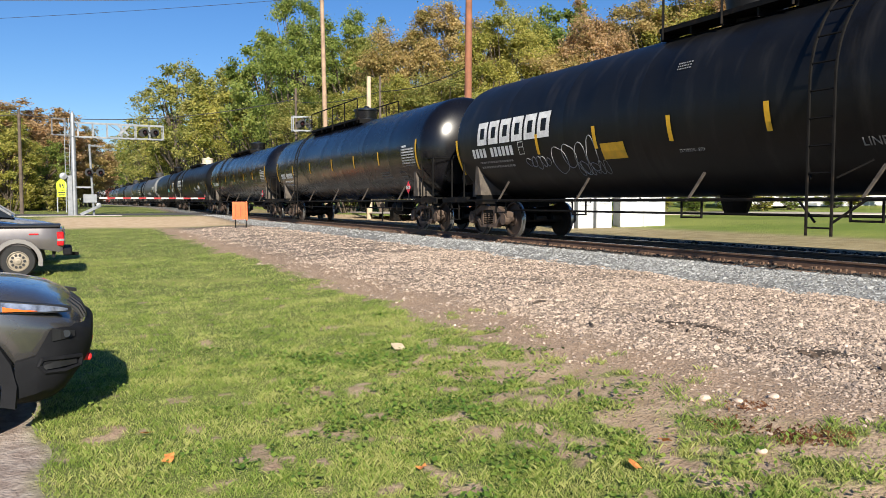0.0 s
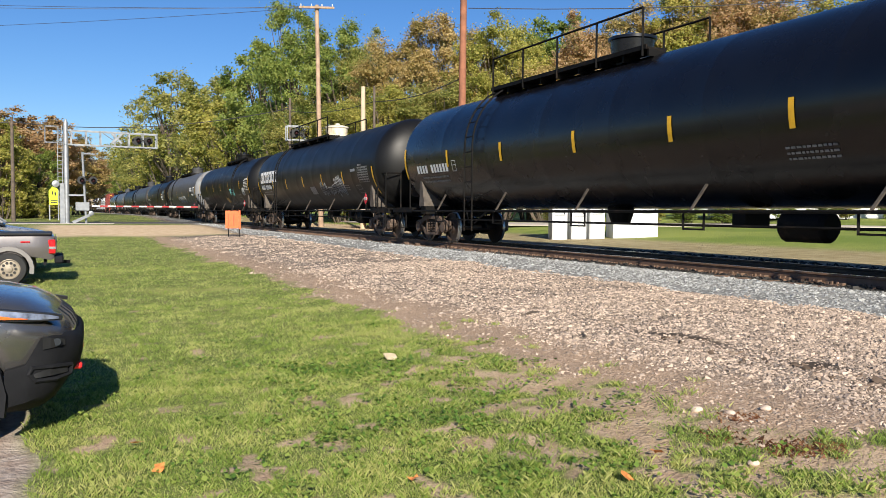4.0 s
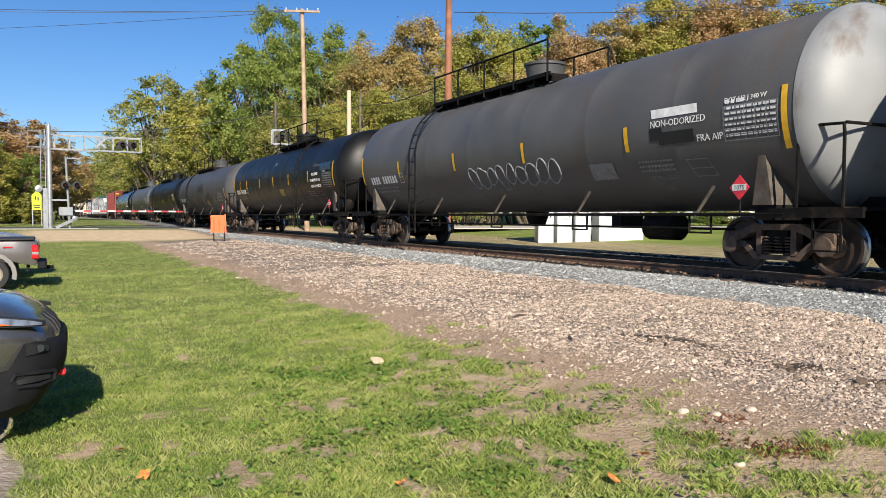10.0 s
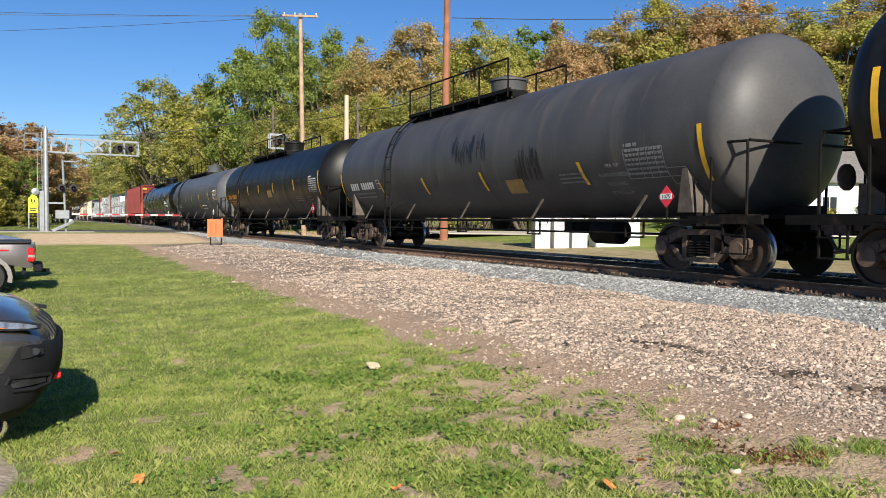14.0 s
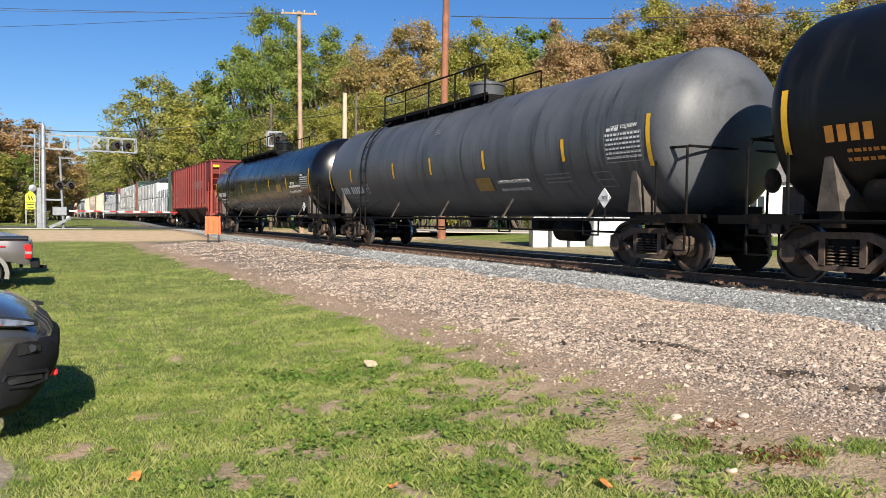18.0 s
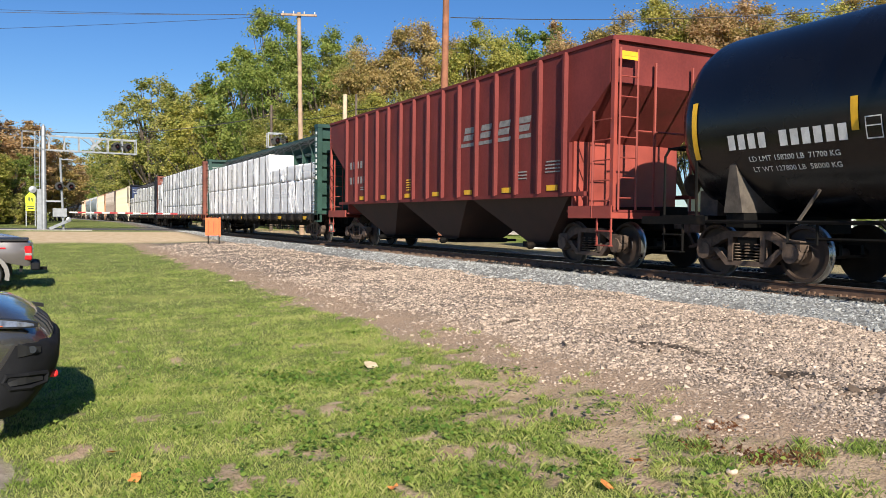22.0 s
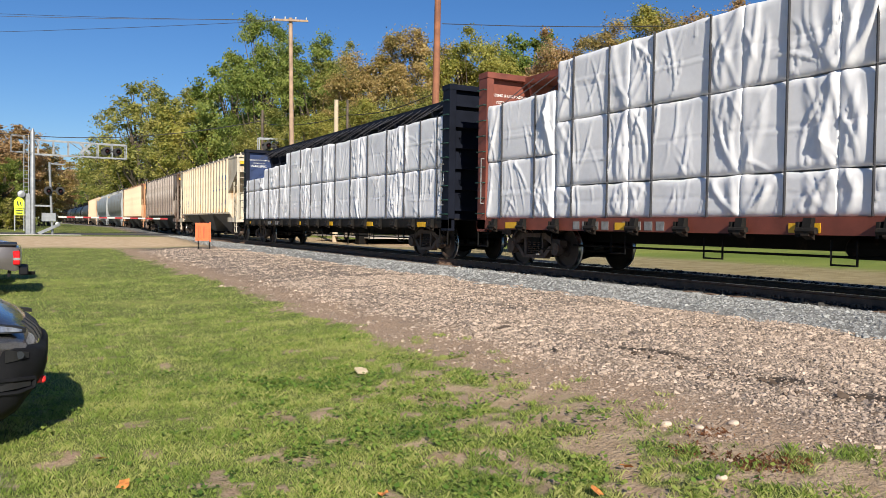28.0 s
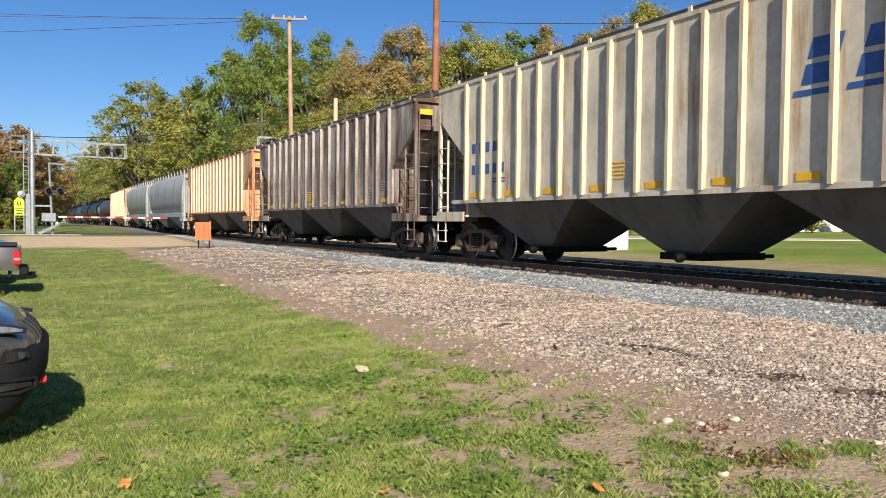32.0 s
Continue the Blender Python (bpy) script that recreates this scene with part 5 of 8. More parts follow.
# ---- trees ----
def crown_mesh(seed, shape="round", n=30000, leaf=0.15):
    """Leaves in clumps round the ends of branches, unit size: radius about 1, from z = 0 to 2."""
    rng = np.random.default_rng(seed)
    clumps = 165
    cs = []
    while len(cs) < clumps:
        p = rng.uniform(-1, 1, 3)
        d = np.linalg.norm(p)
        if d > 1 or d < 0.2:
            continue
        p = p / d * d ** 0.6
        z = p[2]
        wob = 0.80 + 0.40 * noise.noise((p[0] * 1.7 + seed, p[1] * 1.7, p[2] * 1.7))
        cs.append((p[0] * wob, p[1] * wob, 1 + z * (0.88 + 0.26 * noise.noise((p[0] * 2, p[1] * 2, seed)))))
    cs = np.array(cs)
    idx = rng.integers(0, clumps, n)
    rad = rng.uniform(0.11, 0.26, clumps)[idx]
    off = rng.normal(0, 0.46, (n, 3))
    off *= (rad * rng.uniform(0.4, 1.0, n) ** 0.5)[:, None]
    off[:, 2] *= 0.45
    c = cs[idx] + off
    # leaves face outwards and up more than inwards
    nrm = c - np.array((0, 0, 0.8)) + rng.normal(0, 0.75, (n, 3))
    u = np.cross(nrm, rng.normal(0, 1, (n, 3)))
    u /= np.linalg.norm(u, axis=1)[:, None]
    v = np.cross(nrm, u)
    v /= np.linalg.norm(v, axis=1)[:, None]
    s = leaf * rng.uniform(0.5, 1.3, n)[:, None] / 5.0
    u[:, 2] *= 0.55
    v[:, 2] *= 0.55
    tris = np.stack([c - u * s, c + u * s * 0.8 - v * s * 0.55, c + u * s * 0.5 + v * s * 0.8], 1).reshape(-1, 3)
    me = bpy.data.meshes.new("crown")
    me.from_pydata(tris.tolist(), [], [(3 * i, 3 * i + 1, 3 * i + 2) for i in range(n)])
    return me, cs


def trunk_mesh(seed, cs, fork=0.5):
    rng = random.Random(seed)
    bm = bmesh.new()
    p = Vector((0, 0, -0.9))
    r = 0.05
    pts = [p]
    for i in range(4):
        q = p + Vector((rng.uniform(-0.05, 0.05), rng.uniform(-0.05, 0.05), 0.55))
        rod(bm, p, q, r, 8, r * 0.8)
        p, r = q, r * 0.8
        pts.append(q)
    for c in cs[::3]:
        c = Vector(c)
        a = pts[min(4, max(1, int((c.z + 0.4) / 0.6)))]
        k = a.lerp(c, 0.5) + Vector((0, 0, -0.08))
        rod(bm, a, k, 0.022, 5, 0.013)
        rod(bm, k, c, 0.013, 5, 0.004)
    return finish(bm, "trunk")


TREE_MESH = {}


def tree(x, y, height, radius, leaves, label, variant=0, shape="round", trunk=0.3, name="tree", group="trees behind the track", n=30000, leaf=0.15):
    """trunk: the clear stem as a share of the height."""
    key = (variant, shape, n, leaf)
    if key not in TREE_MESH:
        me, cs = crown_mesh(variant * 7 + 3, shape, n, leaf)
        TREE_MESH[key] = (me, trunk_mesh(variant, cs), {})
    me, tk, mats = TREE_MESH[key]
    if leaves.name not in mats:
        c = me if not mats else me.copy()
        c.materials.clear()
        c.materials.append(leaves)
        mats[leaves.name] = c
    hz = height * (1 - trunk) / 2
    t = thing(name, pose(x, y, ground_z(x, y) - 0.05, 0, 0, (variant * 77 + x * 13) % 360), label, "tree", group)
    cr = link(mats[leaves.name], "crown", t)
    cr.matrix_basis = Matrix.Translation((0, 0, height * trunk)) @ Matrix.Diagonal((radius, radius, hz, 1))
    st = link(tk, "trunk", t, M_BARK)
    st.matrix_basis = Matrix.Translation((0, 0, height * trunk)) @ Matrix.Diagonal((radius, radius, max(hz, height * trunk / 0.9), 1))
    return t


TREES = (
    # x, y, height, radius, leaves, variant, trunk
    (-9.1, 94.6, 12.2, 7.0, L_RUST, 0, 0.05), (-5.3, 94.9, 12.1, 6.0, L_RUST, 1, 0.05), (-1.9, 98.0, 12.1, 5.2, L_RUST, 2, 0.05), (0.8, 104.0, 10.8, 4.6, L_BROWN, 3, 0.05),
    (2.9, 112.0, 9.4, 4.0, L_RUST, 4, 0.05), (-13.9, 97.0, 12.0, 8.0, L_BROWN, 5, 0.05), (76.8, 1863.1, 88.2, 76.8, L_OLIVE, 0, 0.03), (40.2, 695.0, 43.4, 28.4, L_OLIVE, 1, 0.03),
    (33.7, 458.5, 41.4, 20.5, L_YELGR, 2, 0.03), (28.3, 309.5, 37.0, 14.3, L_OLIVE, 3, 0.03), (26.9, 211.0, 37.5, 12.8, L_OLIVE, 4, 0.1), (22.0, 133.4, 24.4, 7.2, L_OLIVE, 5, 0.08),
    (25.2, 221.2, 24.7, 10.9, L_YELGR, 0, 0.02), (21.9, 114.4, 19.8, 7.2, L_YELGR, 1, 0.04), (20.4, 88.7, 14.2, 5.5, L_YELGR, 2, 0.03), (20.1, 85.9, 20.5, 5.1, L_GREEN, 3, 0.1),
    (20.1, 73.3, 21.3, 5.0, L_GREEN, 4, 0.1), (22.7, 68.3, 19.4, 4.9, L_GREEN, 5, 0.1), (25.1, 67.5, 17.9, 4.0, L_OLIVE, 0, 0.08), (19.3, 65.5, 11.6, 4.2, L_OLIVE, 1, 0.03),
    (19.6, 56.7, 10.0, 3.8, L_YELGR, 2, 0.03), (24.4, 58.1, 16.3, 4.4, L_BROWN, 3, 0.06), (26.1, 55.1, 16.6, 4.5, L_BROWN, 4, 0.06), (29.4, 55.7, 16.7, 4.2, L_BROWN, 5, 0.06),
    (30.1, 51.9, 16.7, 4.3, L_YELGR, 0, 0.06), (34.2, 54.1, 15.9, 4.0, L_YELGR, 1, 0.06), (20.6, 51.0, 10.4, 3.6, L_YELGR, 2, 0.03), (23.6, 48.6, 10.8, 3.8, L_OLIVE, 3, 0.03),
    (26.4, 47.1, 10.8, 3.8, L_YELGR, 4, 0.03), (49.8, 72.6, 24.0, 6.2, L_GREEN, 5, 0.1), (37.5, 50.6, 16.8, 4.4, L_RUST, 0, 0.06), (46.6, 58.1, 19.3, 5.4, L_BROWN, 1, 0.2),
    (32.3, 48.2, 12.6, 4.0, L_BROWN, 2, 0.04), (46.1, 53.7, 19.7, 5.6, L_BROWN, 3, 0.2), (48.3, 51.7, 20.3, 5.6, L_YELGR, 4, 0.2), (50.3, 49.8, 20.3, 5.6, L_BROWN, 5, 0.2),
    (51.2, 47.1, 20.1, 5.6, L_RUST, 0, 0.2), (52.9, 45.1, 19.2, 5.6, L_BROWN, 1, 0.2), (56.5, 44.7, 18.3, 6.0, L_GREEN, 2, 0.1), (55.0, 40.5, 18.8, 5.9, L_YELGR, 3, 0.2),
    (57.6, 39.0, 18.8, 6.1, L_BROWN, 4, 0.2), (60.3, 37.0, 18.4, 6.6, L_YELGR, 5, 0.2), (64.3, 34.9, 18.3, 7.3, L_GREEN, 0, 0.2), (68.4, 32.1, 17.7, 7.3, L_OLIVE, 1, 0.2),
    (-4.6, 80.0, 9.4, 3.3, L_YELGR, 4, 0.01), (-8.8, 80.0, 8.8, 3.5, L_YELGR, 1, 0.01), (-1.9, 85.0, 7.4, 2.7, L_GREEN, 3, 0.01), (-13.0, 82.0, 7.6, 3.4, L_GREEN, 0, 0.01),
    (-18.0, 84.0, 8.0, 4.0, L_YELGR, 2, 0.01), (24.8, 254.8, 21.4, 10.3, L_OLIVE, 2, 0.05), (28.1, 359.2, 25.7, 14.1, L_GREEN, 3, 0.05), (171.2, 6505.9, 316.6, 222.6, L_YELGR, 2, 0.03),
    (-3.0, 300.0, 18.0, 12.0, L_BROWN, 5, 0.03), (-20.0, 150.0, 16.0, 10.0, L_BROWN, 3, 0.03), (-32.0, 100.0, 14.0, 7.0, L_RUST, 1, 0.05), (58.0, 6.0, 18.0, 6.0, L_OLIVE, 0, 0.1),
    (60.0, -6.0, 18.0, 6.0, L_GREEN, 5, 0.1),
)
LEAF_WORDS = {"green_leaves": "tall tree in full green leaf", "yellowing_leaves": "broad tree with yellowing green leaves", "turning_brown_leaves": "autumn tree with golden brown leaves", "rusty_autumn_leaves": "autumn tree with rusty red-brown leaves", "olive_leaves": "tree with dull olive green leaves"}
for x, y, h, r, lv, va, tk in TREES:
    d = math.hypot(x, y)
    n, leaf = (46000, 0.115) if d < 79 and x > 12 else (24000, 0.17) if d < 140 else (13000, 0.17)
    tree(x, y, h, r, lv, LEAF_WORDS[lv.name] + " standing on the grass", va, "round", tk, n=n, leaf=leaf)


# ---- the crossing ----
def build_road():
    bm = bmesh.new()
    prism(bm, [(-120, 64.0), (9.8, 61.5), (13.2, 61.2), (120, 58.0), (120, 66.5), (13.2, 70.0), (9.8, 70.3), (-120, 73.0)], 0.60, 0.645, "z")
    road = part("road", bm, M_ASPH, None)
    tagged(road, "worn grey asphalt road over the crossing", "road", kind="structure")
    bm = bmesh.new()
    prism(bm, [(-60, 60.6), (3.5, 60.0), (3.5, 61.3), (-60, 62.2)], 0.58, 0.66, "z")
    tagged(part("pavement", bm, M_CONC, None), "pale concrete path beside the road", "path", kind="structure")
    ax, side = Vector((0.434, 0.901, 0)), Vector((0.901, -0.434, 0))
    bm = bmesh.new()
    corners = [ax * d + side * k for d, k in ((39.5, -2), (39.5, 70), (49, 70), (49, -6))]
    prism(bm, [(c.x, c.y) for c in corners], 0.95, 1.0, "z")
    tagged(part("far_road", bm, M_FARROAD, None), "pale worn road beyond the lawn", "road", kind="structure")


M_FARROAD = mat("pale_worn_pavement", (0.44, 0.39, 0.33), 0.85, var=0.15, scale=1.2)


build_road()


def flasher(parent, name, m, two=True):
    """A pair of round crossing lights with hoods on black discs."""
    bm = bmesh.new()
    box(bm, -0.45, 0.45, -0.03, 0.03, -0.04, 0.04)
    lamp = part(name, bm, M_DKINK, parent, "pair of dark crossing lights", m=m)
    for sx in (-0.38, 0.38):
        bm = bmesh.new()
        lathe(bm, [(0.30, 0.0), (0.30, 0.02), (0.12, 0.03)], 20, "y", (sx, -0.05, 0))
        lathe(bm, [(0.14, -0.02), (0.15, -0.28), (0.14, -0.02)], 16, "y", (sx, -0.05, 0))
        part("lamp_hood", bm, M_DKINK, lamp)
        bm = bmesh.new()
        lathe(bm, [(0.12, -0.06), (0.06, -0.09)], 16, "y", (sx, -0.05, 0))
        part("lens", bm, M_LENS, lamp, "dark red lens")


M_LENS = mat("dark_red_lens", (0.03, 0.008, 0.008), 0.2)


def crossbuck(parent, m):
    for a in (45, -45):
        bm = bmesh.new()
        box(bm, -0.5, 0.5, -0.01, 0.01, -0.085, 0.085, m=Matrix.Rotation(radians(a), 4, "Y"))
        part("crossbuck_blade", bm, M_GALVP, parent, m=m @ Matrix.Translation((0, 0.012 if a > 0 else -0.012, 0)))


def cantilever(x, y, turn, top, arm, label, gate=True):
    z0 = 0.62
    t = thing("cantilever_signal", pose(x, y, z0, 0, 0, turn), label, "crossing signal")
    bm = lathe(bmesh.new(), [(0.19, 0), (0.17, top - z0 - 0.35), (0.13, top - z0 - 0.1), (0.03, top - z0 + 0.15)], 14, "z")
    lathe(bm, [(0.3, 0.0), (0.3, 0.05)], 14, "z")
    part("mast", bm, M_GALVP, t, smooth=True)
    zt, zb = top - z0 - 0.68, top - z0 - 1.7
    for name, z in (("upper_chord", zt), ("lower_chord", zb)):
        bm = bmesh.new()
        for dy in (-0.3, 0.3):
            box(bm, 0.1, arm, dy - 0.035, dy + 0.035, z - 0.045, z + 0.045)
        part(name, bm, M_GALVP, t)
    k = 6
    for i in range(k + 1):
        px = 0.35 + (arm - 0.4) * i / k
        bm = bmesh.new()
        for dy in (-0.3, 0.3):
            box(bm, px - 0.035, px + 0.035, dy - 0.035, dy + 0.035, zb, zt)
        box(bm, px - 0.03, px + 0.03, -0.3, 0.3, zb - 0.03, zb + 0.03)
        part("web_post", bm, M_GALVP, t)
    bm = bmesh.new()
    px = 0.35 + (arm - 0.4) * 2 / k
    rod(bm, (px, -0.3, zt), (px + (arm - 0.4) * 1.5 / k, -0.3, zb), 0.03)
    part("web_brace", bm, M_GALVP, t)
    crossbuck(t, Matrix.Translation((arm - 2.9, -0.4, (zt + zb) / 2 + 0.05)))
    flasher(t, "flasher", pose(arm - 1.05, -0.4, (zt + zb) / 2))
    flasher(t, "flasher", pose(arm - 1.05, 0.4, (zt + zb) / 2, 0, 0, 180))
    # ladder and the caged landing behind the mast
    bm = bmesh.new()
    for dx in (-0.55, -0.25):
        rod(bm, (dx, 0, 0.6), (dx, 0, zt + 0.3), 0.025)
    for i in range(22):
        z = 0.8 + (zt - 0.7) * i / 21
        rod(bm, (-0.55, 0, z), (-0.25, 0, z), 0.016, 5)
    part("ladder", bm, M_GALVP, t)
    bm = bmesh.new()
    for dy in (-0.35, 0.35):
        for dx in (-1.35, -0.5):
            rod(bm, (dx, dy, zb + 0.1), (dx, dy, zb + 1.25), 0.022, 5)
        rod(bm, (-1.35, dy, zb + 1.25), (-0.5, dy, zb + 1.25), 0.022, 5)
        rod(bm, (-1.35, dy, zb + 0.1), (0, dy, zb + 0.1), 0.022, 5)
    rod(bm, (-1.35, -0.35, zb + 1.25), (-1.35, 0.35, zb + 1.25), 0.022, 5)
    part("landing_rail", bm, M_GALVP, t)["kind"] = "stuff"
    bm = bmesh.new()
    box(bm, -0.45, -0.15, -0.2, 0.2, 0.0, 2.9)
    part("junction_post", bm, M_GALVP, t)
    bm = lathe(bmesh.new(), [(0.05, -0.08), (0.24, -0.05), (0.27, 0.1), (0.2, 0.16)], 16, "y", (-0.72, -0.3, 2.85))
    part("bell", bm, M_GALVP, t, "round grey bell")
    # inner post with its own lights and a gate mechanism
    bm = rod(bmesh.new(), (1.25, -0.3, 0), (1.05, -0.3, 5.2), 0.085, 10)
    box(bm, 0.1, 1.2, -0.34, -0.26, 2.0, 2.12)
    box(bm, 1.0, 1.9, -0.33, -0.27, 5.05, 5.12)
    part("light_post", bm, M_GALVP, t)
    flasher(t, "flasher", pose(1.35, -0.45, 3.15))
    if gate:
        bm = bmesh.new()
        box(bm, 0.55, 1.45, -0.5, 0.0, 0.95, 1.55)
        part("gate_machine", bm, M_GALVP, t, "grey gate machine box")
        bm = bmesh.new()
        prism(bm, [(0.25, 0.15), (1.7, 0.85), (1.75, 0.65), (0.4, 0.0)], -0.62, -0.52)
        part("counterweight_arm", bm, M_GALVP, t)
        bm = lathe(bmesh.new(), [(0.08, -0.1), (0.17, -0.08), (0.17, 0.08), (0.08, 0.1)], 14, "y", (1.55, -0.62, 0.75))
        part("counterweight", bm, M_GALVP, t)
        n, L = 14, 7.6
        for i in range(n):
            a, b = 1.6 + L * i / n, 1.6 + L * (i + 1) / n
            bm = bmesh.new()
            box(bm, a, b, -0.62, -0.58, 1.22, 1.33)
            part("gate_arm_section", bm, M_GATER if i % 2 else M_GATEW, t)
    return t


M_GATER = mat("red_gate_stripe", (0.36, 0.03, 0.035), 0.5, var=0.15, scale=5)
M_GATEW = mat("white_gate_stripe", (0.55, 0.54, 0.52), 0.5, var=0.1, scale=5)
cantilever(0.5, 63.1, 4, 8.05, 6.3, "galvanised crossing signal mast with a lowered striped gate arm")
cantilever(23.5, 57.0, 176, 8.62, 8.3, "galvanised crossing signal mast beyond the track", gate=False)


def utility_pole(x, y, top, r, paint, label, arms=(), lean=0.0, turn=0.0):
    z0 = ground_z(x, y) - 0.1
    t = thing("utility_pole", pose(x, y, z0, 0, lean, turn), label, "utility pole", "utility poles along the track")
    part("pole", rod(bmesh.new(), (0, 0, 0), (0, 0, top - z0), r, 14, r * 0.72), paint, t, smooth=True)
    for z, L in arms:
        bm = bmesh.new()
        box(bm, -L / 2, L / 2, -r - 0.10, -r + 0.02, z - z0 - 0.06, z - z0 + 0.06)
        arm = part("crossarm", bm, M_POLE, t)
        for k in range(4):
            px = -L / 2 + 0.12 + (L - 0.24) * k / 3
            bm = lathe(bmesh.new(), [(0.02, 0), (0.05, 0.05), (0.03, 0.08), (0.055, 0.12), (0.02, 0.16)], 8, "z", (px, -r - 0.04, z - z0 + 0.06))
            part("insulator", bm, M_CAB, arm)
    return t


utility_pole(15.0, 48.2, 14.6, 0.17, M_POLE, "tall pale timber utility pole with a crossarm", ((14.4, 2.2),), -1.0, -18)
utility_pole(17.3, 33.3, 14.2, 0.20, M_POLER, "tall reddish brown timber utility pole", ((12.9, 2.0),), 0.4, -24)
utility_pole(15.7, 42.4, 8.75, 0.17, M_POLEP, "short pale new timber post")
utility_pole(16.2, 60.0, 10.4, 0.13, M_BARK, "old grey weathered utility pole")
utility_pole(17.0, 44.0, 9.1, 0.10, M_BARK, "thin dark weathered pole")
utility_pole(-3.3, 71.5, 9.0, 0.16, M_BARK, "grey utility pole beside the trees")


def cable(a, b, sag, r=0.018, name="overhead_cable", label="dark overhead cable between poles"):
    a, b = Vector(a), Vector(b)
    bm = bmesh.new()
    n = 14
    pts = []
    for i in range(n + 1):
        u = i / n
        p = a.lerp(b, u)
        p.z -= sag * 4 * u * (1 - u)
        pts.append(p)
    rings = [[bm.verts.new(p + Vector(o)) for o in ((r, 0, 0), (0, 0, r), (-r, 0, 0), (0, 0, -r))] for p in pts]
    for p, q in zip(rings, rings[1:]):
        for i in range(4):
            bm.faces.new((p[i], p[(i + 1) % 4], q[(i + 1) % 4], q[i]))
    tagged(part(name, bm, M_STRAP, None), label, "cable", "overhead cables")


cable((-3.3, 71.5, 8.6), (16.2, 60.0, 9.6), 0.9, 0.03)
cable((-3.3, 71.5, 8.6), (-45, 78.0, 8.0), 0.8, 0.03)
cable((16.2, 60.0, 9.4), (17.0, 44.0, 8.2), 0.35, 0.022)
cable((17.0, 44.0, 8.2), (17.3, 33.3, 8.0), 0.3, 0.022)
cable((17.6, 33.2, 11.3), (60.0, 5.0, 16.0), 1.8, 0.02)
cable((15.0, 48.2, 14.5), (-50, 100, 17.0), 1.0, 0.014)
cable((15.4, 48.2, 14.5), (-50, 96, 21.0), 1.0, 0.014)
cable((14.6, 48.2, 14.5), (-40, 62, 13.5), 1.0, 0.014)


def school_sign():
    x, y = -0.4, 75.5
    z0 = ground_z(x, y)
    t = thing("school_sign", pose(x, y, z0) @ Matrix.Diagonal((0.82, 1, 1, 1)), "fluorescent yellow-green school crossing sign on two posts", "road sign")
    for dx in (-0.42, 0.42):
        bm = bmesh.new()
        box(bm, dx - 0.05, dx + 0.05, -0.04, 0.04, 0, 2.2)
        part("post", bm, M_GALVP, t)
    bm = prism(bmesh.new(), [(-0.48, 1.95), (0.48, 1.95), (0.48, 2.55), (0, 3.0), (-0.48, 2.55)], -0.07, -0.05)
    panel = part("panel", bm, M_LIME, t)
    for dx, h in ((-0.14, 0.42), (0.12, 0.36)):
        bm = prism(bmesh.new(), [(dx - 0.09, 2.1), (dx - 0.02, 2.28), (dx + 0.04, 2.1), (dx + 0.10, 2.1), (dx + 0.05, 2.1 + h), (dx - 0.06, 2.1 + h)], -0.08, -0.071)
        part("pictogram", bm, M_DKINK, panel)
    bm = bmesh.new()
    box(bm, -0.46, 0.46, -0.07, -0.05, 1.35, 1.9)
    lower = part("lower_panel", bm, M_LIME, t)
    bm = bmesh.new()
    box(bm, -0.34, 0.34, -0.08, -0.071, 1.68, 1.78)
    box(bm, -0.28, 0.28, -0.08, -0.071, 1.47, 1.57)
    part("lettering", bm, M_DKINK, lower)["kind"] = "stuff"


school_sign()


def orange_sign():
    t = thing("orange_sign", pose(7.45, 38.0, ground_z(7.45, 38.0), 0, 0, -14), "small orange sign with worn strips on two steel legs", "sign")
    part("panel", box(bmesh.new(), -0.34, 0.28, 0.0, 0.03, 0.44, 1.24), M_ORANGE, t)
    for i in range(5):
        a = -0.34 + 0.12 * i
        bm = prism(bmesh.new(), [(a, 0.42), (a + 0.115, 0.42), (a + 0.115, 1.26 + 0.01 * (i % 2)), (a, 1.26)], -0.02 - 0.012 * (i % 2), -0.002)
        part("panel_strip", bm, M_ORANGE, t)
    for a in (-0.22, 0.02):
        bm = bmesh.new()
        box(bm, a, a + 0.06, -0.045, -0.03, 0.55, 1.1)
        part("stripe", bm, M_WORN, t)
    bm = prism(bmesh.new(), [(0.30, 0.38), (0.38, 0.38), (0.36, 1.3), (0.29, 1.29)], -0.03, 0.03)
    part("side_flap", bm, M_ORANGE, t)
    for dx in (-0.2, 0.3):
        bm = bmesh.new()
        box(bm, dx - 0.025, dx + 0.025, -0.02, 0.02, -0.05, 0.5)
        part("leg", bm, M_UNDER, t)


M_WORN = mat("worn_orange_strip", (0.45, 0.09, 0.025), 0.6, var=0.3, scale=8)
orange_sign()


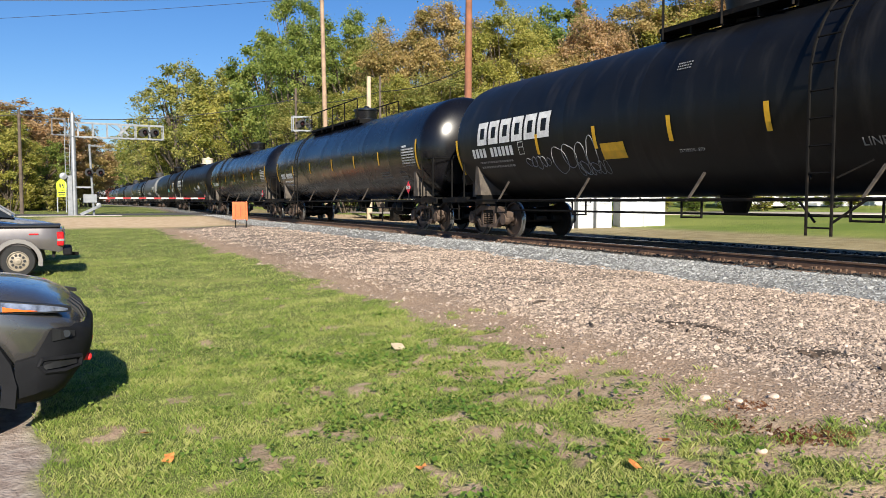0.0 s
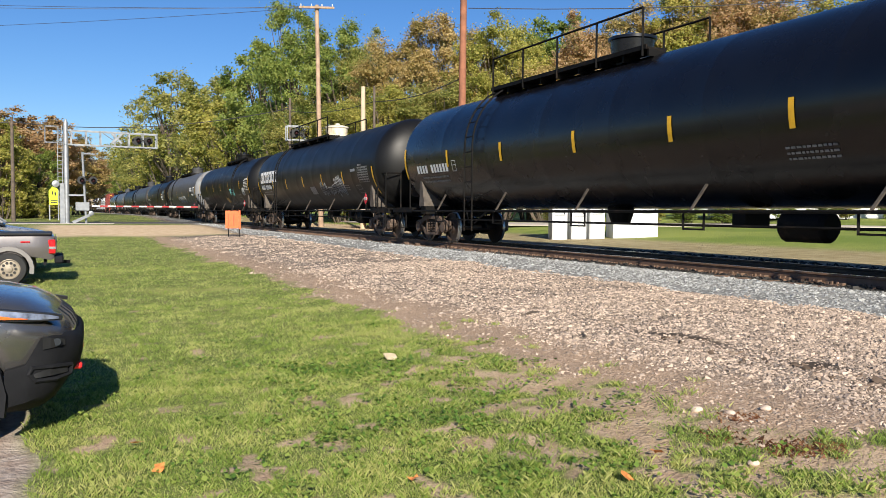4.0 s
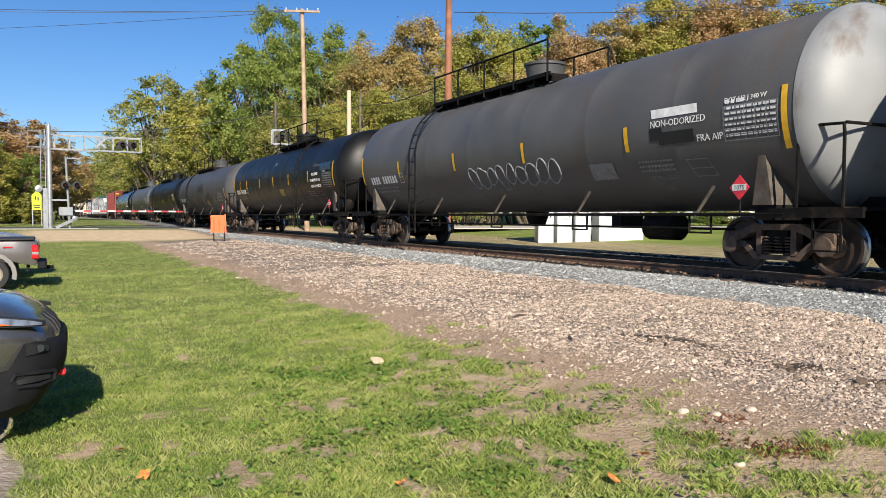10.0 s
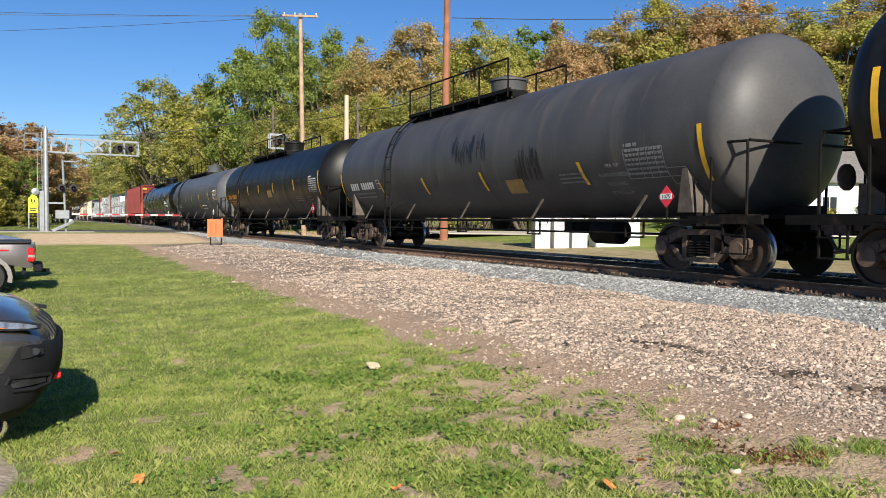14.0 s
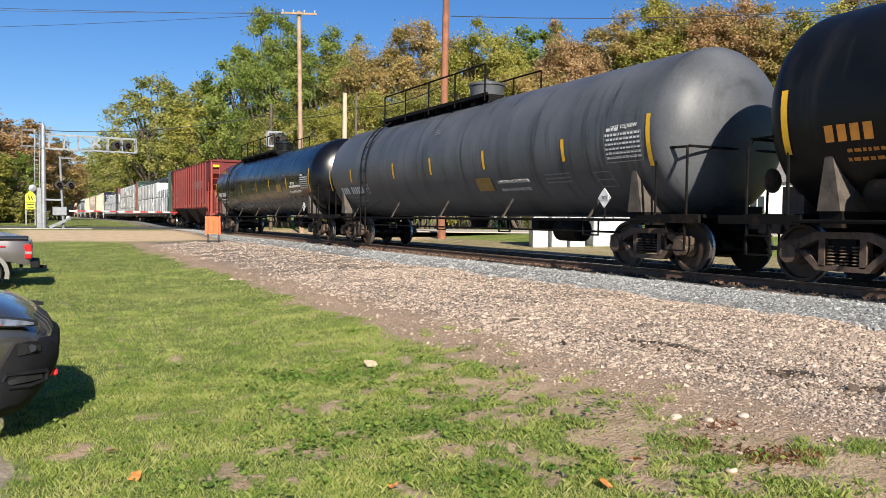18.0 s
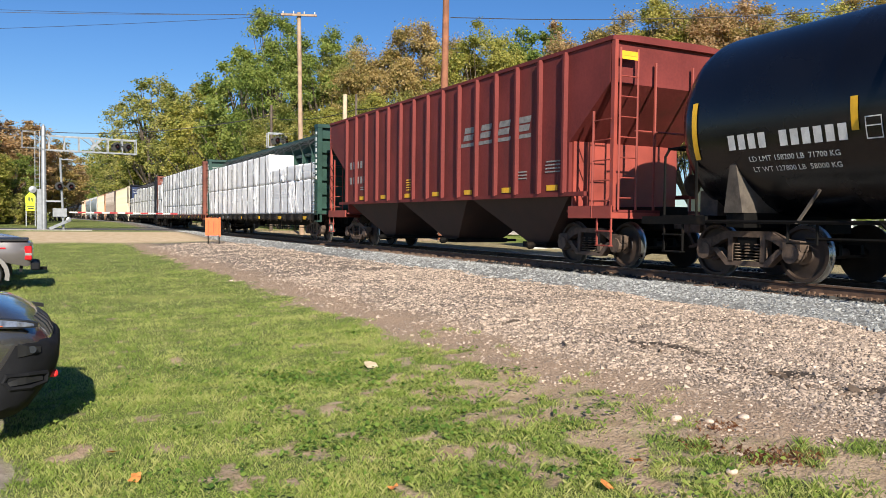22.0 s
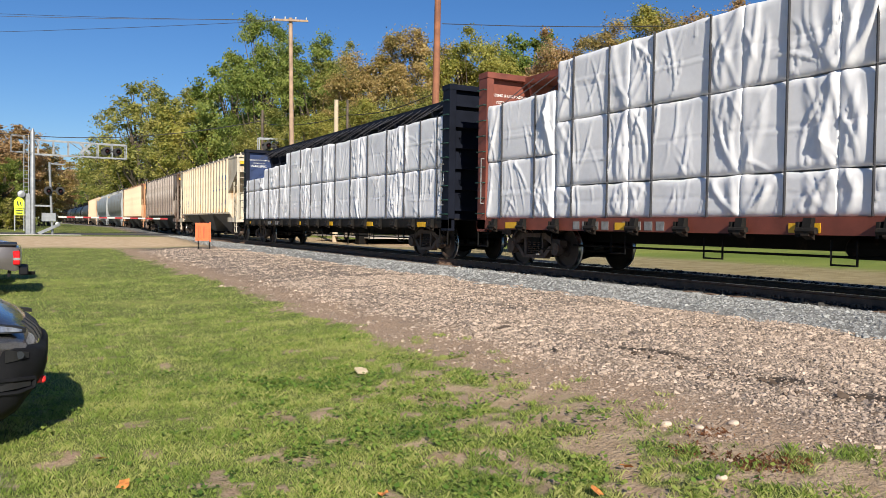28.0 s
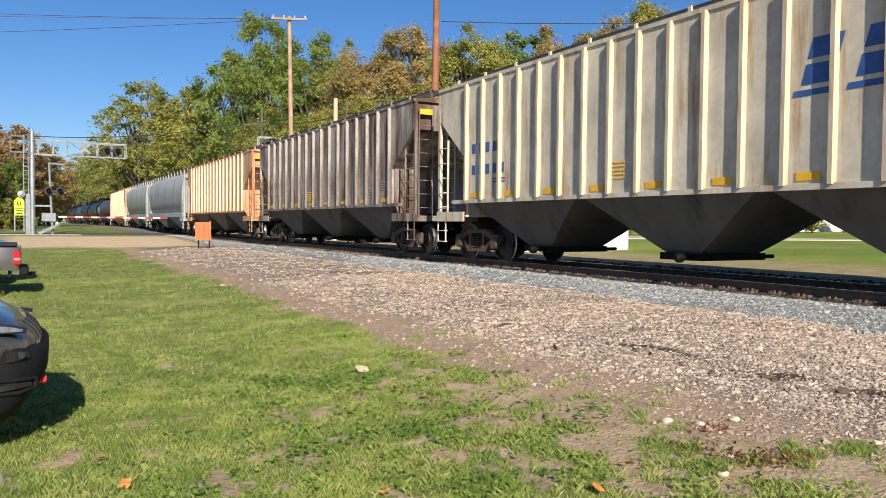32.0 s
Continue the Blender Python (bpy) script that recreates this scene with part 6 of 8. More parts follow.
def cabinet(x, y, w, d, h, turn, label, doors, legs=True):
    z0 = ground_z(x, y) - 0.14
    t = thing("signal_cabinet", pose(x, y, z0, 0, 0, turn), label, "signal cabinet", "signal cabinets")
    bm = bmesh.new()
    box(bm, -w / 2, w / 2, -d / 2, d / 2, 0.05, h)
    part("body", bm, M_CAB, t, bevel=0.015)
    bm = bmesh.new()
    prism(bm, [(-d / 2 - 0.06, h), (d / 2 + 0.06, h), (d / 2 + 0.02, h + 0.1), (-d / 2 - 0.02, h + 0.14)], -w / 2 - 0.06, w / 2 + 0.06, "x")
    part("roof", bm, M_CAB, t)
    for i in range(doors):
        a, b = -w / 2 + w * i / doors + 0.03, -w / 2 + w * (i + 1) / doors - 0.03
        bm = bmesh.new()
        box(bm, a, b, -d / 2 - 0.025, -d / 2 - 0.002, 0.1, h - 0.05)
        door = part("door", bm, M_CAB, t, bevel=0.006)
        bm = bmesh.new()
        for k in range(7):
            box(bm, (a + b) / 2 - 0.18, (a + b) / 2 + 0.18, -d / 2 - 0.035, -d / 2 - 0.022, h * 0.45 + k * 0.05, h * 0.45 + k * 0.05 + 0.02)
        part("louvres", bm, M_GALVP, door)
        bm = bmesh.new()
        box(bm, b - 0.1, b - 0.06, -d / 2 - 0.06, -d / 2 - 0.025, h * 0.5, h * 0.5 + 0.16)
        part("handle", bm, M_UNDER, door)
    for dx in (-w / 2 + 0.15, w / 2 - 0.15):
        for dy in (-d / 2 + 0.1, d / 2 - 0.1):
            bm = bmesh.new()
            box(bm, dx - 0.05, dx + 0.05, dy - 0.05, dy + 0.05, -0.05, 0.06)
            part("leg", bm, M_CAB, t)


cabinet(16.35, 23.75, 0.55, 1.0, 2.1, -26, "tall narrow pale steel signal cabinet", 1)
cabinet(16.93, 23.4, 0.55, 1.0, 2.1, -26, "tall narrow pale steel signal cabinet", 1)
cabinet(17.51, 23.1, 0.55, 1.0, 2.1, -26, "tall narrow pale steel signal cabinet", 1)
cabinet(18.72, 22.5, 1.6, 1.2, 2.2, -26, "wide white steel signal cabinet with louvred doors", 2)


def dwarf_signal(x, y):
    z0 = ground_z(x, y)
    t = thing("switch_stand", pose(x, y, z0), "low dark track switch stand on a post", "switch stand")
    part("post", rod(bmesh.new(), (0, 0, 0), (0, 0, 0.7), 0.035), M_UNDER, t)
    part("target", lathe(bmesh.new(), [(0.02, -0.02), (0.13, -0.015), (0.13, 0.015), (0.02, 0.02)], 14, "y", (0, 0, 0.8)), M_UNDER, t)
    bm = bmesh.new()
    box(bm, 0.5, 1.0, -0.25, 0.25, 0, 0.55)
    prism(bm, [(0.5, 0.55), (1.0, 0.55), (0.9, 0.8), (0.6, 0.8)], -0.2, 0.2)
    part("machine_box", bm, M_UNDER, t)


dwarf_signal(14.6, 37.5)


def far_house(x, y, w, d, h, turn, label):
    z0 = ground_z(x, y) - 0.05
    t = thing("house", pose(x, y, z0, 0, 0, turn), label, "house", "houses beyond the lawn")
    bm = bmesh.new()
    box(bm, -w / 2, w / 2, -d / 2, d / 2, 0, h)
    prism(bm, [(-d / 2, h), (d / 2, h), (0, h + d * 0.32)], -w / 2, w / 2, "x")
    part("wall", bm, M_HOUSE, t)
    for s in (-1, 1):
        bm = prism(bmesh.new(), [(s * (d / 2 + 0.4), h - 0.2), (0, h + d * 0.32 + 0.02), (0, h + d * 0.32 + 0.16), (s * (d / 2 + 0.4), h - 0.06)], -w / 2 - 0.3, w / 2 + 0.3, "x")
        part("roof", bm, M_ROOF, t)
    for k in range(3):
        px = -w / 2 + w * (k + 0.5) / 3
        bm = bmesh.new()
        box(bm, px - 0.5, px + 0.5, -d / 2 - 0.03, -d / 2 + 0.02, 0.9, 2.2)
        win = part("window", bm, M_GLASS, t)
        bm = bmesh.new()
        for q in ((-0.58, -0.5, 0.82, 2.28), (0.5, 0.58, 0.82, 2.28), (-0.5, 0.5, 2.2, 2.28), (-0.5, 0.5, 0.82, 0.9), (-0.03, 0.03, 0.9, 2.2)):
            box(bm, px + q[0], px + q[1], -d / 2 - 0.06, -d / 2 - 0.032, q[2], q[3])
        part("window_frame", bm, M_WHITE, win)


M_HOUSE = mat("white_house_siding", (0.62, 0.62, 0.60), 0.7, var=0.06, scale=2)
M_ROOF = mat("grey_shingle_roof", (0.16, 0.15, 0.15), 0.85, var=0.3, scale=5)
M_GLASS = mat("dark_window_glass", (0.02, 0.025, 0.03), 0.08, var=0.2, scale=2)
far_house(64, 31.5, 12, 7, 3.4, -25.7, "small white house with a low gabled roof")
far_house(51, 39.5, 15, 7, 3.4, -25.7, "long white house behind the lawn trees")


def picket_fence(x0, y0, x1, y1, n):
    a, b = Vector((x0, y0, 0)), Vector((x1, y1, 0))
    L = (b - a).length
    t = thing("picket_fence", Matrix.Translation((x0, y0, ground_z(x0, y0))) @ Matrix.Rotation(math.atan2(y1 - y0, x1 - x0), 4, "Z"), "white picket fence along the far lawn", "fence")
    for z in (0.3, 0.95):
        bm = bmesh.new()
        box(bm, 0, L, -0.02, 0.02, z - 0.04, z + 0.04)
        part("rail", bm, M_WHITE, t)
    def board():
        bm = prism(bmesh.new(), [(-0.07, 0), (0.07, 0), (0.07, 1.15), (0, 1.28), (-0.07, 1.15)], -0.045, -0.021)
        return finish(bm, "board")
    for i in range(n):
        part("board", once("board", board), M_WHITE, t, m=pose(L * (i + 0.5) / n, 0, 0))


picket_fence(57.5, 33.2, 70, 27.2, 70)


def bush(x, y, h, r, leaves, label, va):
    tree(x, y, h, r, leaves, label, va, "round", 0.0, "shrub", "shrubs", 4000, 0.4)


rngb = random.Random(9)
for i in range(18):
    d, k = 51.5 + rngb.uniform(0, 0.8), 8 + 2.2 * i + rngb.uniform(-0.4, 0.4)
    bush(0.434 * d + 0.901 * k, 0.901 * d - 0.434 * k, rngb.uniform(1.2, 2.2), rngb.uniform(0.8, 1.25), L_GREEN if i % 3 else L_YELGR, "low green shrub before the white house", i % 6)
for i in range(12):
    bush(-10 + i * 0.85 + rngb.uniform(-0.3, 0.3), 80.5 + rngb.uniform(0, 2), rngb.uniform(2.0, 3.6), rngb.uniform(1.0, 1.7), (L_GREEN, L_OLIVE, L_YELGR)[i % 3], "dense roadside shrub with mixed green leaves", i % 6)


# ---- parked vehicles ----
def loft(sections, close=True):
    """Half sections of (y, z) at each x, mirrored and joined."""
    bm = bmesh.new()
    rings = []
    for x, pts in sections:
        full = [(y, z) for y, z in pts] + [(-y, z) for y, z in reversed(pts) if y > 1e-4]
        rings.append([bm.verts.new((x, y, z)) for y, z in full])
    n = len(rings[0])
    for a, b in zip(rings, rings[1:]):
        for i in range(n):
            bm.faces.new((a[i], a[(i + 1) % n], b[(i + 1) % n], b[i]))
    if close:
        bm.faces.new(rings[0])
        bm.faces.new(rings[-1])
    return bm


def shell(x, w, zb, zm, zt, crown=0.03):
    return (x, [(0, zt), (0.5 * w, zt - crown * 0.4), (0.82 * w, zt - crown * 1.6), (0.95 * w, zt - crown * 3.6), (w, zm), (0.985 * w, (zm + zb) / 2), (0.93 * w, zb), (0, zb)])


def road_wheel(parent, x, y, r, rim_mat, spokes=8, w=0.22):
    side = 1 if y > 0 else -1
    bm = lathe(bmesh.new(), [(r * 0.62, -w / 2), (r * 0.92, -w / 2), (r, -w / 2 + 0.05), (r, w / 2 - 0.05), (r * 0.92, w / 2), (r * 0.62, w / 2), (r * 0.62, -w / 2)], 32, "y", (0, 0, 0), cap=False)
    wheel = part("wheel", bm, M_TYRE, parent, "black rubber tyre", smooth=True, m=pose(x, y, r))
    bm = bmesh.new()
    lathe(bm, [(r * 0.63, side * w * 0.46), (r * 0.58, side * w * 0.48), (r * 0.54, side * w * 0.28), (r * 0.2, side * w * 0.34), (r * 0.18, side * w * 0.46), (r * 0.03, side * w * 0.48)], 28, "y", cap=False)
    rim = part("rim", bm, rim_mat, wheel, smooth=True)
    for k in range(spokes):
        a = 2 * math.pi * k / spokes
        bm = lathe(bmesh.new(), [(r * 0.085, side * w * 0.33), (r * 0.085, side * w * 0.40)], 8, "y", (r * 0.36 * math.cos(a), 0, r * 0.38 * math.sin(a)))
        part("rim_hole", bm, M_DKINK, wheel)


def arch(parent, x, y, r, material, w=0.12):
    s = 1 if y > 0 else -1
    bm = bmesh.new()
    pts = []
    for i in range(13):
        a = math.pi * (i / 12 * 1.16 - 0.08)
        pts.append((a, r))
    rings = []
    for a, _ in pts:
        ring = []
        for k, yy in ((r * 1.04, y - 0.01 * s), (r * 1.30, y - 0.01 * s), (r * 1.28, y + 0.035 * s), (r * 1.05, y + 0.035 * s)):
            ring.append(bm.verts.new((x + k * math.cos(a), yy, r * 0.93 + k * math.sin(a))))
        rings.append(ring)
    for p, q in zip(rings, rings[1:]):
        for k in range(4):
            bm.faces.new((p[k], p[(k + 1) % 4], q[(k + 1) % 4], q[k]))
    bm.faces.new(rings[0])
    bm.faces.new(rings[-1])
    part("wheel_arch", bm, material, parent)


def strip_on(stations, x0, x1, za, zb, out, s, steps=8):
    """A thin curved plate on side s between x0 and x1; stations give the half width."""
    bm = bmesh.new()
    def wid(x):
        for (xa, wa), (xb, wb) in zip(stations, stations[1:]):
            if xb <= x <= xa:
                return wa + (wb - wa) * (x - xa) / (xb - xa)
        return stations[-1][1]
    rows = []
    for i in range(steps + 1):
        u = i / steps
        x = x0 + (x1 - x0) * u
        y = s * (wid(x) + out)
        lo, hi = za(u), zb(u)
        rows.append((bm.verts.new((x, y, lo)), bm.verts.new((x, y * 0.985, hi)), bm.verts.new((x, y * 0.90, hi)), bm.verts.new((x, y * 0.90, lo))))
    for p, q in zip(rows, rows[1:]):
        for k in range(4):
            bm.faces.new((p[k], p[(k + 1) % 4], q[(k + 1) % 4], q[k]))
    bm.faces.new(rows[0])
    bm.faces.new(rows[-1])
    return bm


M_TYRE = mat("black_tyre_rubber", (0.02, 0.02, 0.02), 0.85, var=0.3, scale=12, bump=0.3)
M_SUVP = mat("warm_grey_metallic_paint", (0.17, 0.165, 0.16), 0.26, 0.75, var=0.08, scale=3, coat=0.8)
M_CLAD = mat("dark_grey_plastic_cladding", (0.012, 0.0125, 0.0145), 0.7, spec=0.12, var=0.15, scale=8, bump=0.1)
M_LAMPG = mat("clear_headlight_glass", (0.34, 0.37, 0.42), 0.12, 0.6, var=0.5, scale=18)
M_AMBER = mat("amber_indicator_lens", (0.75, 0.14, 0.02), 0.25, var=0.2, scale=20)
M_HOOK = mat("red_tow_hook", (0.8, 0.03, 0.03), 0.4)
M_CHROME = mat("dull_chrome", (0.5, 0.5, 0.5), 0.25, 0.9, var=0.1)
M_TRUCKP = mat("silver_taupe_truck_paint", (0.145, 0.132, 0.132), 0.34, 0.3, var=0.08, scale=3, coat=0.6)
M_GOLDRIM = mat("dusty_tan_wheel", (0.3, 0.26, 0.2), 0.5, 0.4, var=0.2, scale=6)
M_TAILR = mat("red_tail_lamp", (0.6, 0.015, 0.02), 0.2, var=0.3, scale=14)
M_SILVER = mat("silver_car_paint", (0.42, 0.42, 0.41), 0.28, 0.5, var=0.06, coat=0.7)
M_BLUEP = mat("dark_blue_car_paint", (0.014, 0.02, 0.04), 0.2, 0.2, var=0.1, coat=0.8)
M_TONNEAU = mat("black_bed_cover", (0.016, 0.016, 0.018), 0.55, var=0.2, scale=6)


def build_suv():
    t = thing("suv", pose(0.03, 6.72, 0.0, 0, 0, -2), "warm grey suv with dark plastic cladding and a red tow hook", "car", "parked cars")
    st = [(0.085, 0.52), (0.04, 0.645), (-0.02, 0.725), (-0.10, 0.795), (-0.24, 0.865), (-0.46, 0.912), (-0.8, 0.925), (-1.6, 0.93), (-4.2, 0.92)]
    body = [shell(0.075, 0.50, 0.50, 0.64, 0.735, 0.02), shell(0.04, 0.63, 0.50, 0.68, 0.80), shell(-0.02, 0.72, 0.50, 0.70, 0.865), shell(-0.10, 0.79, 0.50, 0.73, 0.93), shell(-0.24, 0.86, 0.50, 0.77, 0.995), shell(-0.42, 0.905, 0.52, 0.80, 1.035),
            shell(-0.50, 0.912, 0.66, 0.82, 1.045), shell(-0.62, 0.92, 0.76, 0.85, 1.055), shell(-0.8, 0.925, 0.80, 0.87, 1.065), shell(-1.0, 0.925, 0.76, 0.85, 1.075), shell(-1.22, 0.93, 0.44, 0.80, 1.085), shell(-1.7, 0.93, 0.40, 0.80, 1.09), shell(-4.2, 0.92, 0.40, 0.80, 1.08), shell(-4.45, 0.86, 0.45, 0.8, 1.04)]
    part("body", loft(body), M_SUVP, t, smooth=True)
    cab = [(-1.15, [(0, 1.08), (0.5, 1.08), (0.74, 1.07), (0.82, 1.06), (0.84, 1.05), (0.84, 1.04), (0.8, 1.03), (0, 1.03)]),
           (-1.95, [(0, 1.60), (0.45, 1.59), (0.60, 1.55), (0.66, 1.47), (0.84, 1.08), (0.86, 1.06), (0.8, 1.03), (0, 1.03)]),
           (-3.6, [(0, 1.62), (0.45, 1.61), (0.60, 1.57), (0.66, 1.49), (0.84, 1.08), (0.86, 1.06), (0.8, 1.03), (0, 1.03)]),
           (-4.35, [(0, 1.35), (0.45, 1.34), (0.58, 1.31), (0.63, 1.27), (0.80, 1.08), (0.82, 1.06), (0.8, 1.03), (0, 1.03)])]
    part("glass_band", loft(cab), M_GLASS, t, smooth=True)
    roof = [(-1.8, [(0, 1.60), (0.45, 1.59), (0.60, 1.55), (0.62, 1.52), (0, 1.52)]), (-2.1, [(0, 1.66), (0.45, 1.65), (0.61, 1.60), (0.63, 1.56), (0, 1.56)]), (-3.6, [(0, 1.66), (0.45, 1.65), (0.61, 1.60), (0.63, 1.56), (0, 1.56)]), (-4.1, [(0, 1.55), (0.45, 1.54), (0.58, 1.5), (0.6, 1.46), (0, 1.46)])]
    part("roof", loft(roof), M_SUVP, t, smooth=True)
    # lower bumper: a deep dark wrap with a chin
    bump = [(0.125, [(0, 0.675), (0.36, 0.675), (0.42, 0.66), (0.44, 0.62), (0.42, 0.58), (0.36, 0.565), (0, 0.565)]),
            (0.105, [(0, 0.70), (0.47, 0.70), (0.54, 0.68), (0.565, 0.61), (0.53, 0.535), (0.46, 0.505), (0, 0.505)]),
            (0.04, [(0, 0.735), (0.60, 0.735), (0.665, 0.715), (0.69, 0.60), (0.655, 0.47), (0.56, 0.415), (0, 0.415)]),
            (-0.06, [(0, 0.745), (0.69, 0.745), (0.775, 0.735), (0.80, 0.60), (0.775, 0.38), (0.66, 0.29), (0, 0.29)]),
            (-0.13, [(0, 0.73), (0.73, 0.74), (0.832, 0.725), (0.85, 0.58), (0.825, 0.34), (0.70, 0.25), (0, 0.25)]),
            (-0.22, [(0, 0.56), (0.77, 0.57), (0.872, 0.56), (0.89, 0.46), (0.86, 0.31), (0.74, 0.23), (0, 0.23)]),
            (-0.34, [(0, 0.53), (0.80, 0.54), (0.91, 0.535), (0.925, 0.43), (0.90, 0.29), (0.76, 0.23), (0, 0.23)])]
    part("bumper", loft(bump), M_CLAD, t, smooth=True)
    for k in range(5):
        y = -0.30 + 0.15 * k
        bow = 0.16 * abs(y) ** 2
        bm = prism(bmesh.new(), [(0.085 - bow, 0.71), (0.082 - bow, 0.745), (0.05 - bow, 0.81), (-0.02 - bow, 0.872), (-0.06 - bow, 0.865), (-0.06 - bow, 0.71)], y - 0.05, y + 0.05)
        part("grille_slot", bm, M_DKINK, t)
    for s in (-1, 1):
        rise = 0.085 if s < 0 else 0.02
        part("headlight_surround", strip_on(st, 0.0, -0.43, lambda u: 0.835 + 0.04 * u, lambda u: 0.865 + rise * u ** 0.7, 0.003, s), M_DKINK, t)
        lamp = part("headlight", strip_on(st, -0.02, -0.41, lambda u: 0.848 + min(0.035, rise) * u, lambda u: 0.862 + (rise - 0.005) * u ** 0.7, 0.010, s), M_LAMPG, t, "slim clear headlight")
        part("indicator", strip_on(st, -0.20, -0.40, lambda u: 0.868 + 0.012 * u, lambda u: 0.872 + 0.042 * u, 0.016, s), M_AMBER, lamp, "amber indicator lens")
        bw = [(0.125, 0.44), (0.105, 0.565), (0.04, 0.69), (-0.06, 0.80), (-0.13, 0.85), (-0.22, 0.89), (-0.34, 0.925)]
        pocket = part("fog_pocket", strip_on(bw, 0.02, -0.115, lambda u: 0.665 - 0.01 * u, lambda u: 0.70 + 0.04 * u, 0.004, s), M_DKINK, t)
        bm = lathe(bmesh.new(), [(0.026, 0.0), (0.022, 0.012)], 12, "y", (-0.03, s * 0.782, 0.695))
        part("fog_lamp", bm, M_GLASS, pocket)
        part("lower_pocket", strip_on(bw, 0.03, -0.17, lambda u: 0.47 - 0.0 * u, lambda u: 0.50 + 0.025 * u, 0.003, s), M_DKINK, t)
        pts = [(x_, s * (w_ + 0.008), z_) for x_, w_, z_ in ((0.055, 0.66, 0.515), (-0.06, 0.785, 0.53), (-0.18, 0.862, 0.54), (-0.20, 0.87, 0.50), (-0.16, 0.85, 0.45), (-0.04, 0.765, 0.44), (0.045, 0.66, 0.455), (0.055, 0.66, 0.515))]
        part("bumper_trim", pipe(bmesh.new(), pts, 0.016), M_CLAD, t)
        bm = bmesh.new()
        box(bm, 0.03, 0.12, s * 0.46 - 0.04, s * 0.46 + 0.04, 0.445, 0.495)
        part("tow_hook", bm, M_HOOK, t, "bright red tow hook", bevel=0.012)
        for x in (-0.82, -3.6):
            road_wheel(t, x, s * 0.80, 0.365, M_CHROME, 5)
            arch(t, x, s * 0.91, 0.385, M_CLAD)
        bm = bmesh.new()
        box(bm, -3.2, -1.4, *sorted((s * 0.88, s * 0.95)), 0.26, 0.5)
        part("door_cladding", bm, M_CLAD, t)
        bm = bmesh.new()
        box(bm, -1.62, -1.45, *sorted((s * 0.9, s * 1.08)), 1.08, 1.24)
        part("mirror", bm, M_SUVP, t, bevel=0.03)


build_suv()


M_FLARE = mat("pale_grey_wheel_flare", (0.19, 0.18, 0.17), 0.5, var=0.1, scale=5)


def build_pickup():
    # nose towards -x: the tail faces the lawn
    t = thing("pickup_truck", pose(-0.09, 19.62, 0.0, 0, 0, 180), "silver-taupe pickup truck with a black bed cover", "pickup", "parked cars")
    W = 0.86
    bed = [shell(0.02, 0.80, 0.55, 0.8, 1.05, 0.012), shell(0.10, W, 0.52, 0.82, 1.07, 0.012), shell(0.45, W + 0.01, 0.60, 0.82, 1.075, 0.012), shell(1.3, W + 0.01, 0.60, 0.82, 1.075, 0.012), shell(1.95, W, 0.48, 0.82, 1.08, 0.012)]
    part("bed", loft(bed), M_TRUCKP, t, smooth=True)
    cab = [shell(2.0, W, 0.42, 0.8, 1.10), shell(3.5, W, 0.42, 0.8, 1.08), shell(4.3, 0.84, 0.48, 0.8, 1.0), shell(4.75, 0.74, 0.52, 0.75, 0.92)]
    part("cab", loft(cab), M_TRUCKP, t, smooth=True)
    top = [(2.02, [(0, 1.66), (0.5, 1.65), (0.64, 1.6), (0.80, 1.1), (0, 1.05)]), (3.0, [(0, 1.68), (0.5, 1.67), (0.64, 1.62), (0.80, 1.1), (0, 1.05)]), (3.75, [(0, 1.1), (0.5, 1.1), (0.7, 1.09), (0.78, 1.08), (0, 1.03)])]
    part("cab_windows", loft(top), M_GLASS, t, smooth=True)
    bm = bmesh.new()
    box(bm, 0.06, 1.94, -0.80, 0.80, 1.06, 1.105)
    part("bed_cover", bm, M_TONNEAU, t, bevel=0.015)
    for s in (-1, 1):
        bm = bmesh.new()
        box(bm, -0.005, 0.13, *sorted((s * 0.72, s * 0.868)), 0.66, 0.96)
        lamp = part("tail_lamp", bm, M_TAILR, t, "red tail lamp", bevel=0.02)
        bm = bmesh.new()
        box(bm, -0.012, 0.12, *sorted((s * 0.74, s * 0.874)), 0.76, 0.81)
        part("reversing_lens", bm, M_GREYL, lamp)
        for x in (0.88, 3.8):
            road_wheel(t, x, s * 0.76, 0.345, M_GOLDRIM, 10, 0.25)
            arch(t, x, s * 0.87, 0.37, M_FLARE)
        bm = prism(bmesh.new(), [(0.18, 0.40), (0.24, 0.40), (0.22, 0.62), (0.16, 0.62)], s * 0.55 - 0.12, s * 0.55 + 0.12)
        part("mud_flap", bm, M_CLAD, t)
        bm = bmesh.new()
        box(bm, 0.48, 0.66, *sorted((s * 0.866, s * 0.876)), 0.905, 0.93)
        part("side_badge", bm, M_TAILR, t)
    bm = bmesh.new()
    box(bm, -0.16, 0.02, -0.84, 0.84, 0.44, 0.60)
    part("rear_bumper", bm, M_CLAD, t, bevel=0.03)
    bm = bmesh.new()
    box(bm, -0.30, -0.14, -0.05, 0.05, 0.40, 0.47)
    part("tow_bar", bm, M_UNDER, t)
    bm = bmesh.new()
    box(bm, -0.01, 0.03, -0.68, 0.68, 0.62, 1.04)
    part("tailgate", bm, M_TRUCKP, t, bevel=0.01)


build_pickup()


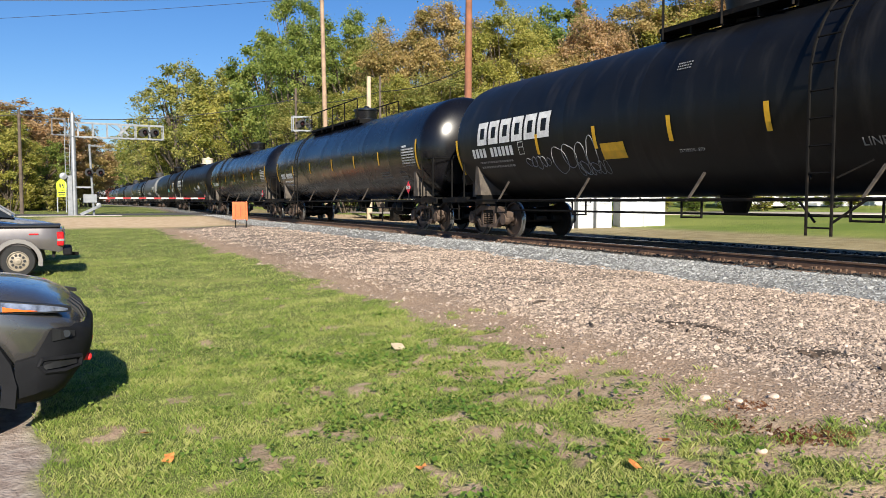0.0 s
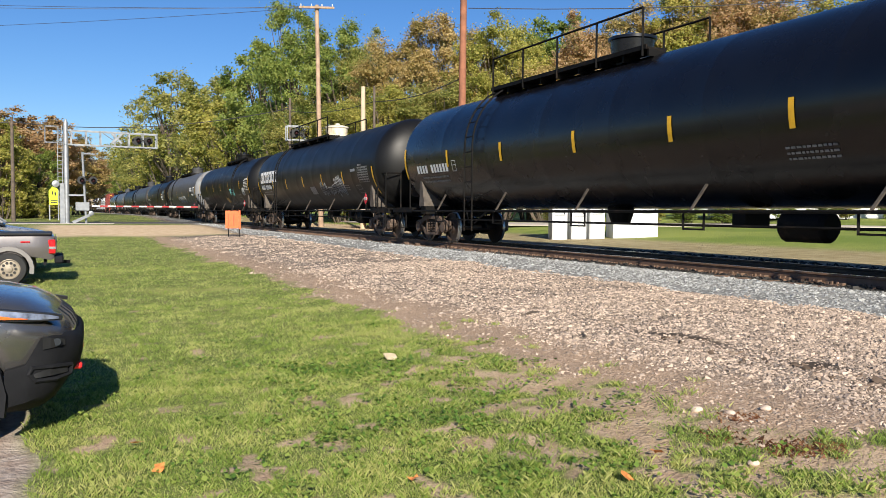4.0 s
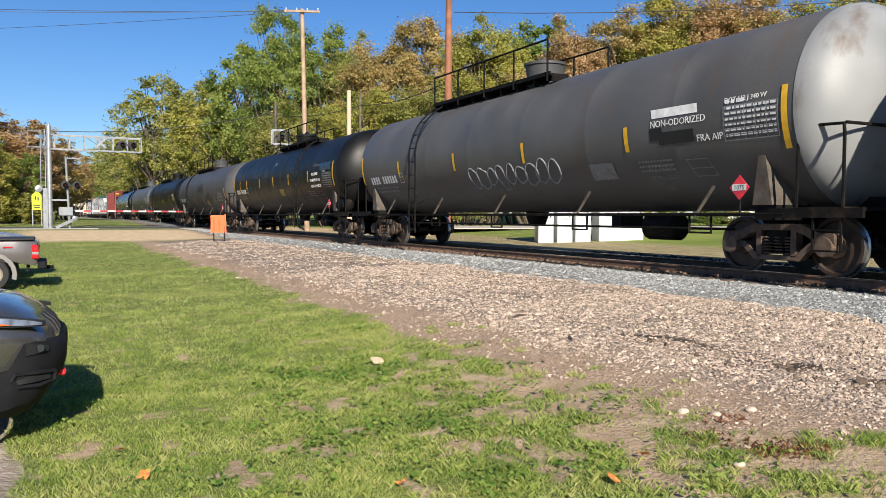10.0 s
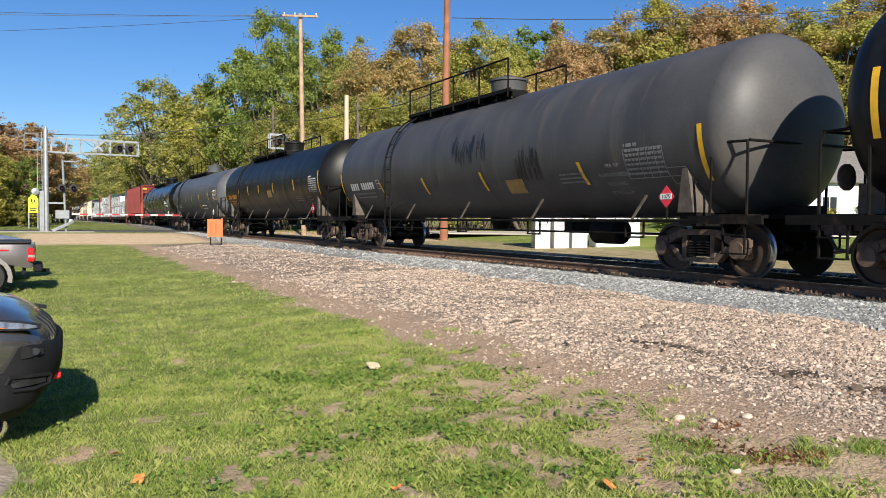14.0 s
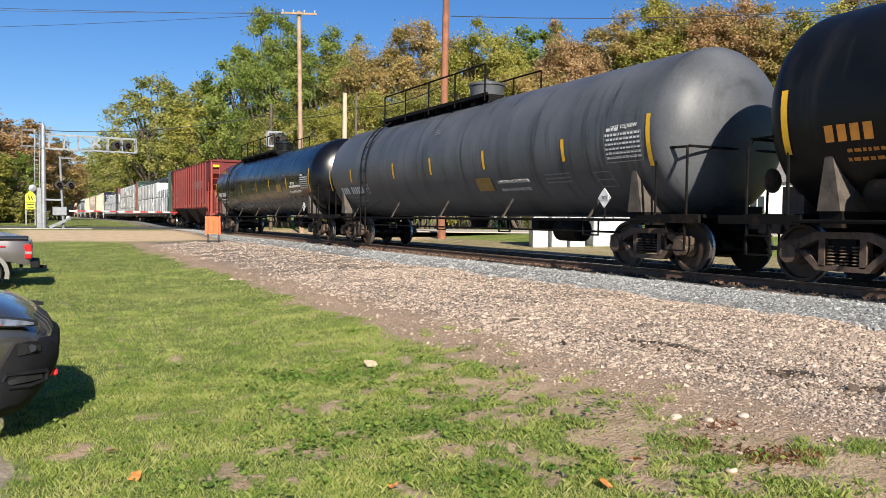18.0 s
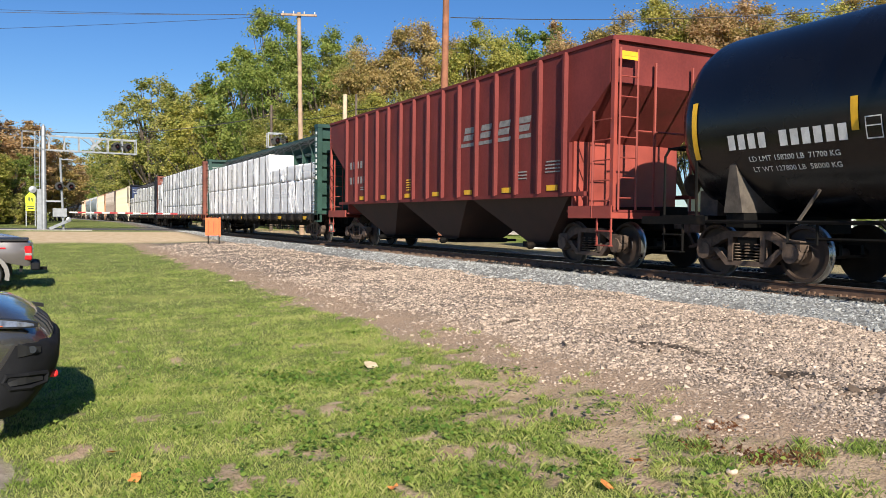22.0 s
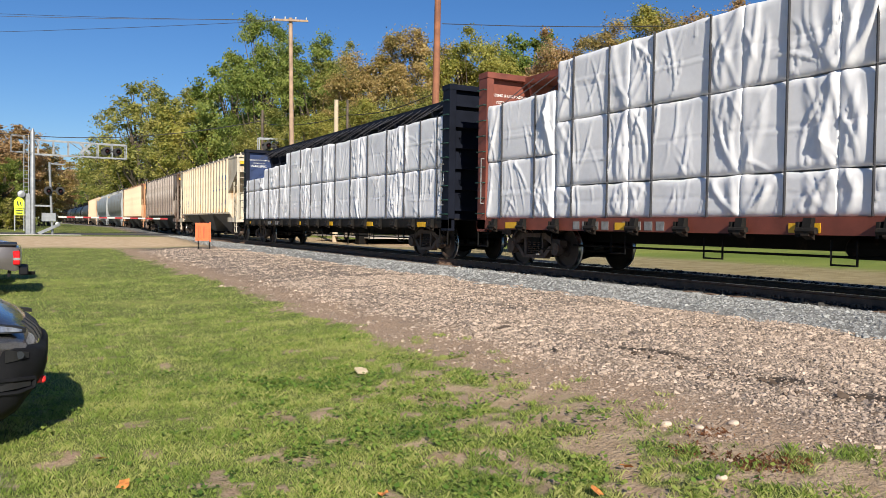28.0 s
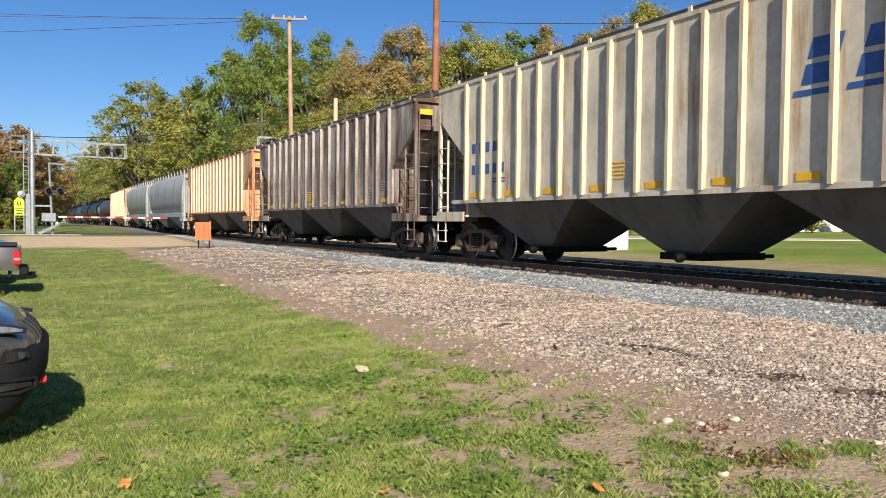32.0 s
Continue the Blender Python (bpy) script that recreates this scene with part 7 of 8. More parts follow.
def build_sedan(x, y, paint, label, turn, tall=1.0):
    t = thing("sedan", pose(x, y, ground_z(x, y), 0, 0, turn) @ Matrix.Diagonal((1, 1, tall, 1)), label, "car", "parked cars")
    body = [shell(0.0, 0.55, 0.35, 0.5, 0.66), shell(-0.12, 0.72, 0.28, 0.52, 0.74), shell(-0.5, 0.85, 0.25, 0.55, 0.82), shell(-1.3, 0.88, 0.25, 0.6, 0.92), shell(-3.3, 0.88, 0.25, 0.6, 0.95), shell(-4.3, 0.84, 0.3, 0.6, 0.93), shell(-4.6, 0.7, 0.38, 0.6, 0.85)]
    part("body", loft(body), paint, t, smooth=True)
    top = [(-1.2, [(0, 0.93), (0.5, 0.93), (0.75, 0.92), (0.8, 0.9), (0, 0.88)]), (-2.0, [(0, 1.38), (0.42, 1.37), (0.56, 1.32), (0.8, 0.95), (0, 0.88)]), (-3.0, [(0, 1.42), (0.42, 1.41), (0.56, 1.36), (0.8, 0.96), (0, 0.9)]), (-4.1, [(0, 0.98), (0.42, 0.98), (0.6, 0.97), (0.76, 0.95), (0, 0.9)])]
    part("glass_band", loft(top), M_GLASS, t, smooth=True)
    roof = [(-1.95, [(0, 1.375), (0.42, 1.365), (0.55, 1.33), (0, 1.3)]), (-2.2, [(0, 1.43), (0.42, 1.42), (0.56, 1.37), (0, 1.34)]), (-3.0, [(0, 1.44), (0.42, 1.43), (0.56, 1.38), (0, 1.36)]), (-3.35, [(0, 1.32), (0.42, 1.31), (0.54, 1.27), (0, 1.25)])]
    part("roof", loft(roof), paint, t, smooth=True)
    for s in (-1, 1):
        bm = rod(bmesh.new(), (-1.25, s * 0.74, 0.95), (-2.05, s * 0.56, 1.37), 0.03)
        part("pillar", bm, paint, t)
        for wx in (-0.85, -3.6):
            road_wheel(t, wx, s * 0.76, 0.32, M_CHROME, 6)
        st = [(0.0, 0.55), (-0.12, 0.72), (-0.5, 0.85), (-1.3, 0.88)]
    for s in (-1, 1):
        part("headlight", strip_on(st, -0.06, -0.48, lambda u: 0.60 + 0.03 * u, lambda u: 0.68 + 0.06 * u, 0.006, s), M_LAMPG, t)


build_sedan(-0.62, 22.0, M_BLUEP, "dark blue sedan with a glossy bonnet", 0, 1.32)
build_sedan(-0.07, 23.9, M_SILVER, "silver sedan with a curved roof", 0, 1.32)


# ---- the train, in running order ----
M_SLOPER = mat("dark_brown_slope_sheet", (0.045, 0.024, 0.019), 0.75, var=0.3, scale=1.5)
M_RIBRUST = mat("rust_edged_cream_paint", (0.55, 0.46, 0.33), 0.65, var=0.15, scale=2, stains=((0.38, 0.19, 0.08), 0.45, (5.0, 5.0, 0.7)))
M_BLUEL = mat("blue_lettering_paint", (0.03, 0.09, 0.28), 0.6, var=0.2, scale=6)
M_TEAL = mat("teal_spray_paint", (0.12, 0.36, 0.34), 0.6, var=0.3, scale=6)
M_SPRAY = mat("white_spray_paint", (0.27, 0.28, 0.29), 0.6, var=0.4, scale=9)
M_OLDPANEL = mat("faded_dull_yellow_panel", (0.30, 0.24, 0.03), 0.6, var=0.25, scale=6)
M_SCUFF = mat("black_scuff_paint", (0.008, 0.008, 0.009), 0.5)


def scuffs(car, y0, y1, z0, z1, n, seed, material=None):
    """Ragged dark or pale streaks, each a thin upright blot on the tank side."""
    rng = random.Random(seed)
    bm = bmesh.new()
    for _ in range(n):
        y, z = rng.uniform(y1, y0), rng.uniform(z0, z1)
        quad_on(bm, 0, y, y + rng.uniform(0.015, 0.05), z, z + rng.uniform(0.08, 0.45), TANK_R, TANK_Z, 0.009)
    part("scuff", bm, material or M_SCUFF, car, "ragged streaks on the paint")["kind"] = "stuff"


def hazard_words(car, lines, y, z, size, material=None):
    for k, txt in enumerate(lines):
        words(txt, size, car, material or M_WHITE, on_tank(y, z - k * size * 1.45), "warning_lettering")


def end_tank(car, y, length):
    """A small cylinder lying on the end platform."""
    bm = lathe(bmesh.new(), [(0.12, -length / 2 - 0.06), (0.22, -length / 2), (0.24, -length / 2 + 0.06), (0.24, length / 2 - 0.06), (0.22, length / 2), (0.12, length / 2 + 0.06)], 18, "y", (-1.18, y, 1.32))
    part("end_tank", bm, M_UNDER, car, "small black cylinder on the platform", smooth=True)


def patch(car, y0, y1, z0, z1, material, label, lean=0.0):
    """A repainted field on the tank side."""
    bm = bmesh.new()
    quad_on(bm, 0, min(y0, y1), max(y0, y1), z0, z1, TANK_R, TANK_Z, 0.009)
    for v in bm.verts:
        v.co.y += (v.co.z - z0) * lean
    part("paint_patch", bm, material, car, label)


c = tank_car(2.6, 18.8, 2.1, 2.1, M_BLACK, "satin black tank car with white brand strokes and graffiti", brand=(7.75, 2.4), seed=11, top_mark=True, ladder=-2.93, stripes=(8.95, 4.87, 2.67, 0.42, -1.8, -5.3, -8.75), sz=2.26, panel=(1.78, 1.96, M_YELLOW), end_z=2.15)
graffiti(c, 5.5, 4.5, 1.72, 1.98, M_SPRAY, 2, 5, 0.008)
graffiti(c, 4.35, 2.7, 1.55, 2.25, M_SPRAY, 1, 4, 0.009)
graffiti(c, 3.6, 2.5, 1.5, 1.8, M_SPRAY, 31, 6, 0.007)
words("LINER", 0.2, c, M_GREYL, on_tank(-3.55, 1.76), "stencil_lettering")
words("EXTERIOR - STD", 0.085, c, M_GREYL, on_tank(0.0, 1.84), "stencil_lettering")
c = tank_car(23.0, 39.75, 2.1, 2.15, M_GLOSS, "glossy black tank car with a bright curved head", seed=13, ladder=4.8, stripes=(9.05, 6.03, 3.06, -0.17, -2.94, -5.54, -8.84), sz=2.43, panel=False, data=(-7.64, 2.36), box_y=-7.69, weights=("LD LMT 163200 LB  74050 KG", "LT WT 99800 LB  45250 KG"))
c = tank_car(44.0, 60.3, 2.1, 2.15, M_GLOSS, "glossy black tank car reflecting the sky", seed=15, ladder=4.4, stripes=(8.95, 6.01, 3.03, -0.06, -3.0, -5.61, -8.84), sz=2.44, panel=False, data=(-7.6, 2.35))
c = tank_car(64.6, 80.86, 2.15, 2.05, M_BLACK, "satin black tank car with a tan dome and graffiti", brand=(8.2, 2.4), dome=M_CREAM, seed=16, ladder=4.35, mz=2.18, sz=2.24, stripes=(8.75, 5.6, 3.08, 0.18, -2.66, -5.34, -8.63), panel=(-1.45, 1.84, M_GREYL), data=(-7.11, 2.28), end_z=2.05)
graffiti(c, -2.2, -3.0, 1.6, 2.15, M_SPRAY, 3, 5, 0.008)
graffiti(c, -3.2, -4.2, 1.6, 2.0, M_SPRAY, 4, 7, 0.007)
graffiti(c, -4.2, -5.2, 1.6, 2.3, M_SPRAY, 14, 7, 0.009)
patch(c, -6.35, -6.85, 2.42, 2.52, M_SPRAY, "ragged pale repainted strip")
c = tank_car(85.0, 100.64, 2.1, 2.06, M_BLACK, "satin black tank car with a red diamond placard", seed=17, top_mark=True, ladder=-4.73, stripes=(8.75, 5.42, 2.83, 0.1, -2.65, -6.11, -8.59), sz=2.51, mz=1.83, mark=M_GREYL, panel=(-1.7, 1.64, M_BRONZE), data=(-7.28, 2.38), box_y=-6.0, plate_y=-7.19, end_z=2.46)
graffiti(c, -2.95, -4.15, 1.95, 2.3, M_TEAL, 5, 7, 0.016)
graffiti(c, -6.55, -7.25, 1.9, 2.3, M_SPRAY, 6, 5, 0.007)
words("DOT 112J340W", 0.13, c, M_WHITE, on_tank(-8.0, 2.8), "stencil_lettering")
c = tank_car(104.8, 120.9, 2.1, 2.05, M_GREYW, "weathered grey tank car with a pale head and graffiti", head_paint=M_PALET, seed=19, placard="1075", dome=M_GREY, ladder=4.26, stripes=(8.65, 5.64, 1.98, -1.43, -5.03, -8.6), sz=2.37, mz=2.08, panel=(-4.5, 1.82, M_GREYL), data=(-7.42, 2.42), box_y=-7.0)
graffiti(c, 1.3, -2.7, 1.62, 2.2, M_SPRAY, 7, 9, 0.018)
patch(c, -5.74, -6.86, 2.68, 2.84, M_WHITE, "white painted-over strip", 0.2)
patch(c, -5.9, -6.75, 2.2, 2.42, M_SCUFF, "black painted-over field")
patch(c, -5.68, -6.0, 2.28, 2.5, M_SCUFF, "black painted-over field")
hazard_words(c, ("NON-ODORIZED",), -6.37, 2.57, 0.17)
hazard_words(c, ("LIQUEFIED", "PETROLEUM", "GAS"), -5.75, 1.82, 0.13, M_GREYL)
hazard_words(c, ("FRA AIP",), -7.1, 2.24, 0.17)
words("DOT 112 J 340 W", 0.11, c, M_WHITE, on_tank(-7.85, 2.79), "stencil_lettering")
c = tank_car(125.0, 141.2, 2.05, 2.05, M_BLACK, "black tank car with white warning words", seed=20, top_mark=True, placard="1075", ladder=-4.13, stripes=(8.6, 7.16, 5.6, 2.82, 0.22, -2.41, -5.29, -8.44), sz=2.54, mz=2.21, data=(-7.15, 2.32), box_y=-6.85, panel=(-1.4, 1.99, M_OLDPANEL), end_z=2.54)
hazard_words(c, ("LIQUEFIED", "PETROLEUM GAS", "NON-ODORIZED"), -6.2, 2.6, 0.165)
patch(c, -6.9, -8.15, 2.72, 3.0, M_GLOSS, "darker repainted field")
patch(c, -6.0, -6.9, 2.9, 3.0, M_GREY, "greyer repainted strip")
end_tank(c, -8.6, 0.85)
c = tank_car(145.3, 161.5, 2.05, 2.05, M_GREY, "faded grey-black tank car with scratched black stains", seed=22, placard="1075", ladder=4.23, stripes=(8.9, 5.36, 2.19, -1.18, -5.24, -8.6), sz=1.93, mz=2.09, tilt=0.3, data=(-6.61, 2.03), panel=(-2.95, 1.76, M_BRONZE), end_z=2.12, box_y=-8.2)
scuffs(c, 0.3, -1.5, 2.35, 2.85, 60, 8)
scuffs(c, -2.75, -3.8, 1.85, 2.3, 50, 9)
hazard_words(c, ("FRA AIP", "NON-ODORIZED", "LIQUEFIED", "PETROLEUM"), -6.2, 2.03, 0.12, M_GREYL)
c = tank_car(165.6, 181.65, 2.05, 2.05, M_BLACK, "satin black tank car with orange lettering", mark=M_ORANGEL, seed=23, ladder=4.65, stripes=(8.65, 5.3, 3.13, 0.88, -1.8, -5.2, -8.6), sz=2.43, mz=2.19, panel=(-1.42, 2.17, M_BRONZE))
end_tank(c, 7.1, 0.8)
c = tank_car(185.75, 201.6, 2.05, 2.05, M_GREYB, "blue-grey tank car with a tall ladder", seed=25, top_mark=True, placard="1005", ladder=5.05, sz=2.41, mz=1.91, stripes=(8.85, 6.67, 2.99, 0.4, -2.55, -5.87, -8.48), panel=(-2.7, 1.82, M_BRONZE), data=(-7.23, 2.34), plate_y=-7.17)
hazard_words(c, ("ANHYDROUS AMMONIA", "INHALATION HAZARD"), -3.65, 1.84, 0.125)
words("DOT 105J300W", 0.11, c, M_WHITE, on_tank(-7.8, 2.72), "stencil_lettering")
c = tank_car(205.7, 222.85, 2.05, 2.15, M_GLOSS, "glossy black tank car with white hazard words", seed=27, placard="1005", ladder=5.4, stripes=(9.25, 6.34, 2.65, -0.56, -2.97, -5.88, -9.11), sz=2.45, mz=2.22, panel=(-4.95, 2.26, M_BRONZE), data=(-7.88, 2.36), weights=("LD LMT 158200 LB  71700 KG", "LT WT 127800 LB  58000 KG"), end_z=2.47)
hazard_words(c, ("SR-9292",), -6.75, 2.4, 0.15)
hazard_words(c, ("ANHYDROUS AMMONIA", "INHALATION HAZARD"), -7.05, 2.26, 0.15)
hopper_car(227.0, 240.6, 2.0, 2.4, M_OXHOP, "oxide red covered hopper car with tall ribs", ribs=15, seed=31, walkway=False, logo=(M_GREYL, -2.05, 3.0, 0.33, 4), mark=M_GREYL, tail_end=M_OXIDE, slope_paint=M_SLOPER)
LOW = [(a, b, 1.14, 2.58) for a, b in ((0.01, 0.16), (0.16, 0.325), (0.33, 0.44), (0.44, 0.55), (0.55, 0.66), (0.66, 0.77), (0.77, 0.88), (0.88, 0.985))]
HIGH = [(0.01, 0.115, 2.59, 3.25), (0.115, 0.22, 2.59, 3.28), (0.22, 0.325, 2.59, 3.22)] + [(a, b, 2.59, 4.02) for a, b in ((0.33, 0.44), (0.44, 0.55), (0.55, 0.66), (0.66, 0.77), (0.77, 0.88), (0.88, 0.985))]
centre_beam(245.5, 264.5, 2.5, 2.5, M_GREEN, "dark green centre-beam car loaded with wrapped lumber", LOW + HIGH, 41, (("LOADING & UNLOADING", 0.1), ("INSTRUCTIONS", 0.1)), deck=M_DECK, beyond=4.0)
TRI = []
for a, b in ((0.01, 0.14), (0.14, 0.28), (0.28, 0.42), (0.42, 0.565), (0.565, 0.64), (0.64, 0.757), (0.757, 0.857)):
    TRI += [(a, b, 1.14, 1.81), (a, b, 1.82, 3.18), (a, b, 3.19, 4.48)]
centre_beam(269.6, 288.4, 2.6, 2.6, M_BROWNR, "brown-red centre-beam car loaded with wrapped lumber", TRI + [(0.862, 0.983, 1.14, 2.5), (0.862, 0.983, 2.51, 3.88)], 42, (("LOADING & UNLOADING", 0.1), ("INSTRUCTIONS", 0.1), ("WARNING", 0.15)))
SPLITS = ((0.01, 0.152), (0.152, 0.293), (0.293, 0.43), (0.43, 0.549), (0.549, 0.675), (0.677, 0.757), (0.757, 0.835), (0.838, 0.985))
NLOW = [(a, b, 1.14, 2.53) for a, b in SPLITS]
NTOPS = (3.95, 3.92, 3.9, 3.95, 4.0, 3.55, 3.52, 3.13)
centre_beam(293.95, 311.95, 2.95, 2.65, M_NAVY, "navy blue centre-beam car loaded with wrapped lumber", NLOW + [(a, b, 2.54, z) for (a, b), z in zip(SPLITS, NTOPS)], 43, (("LOADING AND UNLOADING", 0.09), ("INSTRUCTION", 0.09), ("WARNING", 0.17)), deck=M_DECK, sign_paint=M_NAVY_SUN)
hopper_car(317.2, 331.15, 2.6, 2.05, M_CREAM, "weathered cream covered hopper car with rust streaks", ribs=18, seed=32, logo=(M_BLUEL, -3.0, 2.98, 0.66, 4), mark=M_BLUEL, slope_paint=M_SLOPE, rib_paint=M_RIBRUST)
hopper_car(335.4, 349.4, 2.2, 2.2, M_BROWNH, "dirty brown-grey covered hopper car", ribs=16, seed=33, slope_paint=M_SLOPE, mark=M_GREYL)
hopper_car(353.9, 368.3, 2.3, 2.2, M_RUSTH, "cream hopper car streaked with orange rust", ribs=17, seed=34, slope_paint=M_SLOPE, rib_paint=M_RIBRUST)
hopper_car(372.6, 387.2, 2.1, 2.2, M_PALEH, "pale grey round-sided hopper car", curved=True, seed=35, bays=2)
hopper_car(391.5, 404.8, 2.1, 2.2, M_PALEH, "pale grey round-sided hopper car with green marks", curved=True, seed=36, bays=2)
hopper_car(409.1, 423.8, 2.1, 2.2, M_PEACH, "faded peach covered hopper car", ribs=16, seed=37)
for i in range(6):
    s0 = 428.1 + 20.3 * i
    tank_car(s0, s0 + 16.1, 2.1, 2.1, M_BLACK if i % 3 else M_GREY, "satin black tank car far down the line", seed=50 + i, brand=(7.75, 2.4) if i == 0 else None)


# ---- loose ground cover ----
def lay(name, verts, faces, material, label, category):
    me = bpy.data.meshes.new(name)
    me.from_pydata(verts, [], faces)
    return tagged(link(me, name, None, material), label, category, kind="stuff")


def build_grass():
    rng = random.Random(7)
    verts, faces = [], []
    def blade(x, y, z, h, w, lean):
        a = rng.uniform(0, 6.283)
        dx, dy = math.cos(a) * w, math.sin(a) * w
        b = rng.uniform(0, 6.283)
        lx, ly = math.cos(b) * lean, math.sin(b) * lean
        i = len(verts)
        verts.extend(((x - dx, y - dy, z - 0.004), (x + dx, y + dy, z - 0.004), (x + lx * 0.35 + dx * 0.7, y + ly * 0.35 + dy * 0.7, z + h * 0.6), (x + lx, y + ly, z + h)))
        faces.append((i, i + 1, i + 2))
        faces.append((i, i + 2, i + 3))
    for y0, y1, dens, size in ((-2.5, 2.2, 500, 1.2), (2.2, 4.5, 7600, 0.50), (4.5, 8, 5200, 0.60), (8, 14, 1700, 0.95), (14, 24, 420, 1.6), (24, 42, 100, 2.5)):
        n = int((y1 - y0) * 6.0 * dens)
        for _ in range(n):
            x, y = rng.uniform(-1.6, 5.1), rng.uniform(y0, y1)
            if x < lot_edge(x, y):
                continue
            if rng.random() < gravel_at(x, y) * 1.15 or rng.random() < soil_at(x, y) * 0.92 + 0.25 * ease(0.2 + 1.6 * wob(x, y, 4.2, 71)):
                continue
            if x > 2.6 and y < 8 and rng.random() < 0.5 * ease((x - 2.6) / 1.6):
                continue
            if wob(x, y, 7.5, 52) < -0.25 and rng.random() < 0.6:
                continue
            tall = 0.45 + 1.1 * max(0, 0.25 + wob(x, y, 6.0, 44)) + 0.8 * max(0, 0.4 + wob(x, y, 1.6, 40))
            h = rng.uniform(0.014, 0.038) * tall * (0.75 + 0.2 * size)
            blade(x, y, ground_rough(x, y), h, rng.uniform(0.0025, 0.0045) * size, h * rng.uniform(0.2, 1.1))
    # tufts of longer blades, thickest where the lawn breaks up towards the gravel
    tufts = 0
    while tufts < 620:
        x, y = rng.uniform(0.1, 5.0), 2.3 + 8.0 * rng.random() ** 1.5
        if rng.random() > 0.22 + 0.78 * ease((x - 1.3) / 1.8) or (gravel_at(x, y) > 0.75 and rng.random() > 0.12) or (soil_at(x, y) > 0.5 and rng.random() > 0.2) or x > 4.9:
            continue
        tufts += 1
        spread = rng.uniform(0.02, 0.06)
        for _ in range(rng.randint(18, 44)):
            px, py = rng.gauss(x, spread), rng.gauss(y, spread)
            h = rng.uniform(0.022, 0.055)
            blade(px, py, ground_rough(px, py), h, rng.uniform(0.0015, 0.0027), h * rng.uniform(0.3, 1.2))
    lay("grass", verts, faces, L_GRASS, "short uneven lawn grass with thin spots", "grass")
    verts, faces = [], []
    # broad-leaved weeds in clumps
    spots = [(rng.uniform(0, 4.3), rng.uniform(2.4, 10)) for _ in range(130)] + [(rng.uniform(1.6, 4.6), rng.uniform(2.5, 8)) for _ in range(240)]
    for cx, cy in spots:
        if (soil_at(cx, cy) > 0.5 and rng.random() > 0.25) or gravel_at(cx, cy) > 0.9:
            continue
        for _ in range(rng.randint(12, 34)):
            x, y = rng.gauss(cx, 0.085), rng.gauss(cy, 0.085)
            z = ground_rough(x, y)
            a = rng.uniform(0, 6.283)
            L = rng.uniform(0.02, 0.05)
            W = L * rng.uniform(0.3, 0.5)
            u = Vector((math.cos(a), math.sin(a), rng.uniform(0.1, 0.9))).normalized()
            v = Vector((-math.sin(a), math.cos(a), 0))
            p = Vector((x, y, z + rng.uniform(0.005, 0.045)))
            i = len(verts)
            verts.extend(tuple(q) for q in (p, p + u * L * 0.5 + v * W, p + u * L, p + u * L * 0.5 - v * W))
            faces.append((i, i + 1, i + 2, i + 3))
    lay("weeds", verts, faces, L_WEED, "small broad-leaved weeds in the lawn", "weeds")


def build_russet():
    """Low rust-red dried weeds on the bare ground."""
    rng = random.Random(77)
    verts, faces = [], []
    for cx, cy, n in ((4.05, 3.35, 300), (4.25, 3.25, 180), (3.95, 3.75, 130), (4.3, 3.95, 110)):
        for _ in range(n):
            x, y = rng.gauss(cx, 0.09), rng.gauss(cy, 0.09)
            z = ground_rough(x, y)
            a, L = rng.uniform(0, 6.283), rng.uniform(0.012, 0.035)
            dx, dy = math.cos(a) * L, math.sin(a) * L
            i = len(verts)
            verts.extend(((x, y, z), (x + dx - dy * 0.2, y + dy + dx * 0.2, z + rng.uniform(0.005, 0.03)), (x + dx * 1.4, y + dy * 1.4, z + rng.uniform(0.005, 0.02))))
            faces.append((i, i + 1, i + 2))
    lay("dried_weeds", verts, faces, L_RUSSET, "low rust-red dried weeds on bare dirt", "weeds")


L_RUSSET = leafy("russet_dried_leaves", (0.10, 0.045, 0.02), (0.23, 0.09, 0.04), (0.32, 0.17, 0.08))


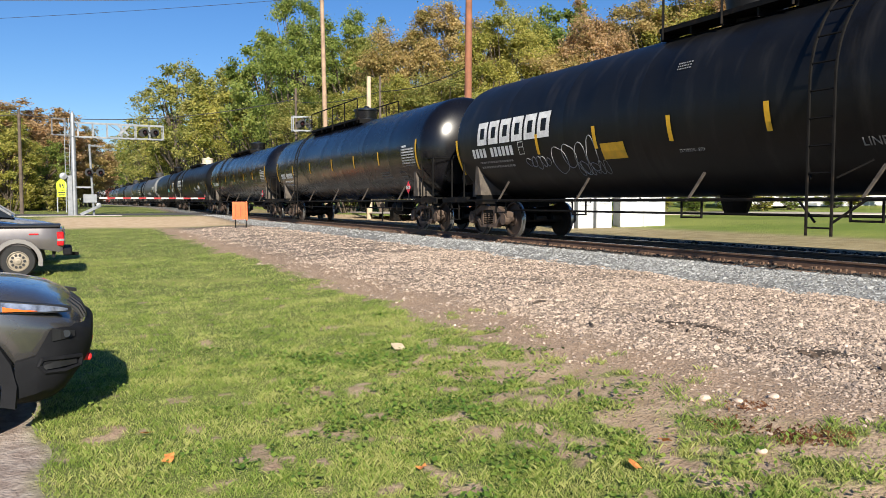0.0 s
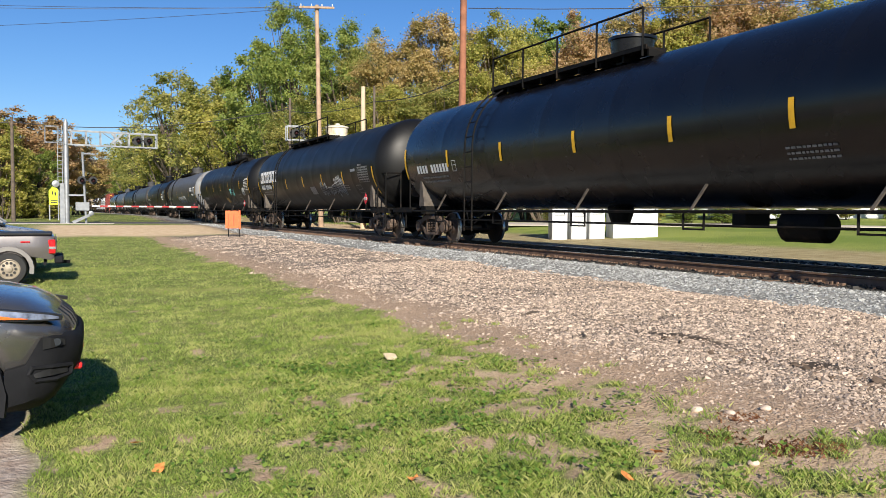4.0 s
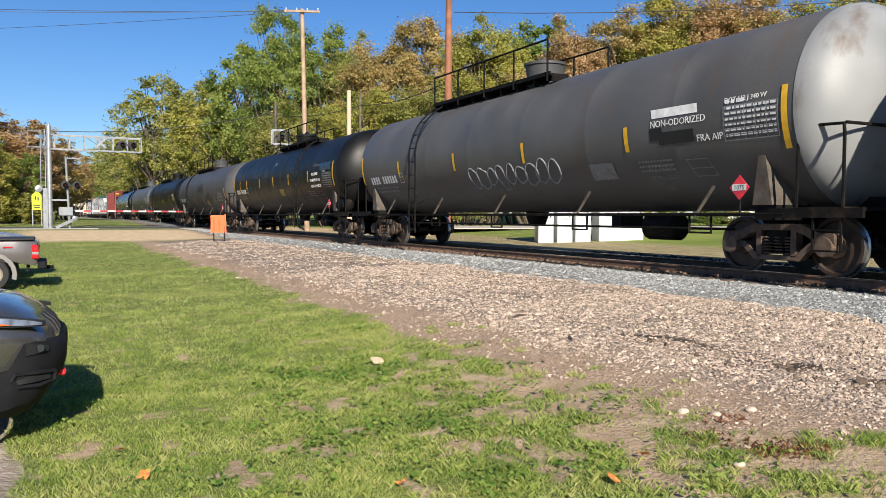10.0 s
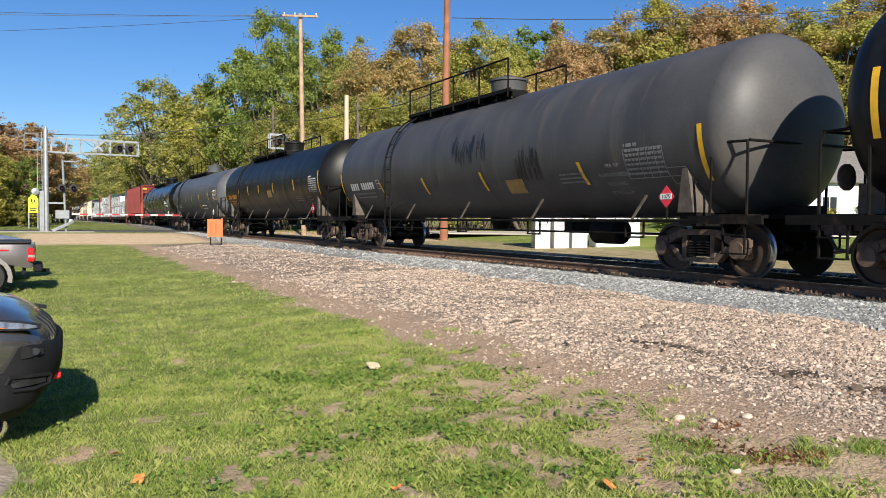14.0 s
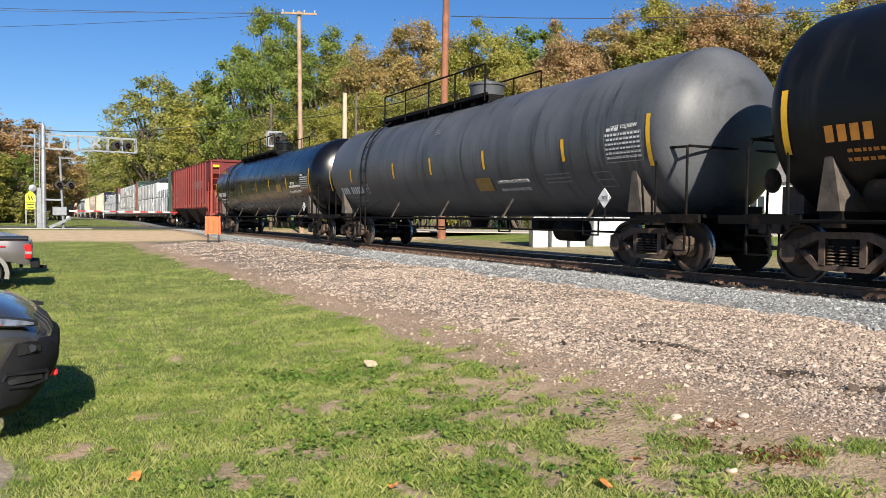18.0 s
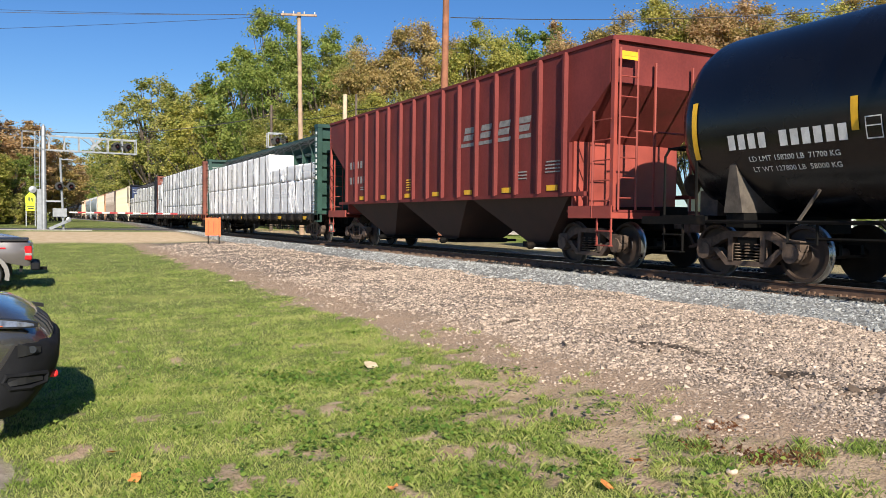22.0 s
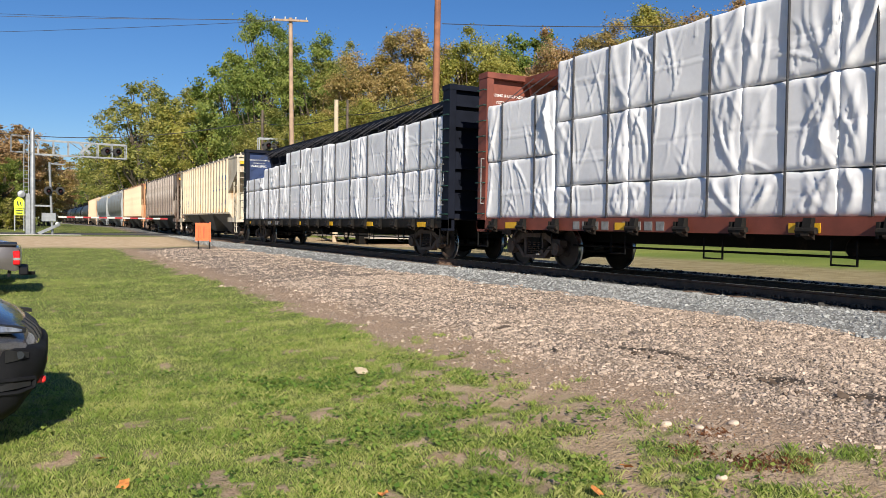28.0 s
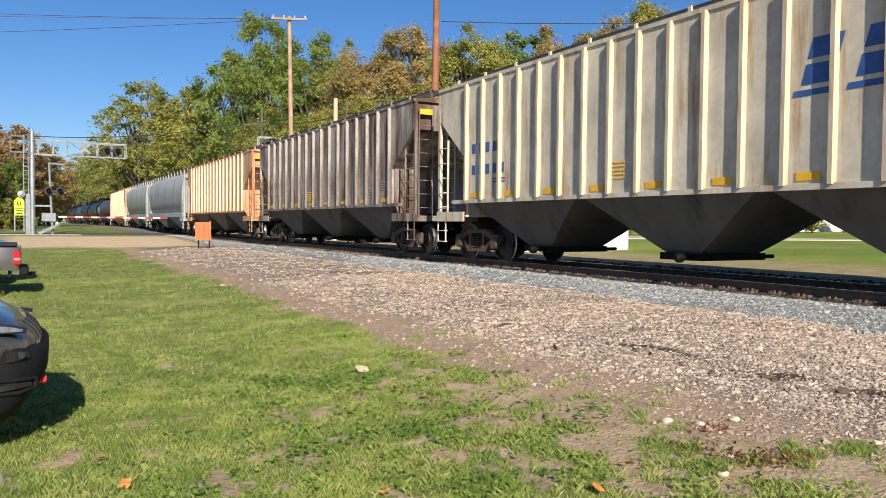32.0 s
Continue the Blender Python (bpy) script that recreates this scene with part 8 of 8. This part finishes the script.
def build_stones():
    rng = np.random.default_rng(3)
    base = np.array([(a, b, c) for c in (-1, 1) for a, b in ((-1, -1), (1, -1), (1, 1), (-1, 1))], float)
    tri = ((4, 5, 6, 7), (0, 1, 5, 4), (1, 2, 6, 5), (2, 3, 7, 6), (3, 0, 4, 7))
    def heap(name, spans, material, keep, label, size, lift):
        verts, faces = [], []
        for x0, x1, y0, y1, dens, k in spans:
            for _ in range(int((x1 - x0) * (y1 - y0) * dens)):
                x, y = rng.uniform(x0, x1), rng.uniform(y0, y1)
                if rng.random() > keep(x, y):
                    continue
                s = rng.uniform(*size) * k * (1 + 0.9 * (rng.random() > 0.94))
                p = base * rng.uniform(0.5, 1.1, (8, 3)) * (s, s * rng.uniform(0.55, 1), s * rng.uniform(0.3, 0.7))
                a = rng.uniform(0, 6.283)
                c, d = math.cos(a), math.sin(a)
                z = lift(x, y)
                i = len(verts)
                p[4:, :2] *= 0.75
                p[:, 2] += p[:, 0] * rng.uniform(-0.5, 0.5) + p[:, 1] * rng.uniform(-0.5, 0.5)
                for q in p:
                    verts.append((x + c * q[0] - d * q[1], y + d * q[0] + c * q[1], z + q[2]))
                faces.extend(tuple(i + k for k in t) for t in tri)
        lay(name, verts, faces, material, label, "gravel")
    def tan(x, y):
        return gravel_at(x, y) * (0.12 + 0.88 * ease((x - 4.6 - 0.4 * wob(x, y, 1.1, 6)) / 0.8)) * (0.6 + 0.4 * ease(0.6 + 1.6 * wob(x, y, 0.9, 17))) * (1 - 0.85 * strewn_at(x, y))
    heap("gravel", ((3.8, 9.3, 2.4, 6, 2100, 0.82), (3.9, 9.3, 6, 10, 1100, 0.95), (4, 9.3, 10, 18, 480, 1.05), (4, 9.3, 18, 40, 90, 1.4), (9.3, 10.1, 2.4, 16, 110, 1.1)), M_STONE, tan, "tan broken stone gravel beside the track", (0.008, 0.024), ground_rough)
    def along(x, y):
        d = abs(x - 5.78 - 0.16 * wob(x, y, 1.7, 3))
        return ease(1.2 - d / 0.24) * (0.25 + 0.75 * ease(0.5 + 2 * wob(x, y, 2.3, 31)))
    heap("clods", ((5.2, 6.4, 2.6, 6.4, 240, 1.0),), M_CLOD, along, "dark brown clods and stones along a damp rut", (0.014, 0.036), ground_rough)
    def bed(x, y):
        dx = abs(x - TRACK_X)
        return max(ground_z(x, y), RAIL_Z - 0.17 - 0.22 * max(0, (dx - 1.7)) - 0.005) if dx < 2.75 else ground_z(x, y)
    def blue(x, y):
        if abs(x - TRACK_X) < 1.36:
            return 0.25
        return ease((x - 8.8 - 0.35 * wob(x, y, 1.8, 3)) / 0.7)
    heap("ballast", ((8.5, 10.35, 2.5, 12, 1200, 1.0), (8.5, 10.35, 12, 24, 420, 1.25), (8.5, 10.35, 24, 60, 60, 1.8)), M_STONEB, blue, "blue-grey crushed stone along the sleepers", (0.010, 0.025), bed)

    # Laid from the near sleeper ends past the far rail, where the train shades it.
    heap("track_ballast", ((10.35, 12.9, 2, 18, 620, 1.25), (12.9, 14, 2, 18, 200, 1.3)), M_OILSHADE, lambda x, y: 1.0, "oily track stone with the train's shade put into its colour", (0.014, 0.032), bed)


M_CLOD = mat("damp_brown_clod", (0.15, 0.11, 0.083), 0.95, var=0.35, scale=9, island=0.5, spec=0.15)
# Oily stone, coloured nearly black to carry the train's shade as well.
M_OILSHADE = mat("oily_shaded_stone", (0.03, 0.028, 0.026), 0.8, var=0.4, scale=8, island=0.4, spec=0.3)


def build_litter():
    rng = random.Random(21)
    def leaf(x, y):
        bm = bmesh.new()
        c = bm.verts.new((0, 0, 0.012))
        ring = []
        for k in range(9):
            a = 2 * math.pi * k / 9
            r = (0.03 if k % 2 else 0.05) * rng.uniform(0.8, 1.2)
            ring.append(bm.verts.new((r * math.cos(a), r * math.sin(a), rng.uniform(0.0, 0.025))))
        for k in range(9):
            bm.faces.new((c, ring[k], ring[(k + 1) % 9]))
        tagged(part("fallen_leaf", bm, M_LEAFO, None, m=pose(x, y, ground_rough(x, y) + 0.03, rng.uniform(-20, 20), rng.uniform(-20, 20), rng.uniform(0, 360))), "curled orange fallen leaf lying on the grass", "leaf", "fallen leaves")
    for x, y in ((0.52, 4.95), (1.86, 4.15), (3.35, 3.75), (0.45, 5.6), (2.9, 3.5)):
        leaf(x, y)
    bm = prism(bmesh.new(), [(-0.075, -0.05), (0.06, -0.06), (0.085, 0.03), (0.03, 0.055), (-0.06, 0.05)], 0.0, 0.022, "z")
    tagged(part("scrap", bm, M_CARD, None, m=pose(3.05, 7.43, ground_rough(3.05, 7.43) + 0.035, 24, 6, 15), bevel=0.005), "pale buff scrap of card on the grass", "scrap")
    for x, y, turn, L in ((5.6, 8.66, 20, 0.3), (5.3, 7.15, 65, 0.24)):
        bm = rod(bmesh.new(), (-L / 2, 0, 0), (0, 0.02, 0.015), 0.014, 6)
        rod(bm, (0, 0.02, 0.015), (L / 2, -0.01, 0), 0.013, 6, 0.006)
        tagged(part("stick", bm, M_BARK, None, m=pose(x, y, ground_rough(x, y) + 0.02, 0, 0, turn)), "short dark broken stick on the gravel", "stick", "sticks")
    for x, y, r in ((4.2, 4.28, 0.045), (4.35, 4.1, 0.034), (4.62, 4.02, 0.04), (3.7, 3.3, 0.035)):
        bm = bmesh.new()
        bmesh.ops.create_icosphere(bm, subdivisions=2, radius=r)
        for v in bm.verts:
            v.co *= 1 + 0.3 * noise.noise(v.co * 18 + Vector((x * 9, y * 9, 0)))
            v.co.z *= 0.62
        tagged(part("rock", bm, M_STONE, None, m=pose(x, y, ground_rough(x, y) + r * 0.25)), "rough grey-tan rock half sunk in dirt", "rock", "loose rocks")


build_grass()
build_russet()
build_stones()
build_litter()


# ---- movement ----
def run(t):
    """How far the train has rolled after t seconds; it gains speed slowly."""
    return 9.53 * t + 0.0084 * t * t


def motions():
    times = [0.0, 4.0, 8.0, 12.0, 16.0, 20.0, 24.0, 28.0, 32.0]
    where = {}
    for car, mid in MOVING:
        walk(car, [(t, pose(TRACK_X, mid - run(t), RAIL_Z)) for t in times])
        where[car] = mid
    # wheels roll; those far down the line are keyed only while they come near
    step = 2.0 / FPS
    for wheel, car, y in WHEELSETS:
        start = where[car] + wheel.parent.matrix_basis.translation.y + y
        near = [k for k in range(int(32 / step) + 1) if -4.0 < start - run(k * step) < 46.0]
        if not near:
            continue
        base = run(near[0] * step)
        rows = [(k * step, pose(0, y, WHEEL_R) @ Matrix.Rotation((run(k * step) - base) / WHEEL_R, 4, "X")) for k in near]
        last = rows[-1][1]
        if rows[0][0] > 0:
            rows.insert(0, (0.0, pose(0, y, WHEEL_R)))
        if rows[-1][0] < 32.0 - step:
            rows.append((32.0, last))
        walk(wheel, rows)


motions()
